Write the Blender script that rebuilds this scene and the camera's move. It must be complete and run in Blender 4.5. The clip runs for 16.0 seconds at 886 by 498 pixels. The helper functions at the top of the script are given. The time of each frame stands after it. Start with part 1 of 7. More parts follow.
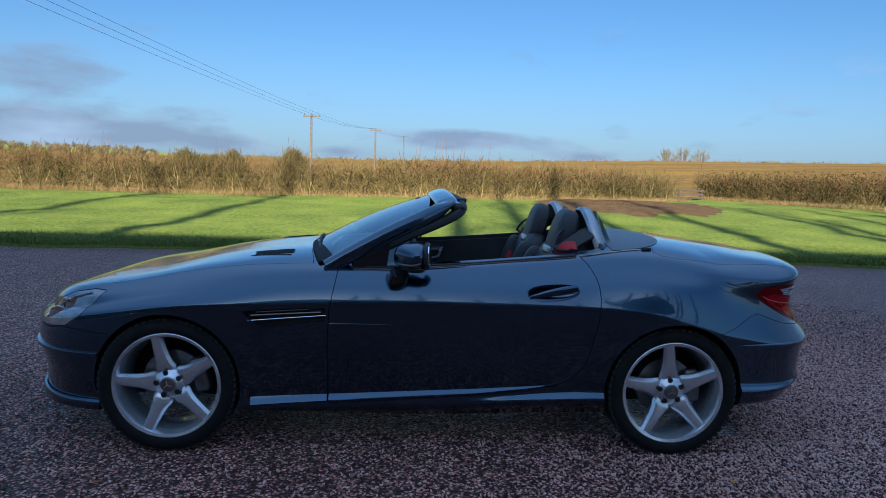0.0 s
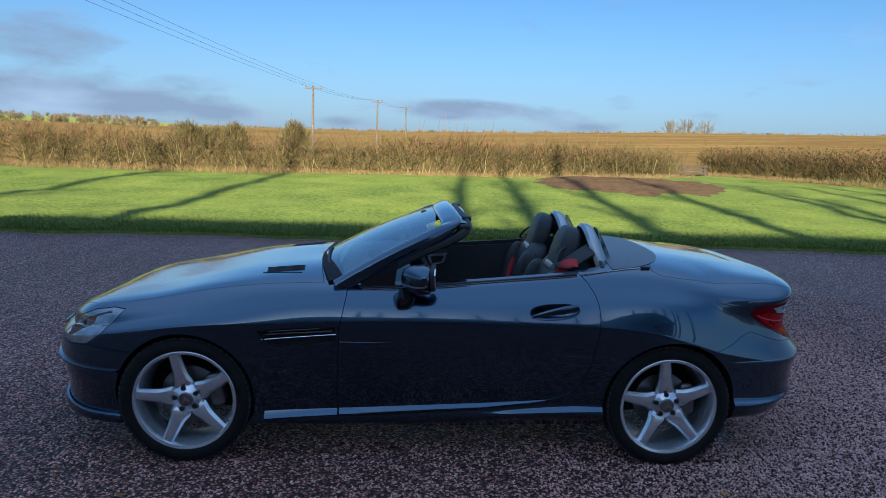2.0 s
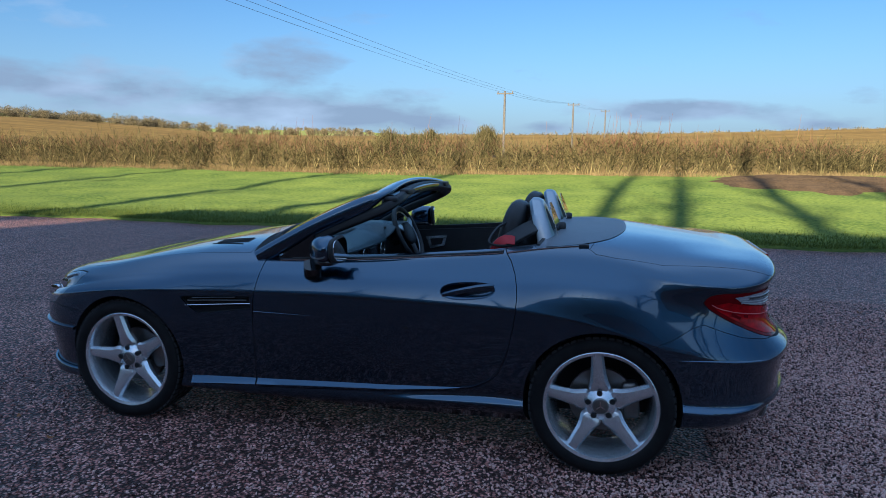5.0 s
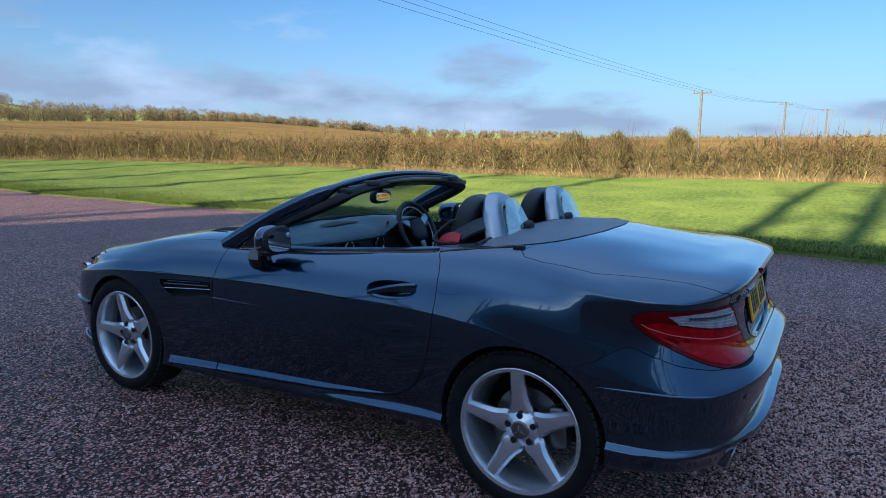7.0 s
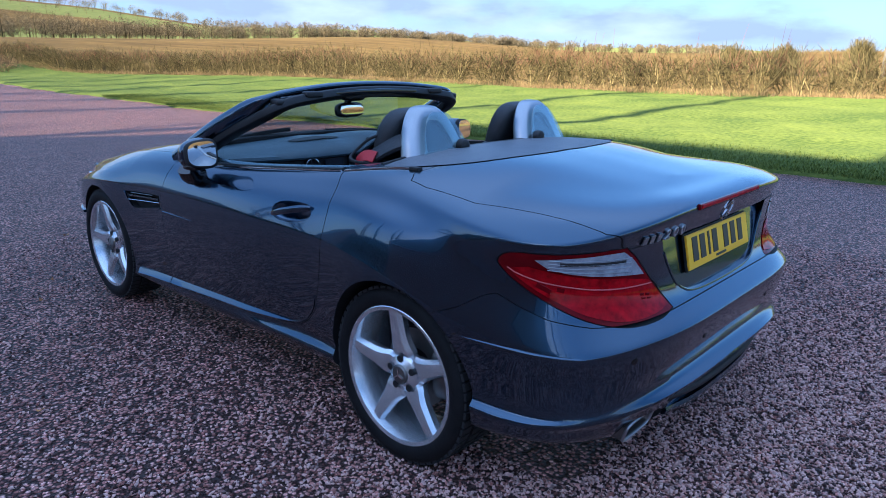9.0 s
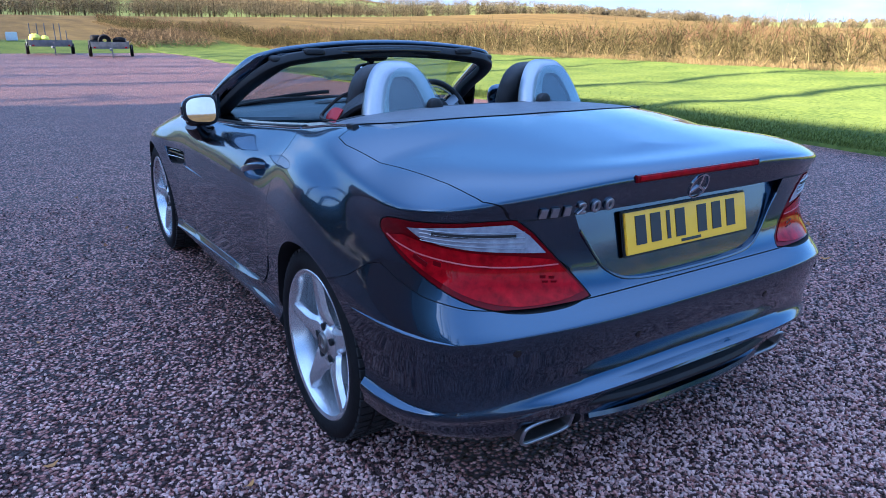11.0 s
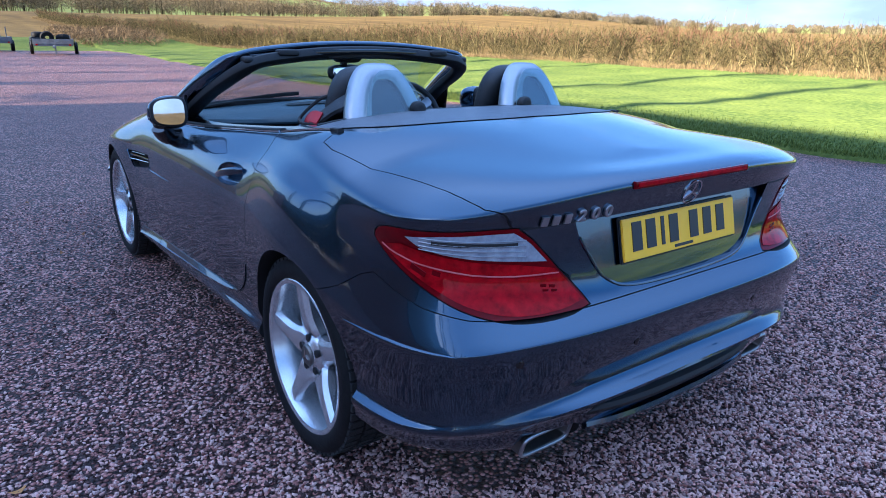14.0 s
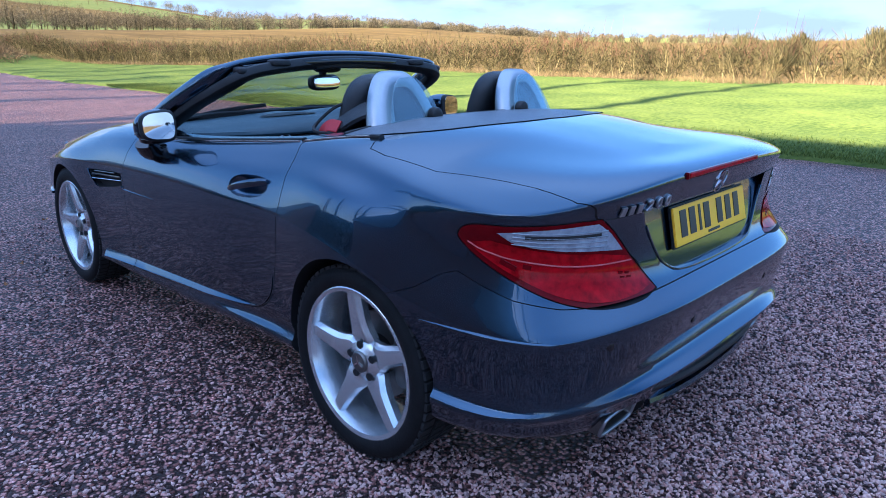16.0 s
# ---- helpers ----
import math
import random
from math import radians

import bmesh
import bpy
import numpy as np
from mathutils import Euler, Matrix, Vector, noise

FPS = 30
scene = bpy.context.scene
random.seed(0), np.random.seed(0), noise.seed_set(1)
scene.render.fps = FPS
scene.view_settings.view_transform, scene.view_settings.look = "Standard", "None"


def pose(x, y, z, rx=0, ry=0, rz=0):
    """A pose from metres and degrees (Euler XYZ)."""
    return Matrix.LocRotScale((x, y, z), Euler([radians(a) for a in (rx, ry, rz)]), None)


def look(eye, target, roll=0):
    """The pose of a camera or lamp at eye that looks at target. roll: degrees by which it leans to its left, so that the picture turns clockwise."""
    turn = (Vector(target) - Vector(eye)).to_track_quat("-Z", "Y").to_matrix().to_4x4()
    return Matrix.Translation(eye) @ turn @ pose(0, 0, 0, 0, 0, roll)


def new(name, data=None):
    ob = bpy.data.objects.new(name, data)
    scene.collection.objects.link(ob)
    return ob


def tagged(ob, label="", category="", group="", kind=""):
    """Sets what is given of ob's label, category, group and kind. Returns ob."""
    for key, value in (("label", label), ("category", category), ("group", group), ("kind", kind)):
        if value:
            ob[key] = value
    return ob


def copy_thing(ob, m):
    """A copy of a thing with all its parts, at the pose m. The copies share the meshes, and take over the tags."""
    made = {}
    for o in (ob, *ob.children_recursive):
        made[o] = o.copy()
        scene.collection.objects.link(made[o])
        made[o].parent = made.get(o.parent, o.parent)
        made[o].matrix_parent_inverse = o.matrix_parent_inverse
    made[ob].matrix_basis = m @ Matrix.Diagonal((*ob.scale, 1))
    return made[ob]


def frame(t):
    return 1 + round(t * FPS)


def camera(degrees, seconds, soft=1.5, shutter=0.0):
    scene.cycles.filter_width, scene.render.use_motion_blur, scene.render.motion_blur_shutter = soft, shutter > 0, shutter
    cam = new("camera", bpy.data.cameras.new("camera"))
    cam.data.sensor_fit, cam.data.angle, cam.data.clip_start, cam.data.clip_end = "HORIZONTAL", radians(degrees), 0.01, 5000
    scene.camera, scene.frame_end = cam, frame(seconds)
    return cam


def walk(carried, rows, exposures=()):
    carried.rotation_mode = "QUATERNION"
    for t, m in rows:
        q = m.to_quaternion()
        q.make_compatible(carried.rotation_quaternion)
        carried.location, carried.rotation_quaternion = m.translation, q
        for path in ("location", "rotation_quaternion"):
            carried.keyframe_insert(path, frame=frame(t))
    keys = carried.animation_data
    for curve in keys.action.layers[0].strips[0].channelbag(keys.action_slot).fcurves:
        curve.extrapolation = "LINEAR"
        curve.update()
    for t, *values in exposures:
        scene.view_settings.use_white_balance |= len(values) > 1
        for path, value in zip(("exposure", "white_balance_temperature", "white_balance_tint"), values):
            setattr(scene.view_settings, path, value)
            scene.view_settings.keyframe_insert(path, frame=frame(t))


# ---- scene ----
cam = camera(66.9, 16.0, soft=0.9)
PATH = [
    (0, (-0.123, -3.981, 1.34), (-0.005, -1.997, 1.123), 1.9),
    (0.5, (-0.134, -3.988, 1.438), (-0.013, -2.011, 1.163), 2.0),
    (1, (-0.132, -4.014, 1.539), (-0.013, -2.036, 1.265), 2.0),
    (1.5, (-0.142, -4.05, 1.593), (-0.027, -2.076, 1.292), 2.0),
    (2, (-0.154, -4.062, 1.598), (-0.04, -2.088, 1.295), 2.0),
    (2.5, (-0.13, -4.046, 1.575), (-0.018, -2.072, 1.27), 1.8),
    (3, (0.072, -4.045, 1.548), (0.113, -2.069, 1.241), 1.2),
    (3.5, (0.317, -4.009, 1.524), (0.247, -2.034, 1.216), 1.1),
    (4, (0.592, -3.908, 1.493), (0.426, -1.938, 1.187), 1.1),
    (4.5, (0.907, -3.847, 1.463), (0.582, -1.897, 1.16), 0.9),
    (4.7, (1.033, -3.813, 1.453), (0.647, -1.874, 1.152), 0.8),
    (6.8, (2.119, -3.202, 1.409), (1.149, -1.48, 1.105), 0.8),
    (7, (2.194, -3.119, 1.396), (1.194, -1.413, 1.096), 0.9),
    (7.5, (2.386, -2.927, 1.364), (1.344, -1.265, 0.973), 0.8),
    (8, (2.566, -2.749, 1.384), (1.423, -1.164, 0.958), 0.9),
    (8.5, (2.664, -2.52, 1.374), (1.441, -1.025, 0.857), 0.8),
    (9, (2.758, -2.302, 1.367), (1.453, -0.886, 0.827), 0.8),
    (9.2, (2.813, -2.215, 1.365), (1.473, -0.843, 0.798), 0.7),
    (11.3, (3.155, -1.513, 1.281), (1.534, -0.507, 0.68), 0.8),
    (11.5, (3.188, -1.453, 1.284), (1.558, -0.461, 0.684), 0.9),
    (12, (3.266, -1.322, 1.29), (1.627, -0.343, 0.693), 1.1),
    (12.5, (3.29, -1.291, 1.284), (1.651, -0.312, 0.688), 1.3),
    (13, (3.271, -1.325, 1.291), (1.632, -0.347, 0.696), 1.4),
    (13.5, (3.14, -1.481, 1.285), (1.525, -0.466, 0.684), 1.6),
    (14, (3.009, -1.658, 1.288), (1.483, -0.513, 0.687), 1.3),
    (14.5, (2.901, -1.812, 1.3), (1.413, -0.621, 0.695), 1.0),
    (15, (2.802, -1.813, 1.276), (1.359, -0.571, 0.665), 0.7),
    (15.5, (2.765, -1.916, 1.259), (1.389, -0.575, 0.702), 0.8),
    (16, (2.739, -2.064, 1.264), (1.417, -0.674, 0.7), 0.6),
]
EXPOSURES = [(0.0, 1.16, 4850, 4), (2.0, 1.22, 4850, 4), (4.7, 1.28, 4850, 4), (7.0, 1.45, 4900, 6), (8.2, 1.80, 4950, 9), (9.2, 2.12, 4800, 12), (11.5, 2.43, 4700, 14), (16.0, 2.34, 4700, 13)]
walk(cam, [(t, look(eye, target, roll)) for t, eye, target, roll in PATH], EXPOSURES)


# ---------------------------------------------------------------- light
SUN_EL, SUN_AZ = 17.0, 5.0          # degrees; the sun stands behind the house, a little west of -y
sun_way = Vector((-math.sin(radians(SUN_AZ)) * math.cos(radians(SUN_EL)), -math.cos(radians(SUN_AZ)) * math.cos(radians(SUN_EL)), math.sin(radians(SUN_EL))))
sun = new("sun", bpy.data.lights.new("sun", "SUN"))
sun.data.energy, sun.data.angle, sun.data.color = 5.0, radians(0.5), (1.0, 0.74, 0.43)
sun.matrix_world = look(sun_way * 60, (0, 0, 0))

world = bpy.data.worlds.new("world")
scene.world = world
world.use_nodes = True
wn, wl = world.node_tree.nodes, world.node_tree.links
wn.clear()
w_out, w_bg, w_sky = wn.new("ShaderNodeOutputWorld"), wn.new("ShaderNodeBackground"), wn.new("ShaderNodeTexSky")
w_sky.sky_type, w_sky.sun_disc = "NISHITA", False
w_sky.sun_elevation, w_sky.sun_rotation = radians(SUN_EL), radians(180 + SUN_AZ)
w_sky.air_density, w_sky.dust_density, w_sky.ozone_density = 1.0, 1.3, 3.0
w_bg.inputs["Strength"].default_value = 0.051
w_co, w_sep = wn.new("ShaderNodeTexCoord"), wn.new("ShaderNodeSeparateXYZ")
w_map, w_noise, w_ramp = wn.new("ShaderNodeMapping"), wn.new("ShaderNodeTexNoise"), wn.new("ShaderNodeValToRGB")
w_map.inputs["Scale"].default_value = (5.0, 5.0, 15.0)
w_map.inputs["Location"].default_value = (3.1, 0.4, 0.2)
w_noise.inputs["Scale"].default_value, w_noise.inputs["Detail"].default_value, w_noise.inputs["Roughness"].default_value = 1.6, 7.0, 0.56
w_ramp.color_ramp.elements[0].position, w_ramp.color_ramp.elements[1].position = 0.60, 0.86
w_band = wn.new("ShaderNodeValToRGB")     # the clouds lie low over the horizon
for stop, value in ((0.0, 0.85), (0.07, 0.92), (0.14, 0.75), (0.22, 0.45), (0.35, 0.20), (0.6, 0.0), (0.95, 0.0)):
    e = w_band.color_ramp.elements.new(stop)
    e.color = (value, value, value, 1)
w_mul, w_mix = wn.new("ShaderNodeMath"), wn.new("ShaderNodeMixRGB")
w_mul.operation = "MULTIPLY"
wl.new(w_co.outputs["Generated"], w_map.inputs["Vector"])
wl.new(w_map.outputs["Vector"], w_noise.inputs["Vector"])


def w_math(op, a, b, c=None):
    m = wn.new("ShaderNodeMath")
    m.operation = op
    for i, v in enumerate((a, b, c)):
        if isinstance(v, (int, float)):
            m.inputs[i].default_value = v
        elif v is not None:
            wl.new(v, m.inputs[i])
    return m.outputs[0]


w_west = w_math("MULTIPLY", w_sep.outputs["X"], -1.0)
w_az = w_math("ARCTAN2", w_west, w_sep.outputs["Y"])
w_bias = w_math("ADD", 0.0, 0.0)
# cloud banks: bearing and height of the middle, half width and half height (degrees), weight
# the bank at -95 is out of view, added to brighten the car's tail
for az, el, wa, we, k in ((-6.0, 3.1, 6.5, 0.9, 0.56), (-15.5, 1.9, 3.5, 0.6, 0.30), (26.0, 2.6, 9.0, 1.3, 0.48), (27.0, 7.0, 4.5, 1.6, 0.36), (5.5, 1.7, 3.5, 0.5, 0.26), (40.0, 4.0, 11.0, 1.5, 0.36),
                          (55.0, 3.6, 9.0, 1.6, 0.36), (16.0, 1.9, 5.0, 0.7, 0.30), (78.0, 7.0, 20.0, 4.5, 0.40), (-60.0, 4.0, 20.0, 2.0, 0.25), (-95.0, 14.0, 30.0, 12.0, 0.42), (150.0, 12.0, 60.0, 5.0, 0.25)):
    du = w_math("DIVIDE", w_math("SUBTRACT", w_az, radians(az)), radians(wa))
    dv = w_math("DIVIDE", w_math("SUBTRACT", w_sep.outputs["Z"], math.sin(radians(el))), radians(we))
    d2 = w_math("ADD", w_math("MULTIPLY", du, du), w_math("MULTIPLY", dv, dv))
    w_bias = w_math("MULTIPLY_ADD", w_math("POWER", math.e, w_math("MULTIPLY", d2, -1.0)), k, w_bias)
wl.new(w_math("ADD", w_noise.outputs["Fac"], w_bias), w_ramp.inputs["Fac"])
w_puff, w_tone = wn.new("ShaderNodeTexNoise"), wn.new("ShaderNodeMixRGB")
w_puff.inputs["Scale"].default_value, w_puff.inputs["Detail"].default_value = 1.1, 5.0
w_tone.inputs["Color1"].default_value, w_tone.inputs["Color2"].default_value = (2.9, 3.1, 3.5, 1), (4.8, 5.0, 5.4, 1)
w_tr = wn.new("ShaderNodeValToRGB")
w_tr.color_ramp.elements[0].position, w_tr.color_ramp.elements[1].position = 0.44, 0.66
wl.new(w_map.outputs["Vector"], w_puff.inputs["Vector"])
wl.new(w_puff.outputs["Fac"], w_tr.inputs["Fac"])
wl.new(w_tr.outputs["Color"], w_tone.inputs["Fac"])
wl.new(w_co.outputs["Generated"], w_sep.inputs[0])
wl.new(w_sep.outputs["Z"], w_band.inputs["Fac"])
wl.new(w_ramp.outputs["Color"], w_mul.inputs[0])
wl.new(w_band.outputs["Color"], w_mul.inputs[1])
wl.new(w_mul.outputs[0], w_mix.inputs["Fac"])
w_fill, w_high = wn.new("ShaderNodeMixRGB"), wn.new("ShaderNodeMapRange")      # an even pale fill high up, added out of view to brighten shade and top panels
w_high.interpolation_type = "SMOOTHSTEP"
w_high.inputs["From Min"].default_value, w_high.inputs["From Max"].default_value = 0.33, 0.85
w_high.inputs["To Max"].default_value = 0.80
w_fill.inputs["Color2"].default_value = (5.4, 6.7, 8.8, 1)
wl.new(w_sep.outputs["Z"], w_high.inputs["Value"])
wl.new(w_high.outputs["Result"], w_fill.inputs["Fac"])
wl.new(w_sky.outputs["Color"], w_fill.inputs["Color1"])
w_haze, w_low = wn.new("ShaderNodeMixRGB"), wn.new("ShaderNodeMapRange")      # pale haze near the horizon
w_low.interpolation_type = "SMOOTHSTEP"
w_low.inputs["From Min"].default_value, w_low.inputs["From Max"].default_value = 0.0, 0.22
w_low.inputs["To Min"].default_value, w_low.inputs["To Max"].default_value = 0.42, 0.0
w_haze.inputs["Color2"].default_value = (4.4, 5.1, 6.0, 1)
wl.new(w_sep.outputs["Z"], w_low.inputs["Value"])
wl.new(w_low.outputs["Result"], w_haze.inputs["Fac"])
wl.new(w_fill.outputs["Color"], w_haze.inputs["Color1"])
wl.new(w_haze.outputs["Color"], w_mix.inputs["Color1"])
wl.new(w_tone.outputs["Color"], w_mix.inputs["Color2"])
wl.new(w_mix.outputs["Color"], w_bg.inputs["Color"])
wl.new(w_bg.outputs["Background"], w_out.inputs["Surface"])


# ---------------------------------------------------------------- materials
def material(name, a, b=None, rough=0.5, metal=0.0, scale=8.0, fine=0.0, bump=0.0, bump_scale=60.0, coat=0.0, spread=0.0, island=False):
    """Principled surface whose colour runs between a and b by two scales of noise, with relief."""
    m = bpy.data.materials.new(name)
    m.use_nodes = True
    n, l = m.node_tree.nodes, m.node_tree.links
    p = n["Principled BSDF"]
    b = b or tuple(c * 0.8 for c in a)
    p.inputs["Roughness"].default_value, p.inputs["Metallic"].default_value = rough, metal
    p.inputs["Coat Weight"].default_value, p.inputs["Coat Roughness"].default_value = coat, 0.02
    co = n.new("ShaderNodeTexCoord")
    t1 = n.new("ShaderNodeTexNoise")
    t1.inputs["Scale"].default_value, t1.inputs["Detail"].default_value, t1.inputs["Roughness"].default_value = scale, 6.0, 0.6
    l.new(co.outputs["Object"], t1.inputs["Vector"])
    ramp = n.new("ShaderNodeValToRGB")
    ramp.color_ramp.elements[0].position, ramp.color_ramp.elements[1].position = 0.3, 0.7
    ramp.color_ramp.elements[0].color, ramp.color_ramp.elements[1].color = (*a, 1), (*b, 1)
    fac = t1.outputs["Fac"]
    if fine:
        t2 = n.new("ShaderNodeTexNoise")
        t2.inputs["Scale"].default_value, t2.inputs["Detail"].default_value = scale * fine, 4.0
        l.new(co.outputs["Object"], t2.inputs["Vector"])
        av = n.new("ShaderNodeMath")
        av.operation = "MULTIPLY_ADD"
        l.new(t2.outputs["Fac"], av.inputs[0])
        av.inputs[1].default_value = 0.55
        sc = n.new("ShaderNodeMath")
        sc.operation = "MULTIPLY"
        sc.inputs[1].default_value = 0.45
        l.new(fac, sc.inputs[0])
        l.new(sc.outputs[0], av.inputs[2])
        fac = av.outputs[0]
    if island:
        g = n.new("ShaderNodeNewGeometry")
        mx = n.new("ShaderNodeMath")
        mx.operation = "MULTIPLY_ADD"
        l.new(g.outputs["Random Per Island"], mx.inputs[0])
        mx.inputs[1].default_value = spread
        s2 = n.new("ShaderNodeMath")
        s2.operation = "MULTIPLY"
        s2.inputs[1].default_value = 1.0 - spread
        l.new(fac, s2.inputs[0])
        l.new(s2.outputs[0], mx.inputs[2])
        fac = mx.outputs[0]
    l.new(fac, ramp.inputs["Fac"])
    l.new(ramp.outputs["Color"], p.inputs["Base Color"])
    if bump:
        t3 = n.new("ShaderNodeTexNoise")
        t3.inputs["Scale"].default_value, t3.inputs["Detail"].default_value = bump_scale, 5.0
        bp = n.new("ShaderNodeBump")
        bp.inputs["Strength"].default_value, bp.inputs["Distance"].default_value = bump, 0.02
        l.new(co.outputs["Object"], t3.inputs["Vector"])
        l.new(t3.outputs["Fac"], bp.inputs["Height"])
        l.new(bp.outputs["Normal"], p.inputs["Normal"])
    return m


PAINT = material("metallic_paint", (0.024, 0.057, 0.103), (0.029, 0.064, 0.114), rough=0.25, metal=1.0, scale=3.0, fine=300, coat=1.0)
PAINT.node_tree.nodes["Principled BSDF"].inputs["Coat IOR"].default_value = 1.62
PAINT.node_tree.nodes["Principled BSDF"].inputs["Coat Roughness"].default_value = 0.04
PAINT_IN = material("gap_black", (0.006, 0.006, 0.007), rough=0.7)
GLOSS = material("gloss_black_trim", (0.008, 0.008, 0.009), rough=0.12, coat=0.4)
PLASTIC = material("black_plastic", (0.006, 0.006, 0.007), (0.011, 0.011, 0.012), rough=0.55, bump=0.12, bump_scale=400)
RUBBER = material("tyre_rubber", (0.005, 0.005, 0.006), (0.012, 0.011, 0.011), rough=0.7, scale=12, bump=0.15, bump_scale=120)
RUBBER.node_tree.nodes["Principled BSDF"].inputs["Specular IOR Level"].default_value = 0.2
TREAD = material("tyre_tread", (0.009, 0.009, 0.0095), (0.018, 0.017, 0.017), rough=0.7, scale=20, bump=0.2, bump_scale=200)
LEATHER = material("black_leather", (0.010, 0.011, 0.013), (0.019, 0.020, 0.023), rough=0.45, scale=14, bump=0.25, bump_scale=260)
DASH = material("dashboard_leather", (0.036, 0.060, 0.080), (0.048, 0.076, 0.098), rough=0.30, scale=20, bump=0.2, bump_scale=320)
FABRIC = material("grey_tonneau_fabric", (0.105, 0.115, 0.135), (0.130, 0.140, 0.160), rough=0.42, scale=30, bump=0.3, bump_scale=500)
ALLOY = material("silver_alloy", (0.62, 0.64, 0.67), (0.70, 0.72, 0.75), rough=0.27, metal=0.80, scale=9, coat=0.5)
SILVER = material("satin_silver", (0.33, 0.345, 0.37), (0.44, 0.455, 0.475), rough=0.32, metal=0.95, scale=8, fine=30)
CHROME = material("chrome", (0.75, 0.76, 0.78), rough=0.08, metal=1.0)
STEEL = material("brake_steel", (0.16, 0.16, 0.16), (0.24, 0.22, 0.20), rough=0.4, metal=0.9, scale=20)
REDLENS = material("red_lens", (0.17, 0.001, 0.004), (0.46, 0.002, 0.008), rough=0.05, scale=34)
DEEPRED = material("deep_red_lens", (0.10, 0.001, 0.004), (0.15, 0.001, 0.004), rough=0.06, scale=26)
GUIDE = material("light_guide", (0.55, 0.10, 0.11), (0.62, 0.16, 0.17), rough=0.2, scale=20)
for m_ in (REDLENS, DEEPRED):
    m_.node_tree.nodes["Principled BSDF"].inputs["Specular IOR Level"].default_value = 0.14
CLEARLENS = material("clear_lens", (0.20, 0.22, 0.26), (0.44, 0.46, 0.51), rough=0.08, metal=0.0, scale=30, coat=1.0)
HEADLENS = material("headlamp_lens", (0.05, 0.056, 0.065), (0.36, 0.39, 0.43), rough=0.10, metal=0.6, scale=7, coat=1.0)
REDBELT = material("red_seat_belt", (0.34, 0.012, 0.018), (0.42, 0.016, 0.022), rough=0.6, scale=60)
YELLOW = material("yellow_plate", (0.90, 0.50, 0.012), (0.93, 0.53, 0.015), rough=0.35, coat=0.3)
INK = material("black_ink", (0.02, 0.022, 0.03), rough=0.4)
MIRROR = material("mirror_glass", (0.85, 0.86, 0.88), rough=0.02, metal=1.0)


def glass_material(name, tint):
    m = bpy.data.materials.new(name)
    m.use_nodes = True
    n, l = m.node_tree.nodes, m.node_tree.links
    n.remove(n["Principled BSDF"])
    tr, gl, mx = n.new("ShaderNodeBsdfTransparent"), n.new("ShaderNodeBsdfGlossy"), n.new("ShaderNodeMixShader")
    lw, pw, fr = n.new("ShaderNodeLayerWeight"), n.new("ShaderNodeMath"), n.new("ShaderNodeMath")
    lw.inputs["Blend"].default_value = 0.5
    pw.operation, fr.operation = "POWER", "MULTIPLY_ADD"
    pw.inputs[1].default_value, fr.inputs[1].default_value, fr.inputs[2].default_value = 2.2, 0.86, 0.12
    l.new(lw.outputs["Facing"], pw.inputs[0])
    l.new(pw.outputs[0], fr.inputs[0])
    tr.inputs["Color"].default_value = (*tint, 1)
    gl.inputs["Roughness"].default_value = 0.015
    l.new(fr.outputs[0], mx.inputs[0])
    l.new(tr.outputs[0], mx.inputs[1])
    l.new(gl.outputs[0], mx.inputs[2])
    l.new(mx.outputs[0], n["Material Output"].inputs["Surface"])
    return m


GLASS = glass_material("windscreen_glass", (0.80, 0.86, 0.84))
SMOKED = material("smoked_acrylic", (0.020, 0.025, 0.034), (0.034, 0.041, 0.052), rough=0.25, coat=0.3)


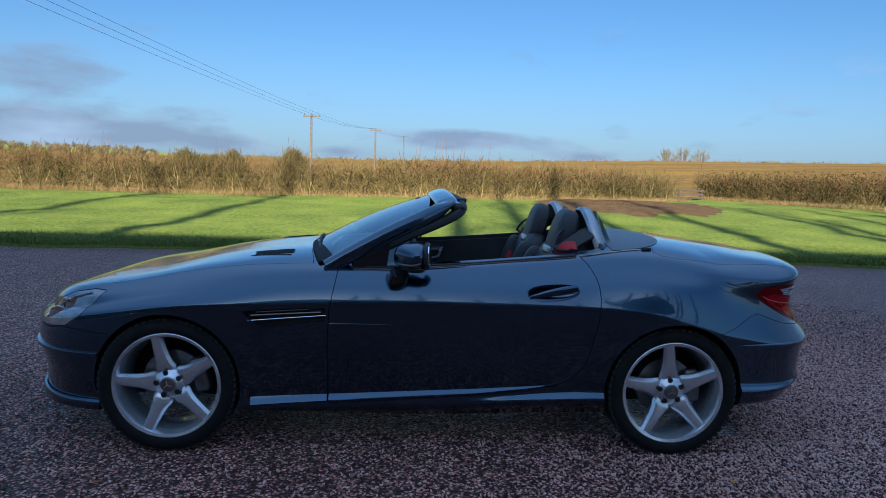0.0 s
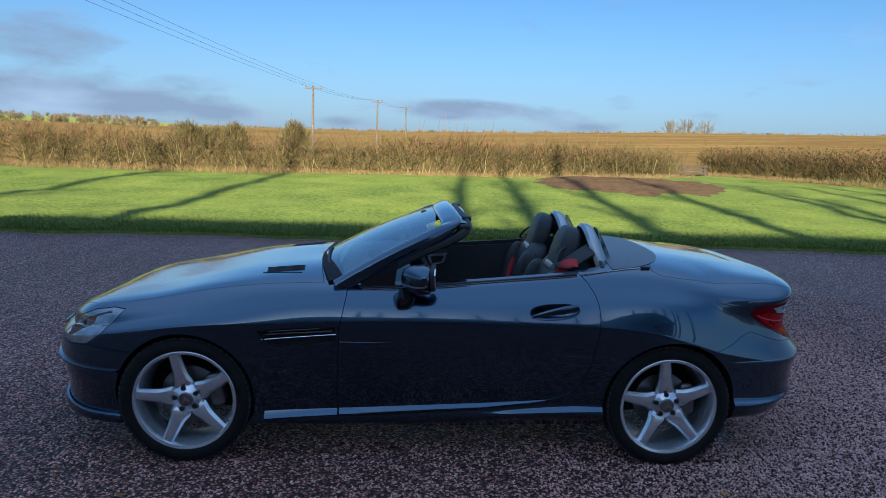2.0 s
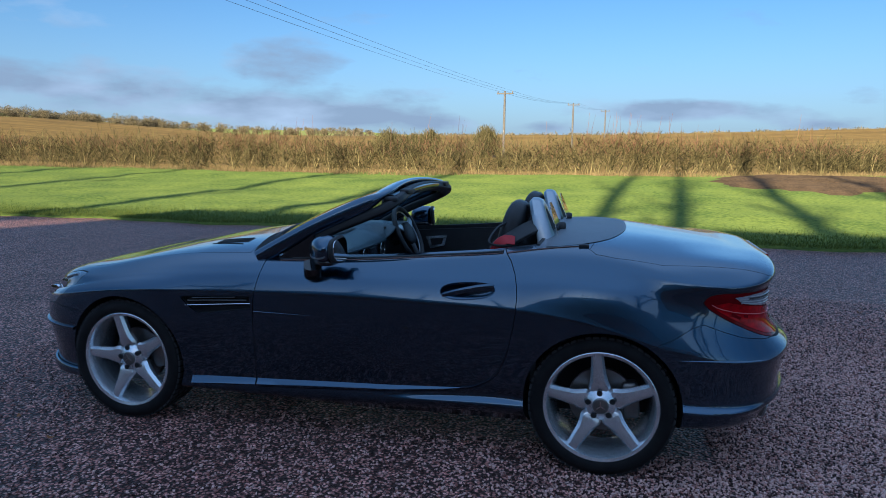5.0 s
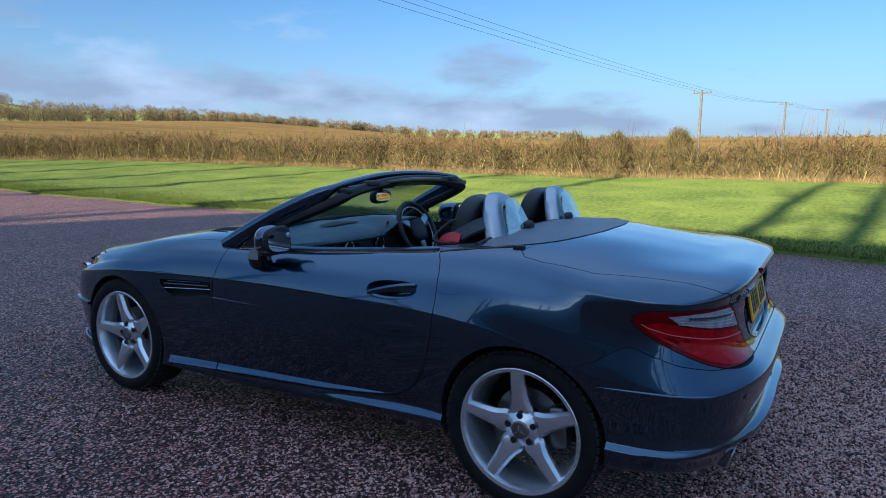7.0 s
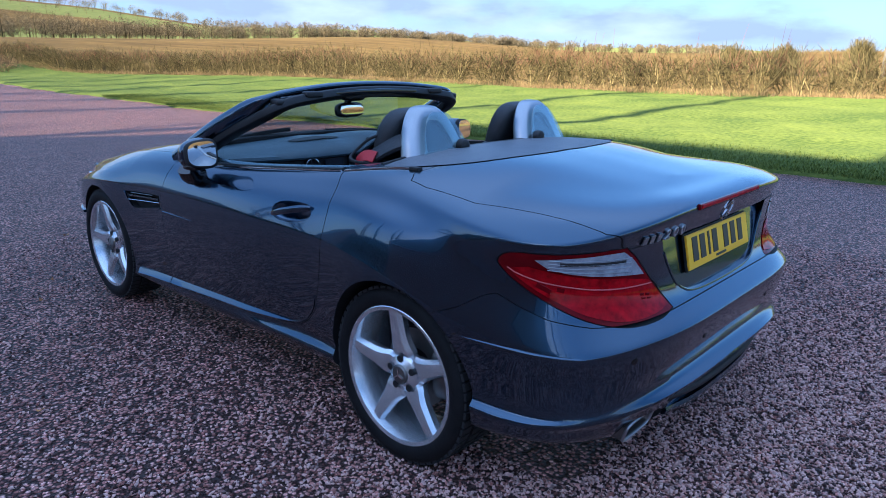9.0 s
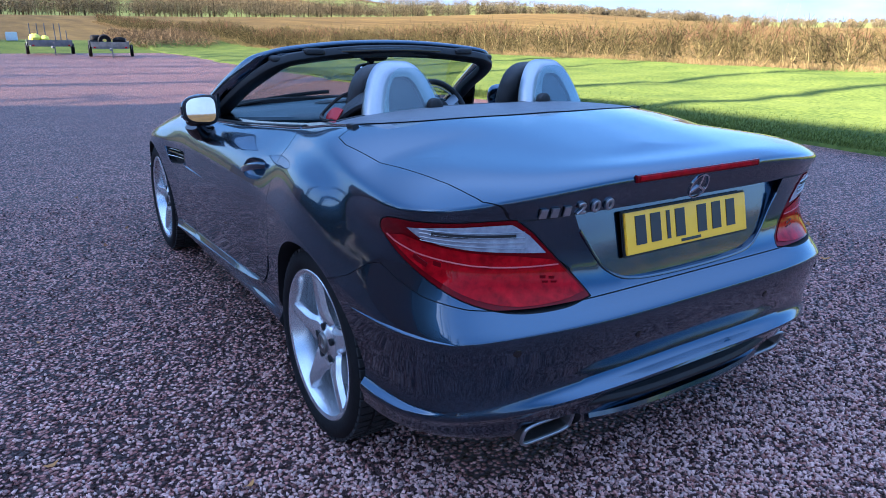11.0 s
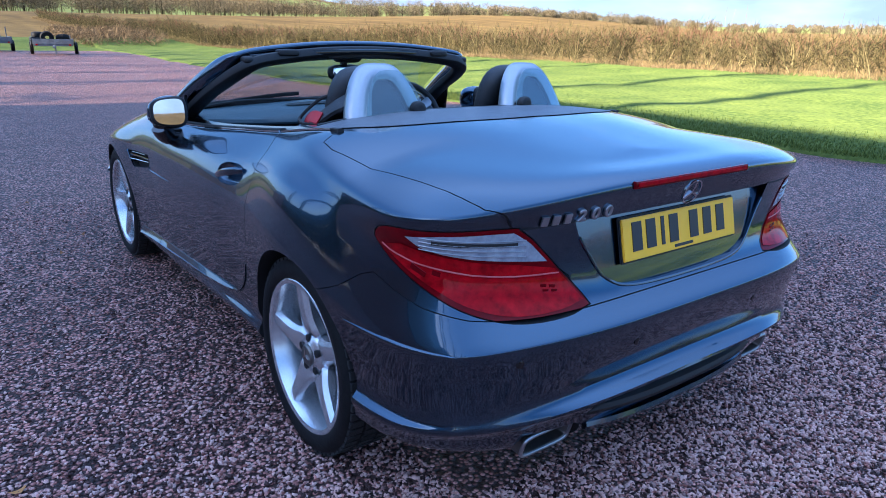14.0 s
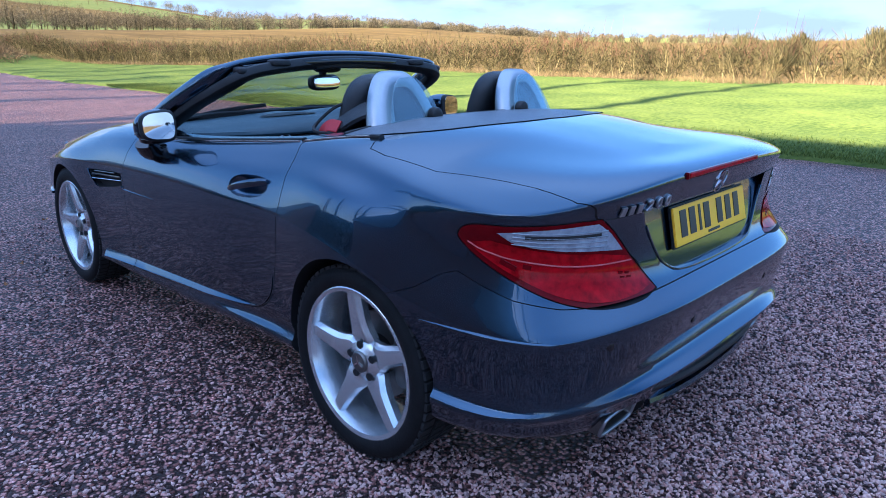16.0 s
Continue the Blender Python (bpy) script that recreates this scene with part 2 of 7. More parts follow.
def gravel_material(name):
    """A bed of small stones: each cell its own tone, with rounded relief."""
    m = bpy.data.materials.new(name)
    m.use_nodes = True
    n, l = m.node_tree.nodes, m.node_tree.links
    p = n["Principled BSDF"]
    p.inputs["Roughness"].default_value = 0.45
    co, vo, ra, wide, mix = n.new("ShaderNodeTexCoord"), n.new("ShaderNodeTexVoronoi"), n.new("ShaderNodeValToRGB"), n.new("ShaderNodeTexNoise"), n.new("ShaderNodeMixRGB")
    vo.inputs["Scale"].default_value = 62.0
    sep = n.new("ShaderNodeSeparateColor")
    l.new(co.outputs["Object"], vo.inputs["Vector"])
    l.new(vo.outputs["Color"], sep.inputs[0])
    el = ra.color_ramp.elements
    el[0].color, el[1].color = (0.10, 0.043, 0.036, 1), (0.94, 0.60, 0.52, 1)
    for at, c in ((0.35, (0.50, 0.222, 0.180, 1)), (0.7, (0.75, 0.392, 0.325, 1))):
        el.new(at).color = c
    l.new(sep.outputs[0], ra.inputs["Fac"])
    wide.inputs["Scale"].default_value, wide.inputs["Detail"].default_value = 0.6, 5.0
    l.new(co.outputs["Object"], wide.inputs["Vector"])
    mix.blend_type = "MULTIPLY"
    mix.inputs["Fac"].default_value = 0.75
    tone = n.new("ShaderNodeValToRGB")
    tone.color_ramp.elements[0].position, tone.color_ramp.elements[1].position = 0.3, 0.7
    tone.color_ramp.elements[0].color, tone.color_ramp.elements[1].color = (0.78, 0.70, 0.70, 1), (1, 1, 1, 1)
    l.new(wide.outputs["Fac"], tone.inputs["Fac"])
    l.new(ra.outputs["Color"], mix.inputs["Color1"])
    l.new(tone.outputs["Color"], mix.inputs["Color2"])
    last = mix
    for size, lo, hi, detail in (((11.0, 11.0, 1.0), 0.68, 1.34, 8.0), ((2.6, 0.16, 1.0), 0.78, 1.12, 4.0)):      # clumps of stones; streaks painted for worn tracks and tree shadows together
        mp, ns, rg, mu = n.new("ShaderNodeMapping"), n.new("ShaderNodeTexNoise"), n.new("ShaderNodeMapRange"), n.new("ShaderNodeMixRGB")
        mp.inputs["Scale"].default_value = size
        ns.inputs["Scale"].default_value, ns.inputs["Detail"].default_value, ns.inputs["Roughness"].default_value = 1.0, detail, 0.72
        rg.inputs["From Min"].default_value, rg.inputs["From Max"].default_value = 0.32, 0.68
        rg.inputs["To Min"].default_value, rg.inputs["To Max"].default_value = lo, hi
        mu.blend_type = "MULTIPLY"
        mu.inputs["Fac"].default_value = 1.0
        l.new(co.outputs["Object"], mp.inputs["Vector"])
        l.new(mp.outputs["Vector"], ns.inputs["Vector"])
        l.new(ns.outputs["Fac"], rg.inputs["Value"])
        l.new(last.outputs["Color"], mu.inputs["Color1"])
        l.new(rg.outputs["Result"], mu.inputs["Color2"])
        last = mu
    mix = last
    gap_shade, gap = n.new("ShaderNodeMixRGB"), n.new("ShaderNodeMapRange")      # shade in the gaps between the stones, painted into the colour
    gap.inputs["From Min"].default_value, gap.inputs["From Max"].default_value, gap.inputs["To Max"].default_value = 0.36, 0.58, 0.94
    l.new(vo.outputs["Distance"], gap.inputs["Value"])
    l.new(gap.outputs["Result"], gap_shade.inputs["Fac"])
    l.new(mix.outputs["Color"], gap_shade.inputs["Color1"])
    gap_shade.inputs["Color2"].default_value = (0.018, 0.011, 0.009, 1)
    l.new(gap_shade.outputs["Color"], p.inputs["Base Color"])
    bp = n.new("ShaderNodeBump")
    bp.invert = True
    bp.inputs["Strength"].default_value, bp.inputs["Distance"].default_value = 1.0, 0.03
    l.new(vo.outputs["Distance"], bp.inputs["Height"])
    l.new(bp.outputs["Normal"], p.inputs["Normal"])
    return m


GRAVEL_BASE = gravel_material("gravel_bed")
STONE = material("gravel_stones", (0.06, 0.032, 0.028), (0.72, 0.48, 0.41), rough=0.42, scale=40, bump=0.3, bump_scale=300, island=True, spread=0.75)
for r_ in [q for q in STONE.node_tree.nodes if q.type == "VALTORGB"]:       # red, grey and pale chips mixed
    for at, col in ((0.36, (0.35, 0.150, 0.121)), (0.43, (0.32, 0.225, 0.205)), (0.50, (0.61, 0.310, 0.252)), (0.58, (0.57, 0.41, 0.365))):
        r_.color_ramp.elements.new(at).color = (*col, 1)
GRASS = material("lawn_grass", (0.046, 0.074, 0.014), (0.145, 0.172, 0.030), rough=0.9, scale=0.55, fine=22, bump=0.5, bump_scale=30)
BLADES = material("grass_blades", (0.050, 0.080, 0.014), (0.14, 0.165, 0.030), rough=0.7, scale=2, island=True, spread=0.8)
FIELD = material("stubble_field", (0.092, 0.056, 0.015), (0.152, 0.100, 0.029), rough=0.95, scale=0.03, fine=25, bump=0.5, bump_scale=3)
PALETWIG = material("lichened_stems", (0.12, 0.095, 0.04), (0.34, 0.27, 0.115), rough=0.85, scale=1.5, island=True, spread=0.7)
TWIG = material("hedge_twigs", (0.050, 0.043, 0.018), (0.205, 0.166, 0.066), rough=0.85, scale=1.5, island=True, spread=0.7)
REDTWIG = material("reddish_twigs", (0.12, 0.056, 0.036), (0.27, 0.140, 0.080), rough=0.85, scale=1.5, island=True, spread=0.7)
STRAW = material("dry_grass", (0.15, 0.105, 0.046), (0.33, 0.235, 0.105), rough=0.85, scale=2, island=True, spread=0.8)
BRAMBLE = material("bramble_stems", (0.10, 0.070, 0.038), (0.26, 0.175, 0.090), rough=0.85, scale=1.5, island=True, spread=0.8)
HEDGELEAF = material("hedge_leaves", (0.035, 0.032, 0.012), (0.10, 0.075, 0.030), rough=0.7, scale=1, island=True, spread=0.8)
HEDGEMIX = material("hedge_growth", (0.034, 0.029, 0.012), (0.140, 0.112, 0.045), rough=0.85, scale=0.8, island=True, spread=0.8)
WOODS = material("distant_woods", (0.105, 0.085, 0.046), (0.250, 0.196, 0.108), rough=0.9, scale=0.05, island=True, spread=0.7)
BARK = material("bark", (0.05, 0.042, 0.034), (0.11, 0.095, 0.075), rough=0.9, scale=6, bump=0.6, bump_scale=30)
POLEWOOD = material("weathered_pole", (0.11, 0.092, 0.072), (0.19, 0.162, 0.130), rough=0.85, scale=5, bump=0.4, bump_scale=40)
SOIL = material("bare_soil", (0.030, 0.020, 0.011), (0.115, 0.074, 0.038), rough=0.95, scale=2.5, fine=8, bump=1.0, bump_scale=14)
BRICK = material("house_brick", (0.22, 0.10, 0.07), (0.30, 0.15, 0.10), rough=0.85, scale=6, bump=0.4)
SLATE = material("roof_slate", (0.05, 0.05, 0.055), (0.08, 0.08, 0.085), rough=0.6, scale=5, bump=0.4)
WIRE = material("power_line", (0.08, 0.08, 0.085), rough=0.5, metal=0.5)
_n, _l = FIELD.node_tree.nodes, FIELD.node_tree.links      # drilled rows in the field, green pastures on the hills beyond it
_co, _map, _row, _rg, _mu = _n.new("ShaderNodeTexCoord"), _n.new("ShaderNodeMapping"), _n.new("ShaderNodeTexNoise"), _n.new("ShaderNodeMapRange"), _n.new("ShaderNodeMixRGB")
_map.inputs["Scale"].default_value, _map.inputs["Rotation"].default_value = (0.012, 0.30, 1.0), (0, 0, radians(-24))
_row.inputs["Scale"].default_value, _row.inputs["Detail"].default_value = 1.0, 5.0
_rg.inputs["From Min"].default_value, _rg.inputs["From Max"].default_value, _rg.inputs["To Min"].default_value, _rg.inputs["To Max"].default_value = 0.35, 0.65, 0.72, 1.22
_mu.blend_type = "MULTIPLY"
_mu.inputs["Fac"].default_value = 1.0
_l.new(_co.outputs["Object"], _map.inputs["Vector"])
_l.new(_map.outputs["Vector"], _row.inputs["Vector"])
_l.new(_row.outputs["Fac"], _rg.inputs["Value"])
_l.new(_n["Color Ramp"].outputs["Color"], _mu.inputs["Color1"])
_l.new(_rg.outputs["Result"], _mu.inputs["Color2"])
_len, _far, _big, _cut, _and, _mx, _gr = _n.new("ShaderNodeVectorMath"), _n.new("ShaderNodeMapRange"), _n.new("ShaderNodeTexNoise"), _n.new("ShaderNodeMapRange"), _n.new("ShaderNodeMath"), _n.new("ShaderNodeMixRGB"), _n.new("ShaderNodeMixRGB")
_len.operation, _and.operation = "LENGTH", "MULTIPLY"
_far.inputs["From Min"].default_value, _far.inputs["From Max"].default_value = 300.0, 312.0
_big.inputs["Scale"].default_value, _big.inputs["Detail"].default_value = 0.006, 1.0
_cut.inputs["From Min"].default_value, _cut.inputs["From Max"].default_value = 0.43, 0.45
_gr.inputs["Color1"].default_value, _gr.inputs["Color2"].default_value = (0.10, 0.125, 0.030, 1), (0.20, 0.21, 0.055, 1)
_l.new(_co.outputs["Object"], _len.inputs[0])
_l.new(_len.outputs["Value"], _far.inputs["Value"])
_l.new(_co.outputs["Object"], _big.inputs["Vector"])
_l.new(_big.outputs["Fac"], _cut.inputs["Value"])
_l.new(_far.outputs["Result"], _and.inputs[0])
_l.new(_cut.outputs["Result"], _and.inputs[1])
_l.new(_row.outputs["Fac"], _gr.inputs["Fac"])
_l.new(_and.outputs[0], _mx.inputs["Fac"])
_l.new(_mu.outputs["Color"], _mx.inputs["Color1"])
_l.new(_gr.outputs["Color"], _mx.inputs["Color2"])
_l.new(_mx.outputs["Color"], _n["Principled BSDF"].inputs["Base Color"])
for m_ in (GRAVEL_BASE, STONE, GRASS, BLADES, FIELD, TWIG, REDTWIG, STRAW, BRAMBLE, HEDGELEAF, HEDGEMIX, PALETWIG, WOODS, SOIL):
    m_.node_tree.nodes["Principled BSDF"].inputs["Diffuse Roughness"].default_value = 1.0
    m_.node_tree.nodes["Principled BSDF"].inputs["Specular IOR Level"].default_value = 0.26 if m_ in (GRAVEL_BASE, STONE) else 0.08
for m_, lo_, hi_ in ((GRASS, 0.36, 0.64), (FIELD, 0.36, 0.64)):
    m_.node_tree.nodes["Color Ramp"].color_ramp.elements[0].position, m_.node_tree.nodes["Color Ramp"].color_ramp.elements[1].position = lo_, hi_
GATEWOOD = material("old_gate_wood", (0.055, 0.042, 0.030), (0.10, 0.078, 0.055), rough=0.9, scale=5, bump=0.4, bump_scale=40)
CERAMIC = material("insulator", (0.25, 0.22, 0.2), rough=0.3)


# ---------------------------------------------------------------- mesh helpers
def spline(xs, ys):
    """Natural cubic through the given places."""
    xs, ys = np.array(xs, float), np.array(ys, float)
    n, h = len(xs), np.diff(xs)
    a, r = np.eye(n), np.zeros(n)
    for i in range(1, n - 1):
        a[i, i - 1:i + 2] = h[i - 1], 2 * (h[i - 1] + h[i]), h[i]
        r[i] = 6 * ((ys[i + 1] - ys[i]) / h[i] - (ys[i] - ys[i - 1]) / h[i - 1])
    m = np.linalg.solve(a, r)

    def f(x):
        i = int(min(max(np.searchsorted(xs, x) - 1, 0), n - 2))
        d, e = xs[i + 1] - x, x - xs[i]
        return float(m[i] * d ** 3 / (6 * h[i]) + m[i + 1] * e ** 3 / (6 * h[i]) + (ys[i] / h[i] - m[i] * h[i] / 6) * d + (ys[i + 1] / h[i] - m[i + 1] * h[i] / 6) * e)
    return f


def finish(me, mats, smooth=None):
    for mt in mats if isinstance(mats, (list, tuple)) else [mats]:
        me.materials.append(mt)
    if smooth is not None:
        me.polygons.foreach_set("use_smooth", [True] * len(me.polygons))
        me.set_sharp_from_angle(angle=radians(smooth))
    me.update()
    return me


def mesh_from(bm, name, mats, smooth=None):
    bmesh.ops.recalc_face_normals(bm, faces=bm.faces)
    me = bpy.data.meshes.new(name)
    bm.to_mesh(me)
    bm.free()
    return finish(me, mats, smooth)


def part(name, bm, mats, parent, label="", smooth=35):
    """Link a bmesh as one mesh object under a thing or a part."""
    ob = new(name, mesh_from(bm, name, mats, smooth))
    ob.parent = parent
    return tagged(ob, label)


def empty(name, label, category, group="", at=(0, 0, 0)):
    ob = new(name)
    ob.location = at
    return tagged(ob, label, category, group)


def loft(rings, closed=True, caps=True):
    """A skin over rings of equal length."""
    bm = bmesh.new()
    vs = [[bm.verts.new(p) for p in r] for r in rings]
    n = len(rings[0])
    for a, b in zip(vs, vs[1:]):
        for i in range(n if closed else n - 1):
            bm.faces.new((a[i], a[(i + 1) % n], b[(i + 1) % n], b[i]))
    if caps and closed:
        bm.faces.new(vs[0])
        bm.faces.new(vs[-1])
    return bm


def smooth_path(pts, steps=8):
    """Catmull-Rom through points."""
    p = [Vector(q) for q in pts]
    p = [2 * p[0] - p[1]] + p + [2 * p[-1] - p[-2]]
    out = []
    for i in range(1, len(p) - 2):
        for k in range(steps):
            t = k / steps
            a, b, c, d = p[i - 1:i + 3]
            out.append(0.5 * ((2 * b) + (c - a) * t + (2 * a - 5 * b + 4 * c - d) * t * t + (3 * b - a - 3 * c + d) * t ** 3))
    return out + [p[-2]]


def sweep(path, w, h, up=(0, 0, 1), n=12, power=4.0, caps=True, taper=None):
    """A bar with a rounded section w wide and h high along a path."""
    rings = []
    for i, q in enumerate(path):
        t = (path[min(i + 1, len(path) - 1)] - path[max(i - 1, 0)]).normalized()
        s = t.cross(Vector(up)).normalized()
        u = s.cross(t)
        k = taper(i / (len(path) - 1)) if taper else 1.0
        kw, kh = k if isinstance(k, tuple) else (k, k)
        ring = []
        for j in range(n):
            a = 2 * math.pi * j / n
            c, d = math.cos(a), math.sin(a)
            ring.append(q + s * (kw * w / 2 * math.copysign(abs(c) ** (2 / power), c)) + u * (kh * h / 2 * math.copysign(abs(d) ** (2 / power), d)))
        rings.append(ring)
    return loft(rings, caps=caps)


def lump(size, at=(0, 0, 0), power=4.0, nu=24, nv=14, m=None, shape=None):
    """A superellipsoid: a rounded box or cushion. shape bends its unit points."""
    def sp(v, e):
        return math.copysign(abs(v) ** e, v)
    rings = []
    for i in range(1, nv):
        th = math.pi * i / nv - math.pi / 2
        ring = []
        for j in range(nu):
            ph = 2 * math.pi * j / nu
            q = Vector((sp(math.cos(th), 2 / power) * sp(math.cos(ph), 2 / power), sp(math.cos(th), 2 / power) * sp(math.sin(ph), 2 / power), sp(math.sin(th), 2 / power)))
            if shape:
                q = Vector(shape(q))
            q = Vector((q.x * size[0] / 2, q.y * size[1] / 2, q.z * size[2] / 2))
            ring.append((m @ q if m else q) + Vector(at))
        rings.append(ring)
    return loft(rings)


def turned(prof, n=48, m=None, closed=False):
    """A profile of (radius, y) turned about the local y axis."""
    bm = bmesh.new()
    rows = []
    for r, y in prof:
        if r < 1e-5:
            v = bm.verts.new((0, y, 0))
            rows.append([v] * n)
        else:
            rows.append([bm.verts.new((r * math.cos(2 * math.pi * k / n), y, r * math.sin(2 * math.pi * k / n))) for k in range(n)])
    pairs = list(zip(rows, rows[1:])) + ([(rows[-1], rows[0])] if closed else [])
    for a, b in pairs:
        for k in range(n):
            q = [a[k], a[(k + 1) % n], b[(k + 1) % n], b[k]]
            q = [v for i, v in enumerate(q) if v not in q[:i]]
            if len(q) > 2:
                bm.faces.new(q)
    if m:
        bmesh.ops.transform(bm, matrix=m, verts=bm.verts)
    return bm


def prism(outline, origin, a, b, d0, d1, index=0):
    """An outline in the plane of axes a and b, pushed from d0 to d1 along a x b."""
    a, b, o = Vector(a), Vector(b), Vector(origin)
    d = a.cross(b).normalized()
    bm = loft([[o + a * u + b * v + d * k for u, v in outline] for k in (d0, d1)])
    for f in bm.faces:
        f.material_index = index
    bmesh.ops.recalc_face_normals(bm, faces=bm.faces)
    return bm


def grown(outline, by):
    """The outline moved outwards by that much."""
    n = len(outline)
    area = sum(outline[i][0] * outline[(i + 1) % n][1] - outline[(i + 1) % n][0] * outline[i][1] for i in range(n))
    sign = 1 if area > 0 else -1
    out = []
    for i in range(n):
        p, q, r = (Vector(outline[k % n]) for k in (i - 1, i, i + 1))
        e, f = (q - p).normalized(), (r - q).normalized()
        n1, n2 = Vector((e.y, -e.x)), Vector((f.y, -f.x))
        m = (n1 + n2) / max(0.3, 1 + n1.dot(n2))
        out.append(tuple(q + m * by * sign))
    return out


def box_bm(size, at=(0, 0, 0), bevel=0.0, m=None):
    bm = bmesh.new()
    bmesh.ops.create_cube(bm, size=1.0, matrix=Matrix.Translation(at) @ (m or Matrix()) @ Matrix.Diagonal((*size, 1)))
    if bevel:
        bmesh.ops.bevel(bm, geom=bm.edges[:], offset=bevel, segments=2, affect="EDGES")
    return bm


def sticks_mesh(name, segs, mats, sides=4, pick=None):
    """Many tapered sticks in one mesh: rows of (x0 y0 z0 x1 y1 z1 r0 r1)."""
    s = np.asarray(segs, float)
    p, q = s[:, :3], s[:, 3:6]
    t = q - p
    t /= np.maximum(np.linalg.norm(t, axis=1, keepdims=True), 1e-9)
    ref = np.where(np.abs(t[:, 2:3]) < 0.9, [[0, 0, 1.0]], [[1.0, 0, 0]])
    u = np.cross(t, ref)
    u /= np.linalg.norm(u, axis=1, keepdims=True)
    v = np.cross(t, u)
    n = len(s)
    co = np.zeros((n, 2 * sides, 3))
    for k in range(sides):
        a = 2 * math.pi * k / sides
        w = math.cos(a) * u + math.sin(a) * v
        co[:, k] = p + w * s[:, 6:7]
        co[:, sides + k] = q + w * s[:, 7:8]
    base = (np.arange(n) * 2 * sides)[:, None]
    faces = np.concatenate([base + np.array([[k, (k + 1) % sides, sides + (k + 1) % sides, sides + k]]) for k in range(sides)], 1).reshape(-1, 4)
    return quads_mesh(name, co.reshape(-1, 3), faces, mats, pick=None if pick is None else np.repeat(pick, sides))


def quads_mesh(name, co, faces, mats, pick=None, smooth=False):
    me = bpy.data.meshes.new(name)
    nf, k = faces.shape
    me.vertices.add(len(co))
    me.vertices.foreach_set("co", np.ascontiguousarray(co, dtype=np.float32).ravel())
    me.loops.add(nf * k)
    me.loops.foreach_set("vertex_index", np.ascontiguousarray(faces, dtype=np.int32).ravel())
    me.polygons.add(nf)
    me.polygons.foreach_set("loop_start", np.arange(0, nf * k, k, dtype=np.int32))
    if pick is not None:
        me.polygons.foreach_set("material_index", np.asarray(pick, dtype=np.int32))
    if smooth:
        me.polygons.foreach_set("use_smooth", [True] * nf)
    for m in mats if isinstance(mats, (list, tuple)) else [mats]:
        me.materials.append(m)
    me.update(calc_edges=True)
    return me


# ---------------------------------------------------------------- terrain
LAWN_Y = 7.0
AZ = (-180, -90, -60, -36, -21, -13, 0, 12, 22, 31, 36, 41, 46, 51, 61, 69, 80, 95, 140, 180)
CREST = (0.6, 1.3, 1.75, 1.78, 1.68, 1.46, 1.13, 1.00, 0.80, 0.85, 1.15, 1.45, 1.72, 1.70, 1.37, 1.23, 1.1, 1.0, 0.9, 0.6)
HILLS = (0.6, 0.5, 0.5, 0.5, 0.5, 0.5, 0.5, 0.7, 1.15, 1.15, 1.20, 1.50, 1.85, 2.25, 2.20, 3.2, 3.9, 4.0, 2.0, 0.6)


def step(v):
    v = np.clip(v, 0, 1)
    return v * v * (3 - 2 * v)


def lawn_z(x, y):
    return 0.6 * step((-x - 47) / 11.0) + 0.40 * step((y - LAWN_Y) / 15.0) + 0.03 * np.sin(x * 0.21 + 0.5) * step((y - LAWN_Y - 1) / 6.0)


def ground_z(x, y):
    x, y = np.asarray(x, float), np.asarray(y, float)
    r, az = np.hypot(x, y), np.degrees(np.arctan2(-x, y))
    z1, z2 = 1.3 + 230 * np.tan(np.radians(np.interp(az, AZ, CREST))), 1.3 + 800 * np.tan(np.radians(np.interp(az, AZ, HILLS)))
    near = np.where(y > LAWN_Y, lawn_z(x, np.minimum(y, 24.0)), 0.6 * step((-x - 47) / 11.0)) - 0.12
    k = step((r - 45) / 185)
    z = near * (1 - k) + z1 * k
    z = np.where(r > 230, z1 + (z2 - z1) * step((r - 260) / 540), z)
    return np.where(r > 800, z2 - (z2 + 12) * step((r - 800) / 1800), z)


def grid_object(name, xs, ys, zf, mat, label, category, kind="structure"):
    gx, gy = np.meshgrid(xs, ys)
    co = np.stack([gx, gy, zf(gx, gy)], -1).reshape(-1, 3)
    i = np.arange(len(ys) - 1)[:, None] * len(xs) + np.arange(len(xs) - 1)[None, :]
    f = np.stack([i, i + 1, i + 1 + len(xs), i + len(xs)], -1).reshape(-1, 4)
    return tagged(new(name, quads_mesh(name, co, f, mat, smooth=True)), label, category, "", kind)


radii = np.concatenate([np.linspace(0, 60, 25)[1:], np.linspace(60, 260, 30)[1:], np.linspace(260, 900, 26)[1:], np.linspace(900, 4000, 12)[1:]])
turns = np.radians(np.linspace(-180, 180, 241)[:-1])
gr, ga = np.meshgrid(radii, turns, indexing="ij")
gx, gy = -gr * np.sin(ga), gr * np.cos(ga)
gco = np.concatenate([[[0, 0, -0.09]], np.stack([gx, gy, ground_z(gx, gy)], -1).reshape(-1, 3)])
nt = len(turns)
gi = 1 + np.arange(len(radii) - 1)[:, None] * nt
gj = np.arange(nt)[None, :]
gf = np.stack([gi + gj, gi + (gj + 1) % nt, gi + nt + (gj + 1) % nt, gi + nt + gj], -1).reshape(-1, 4)
me = quads_mesh("ground", gco, gf, FIELD, smooth=True)
tagged(new("ground", me), "pale stubble field rolling up to low hills", "ground", kind="structure")

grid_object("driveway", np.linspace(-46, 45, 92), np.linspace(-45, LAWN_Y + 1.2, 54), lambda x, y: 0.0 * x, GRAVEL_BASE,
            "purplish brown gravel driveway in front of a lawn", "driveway")


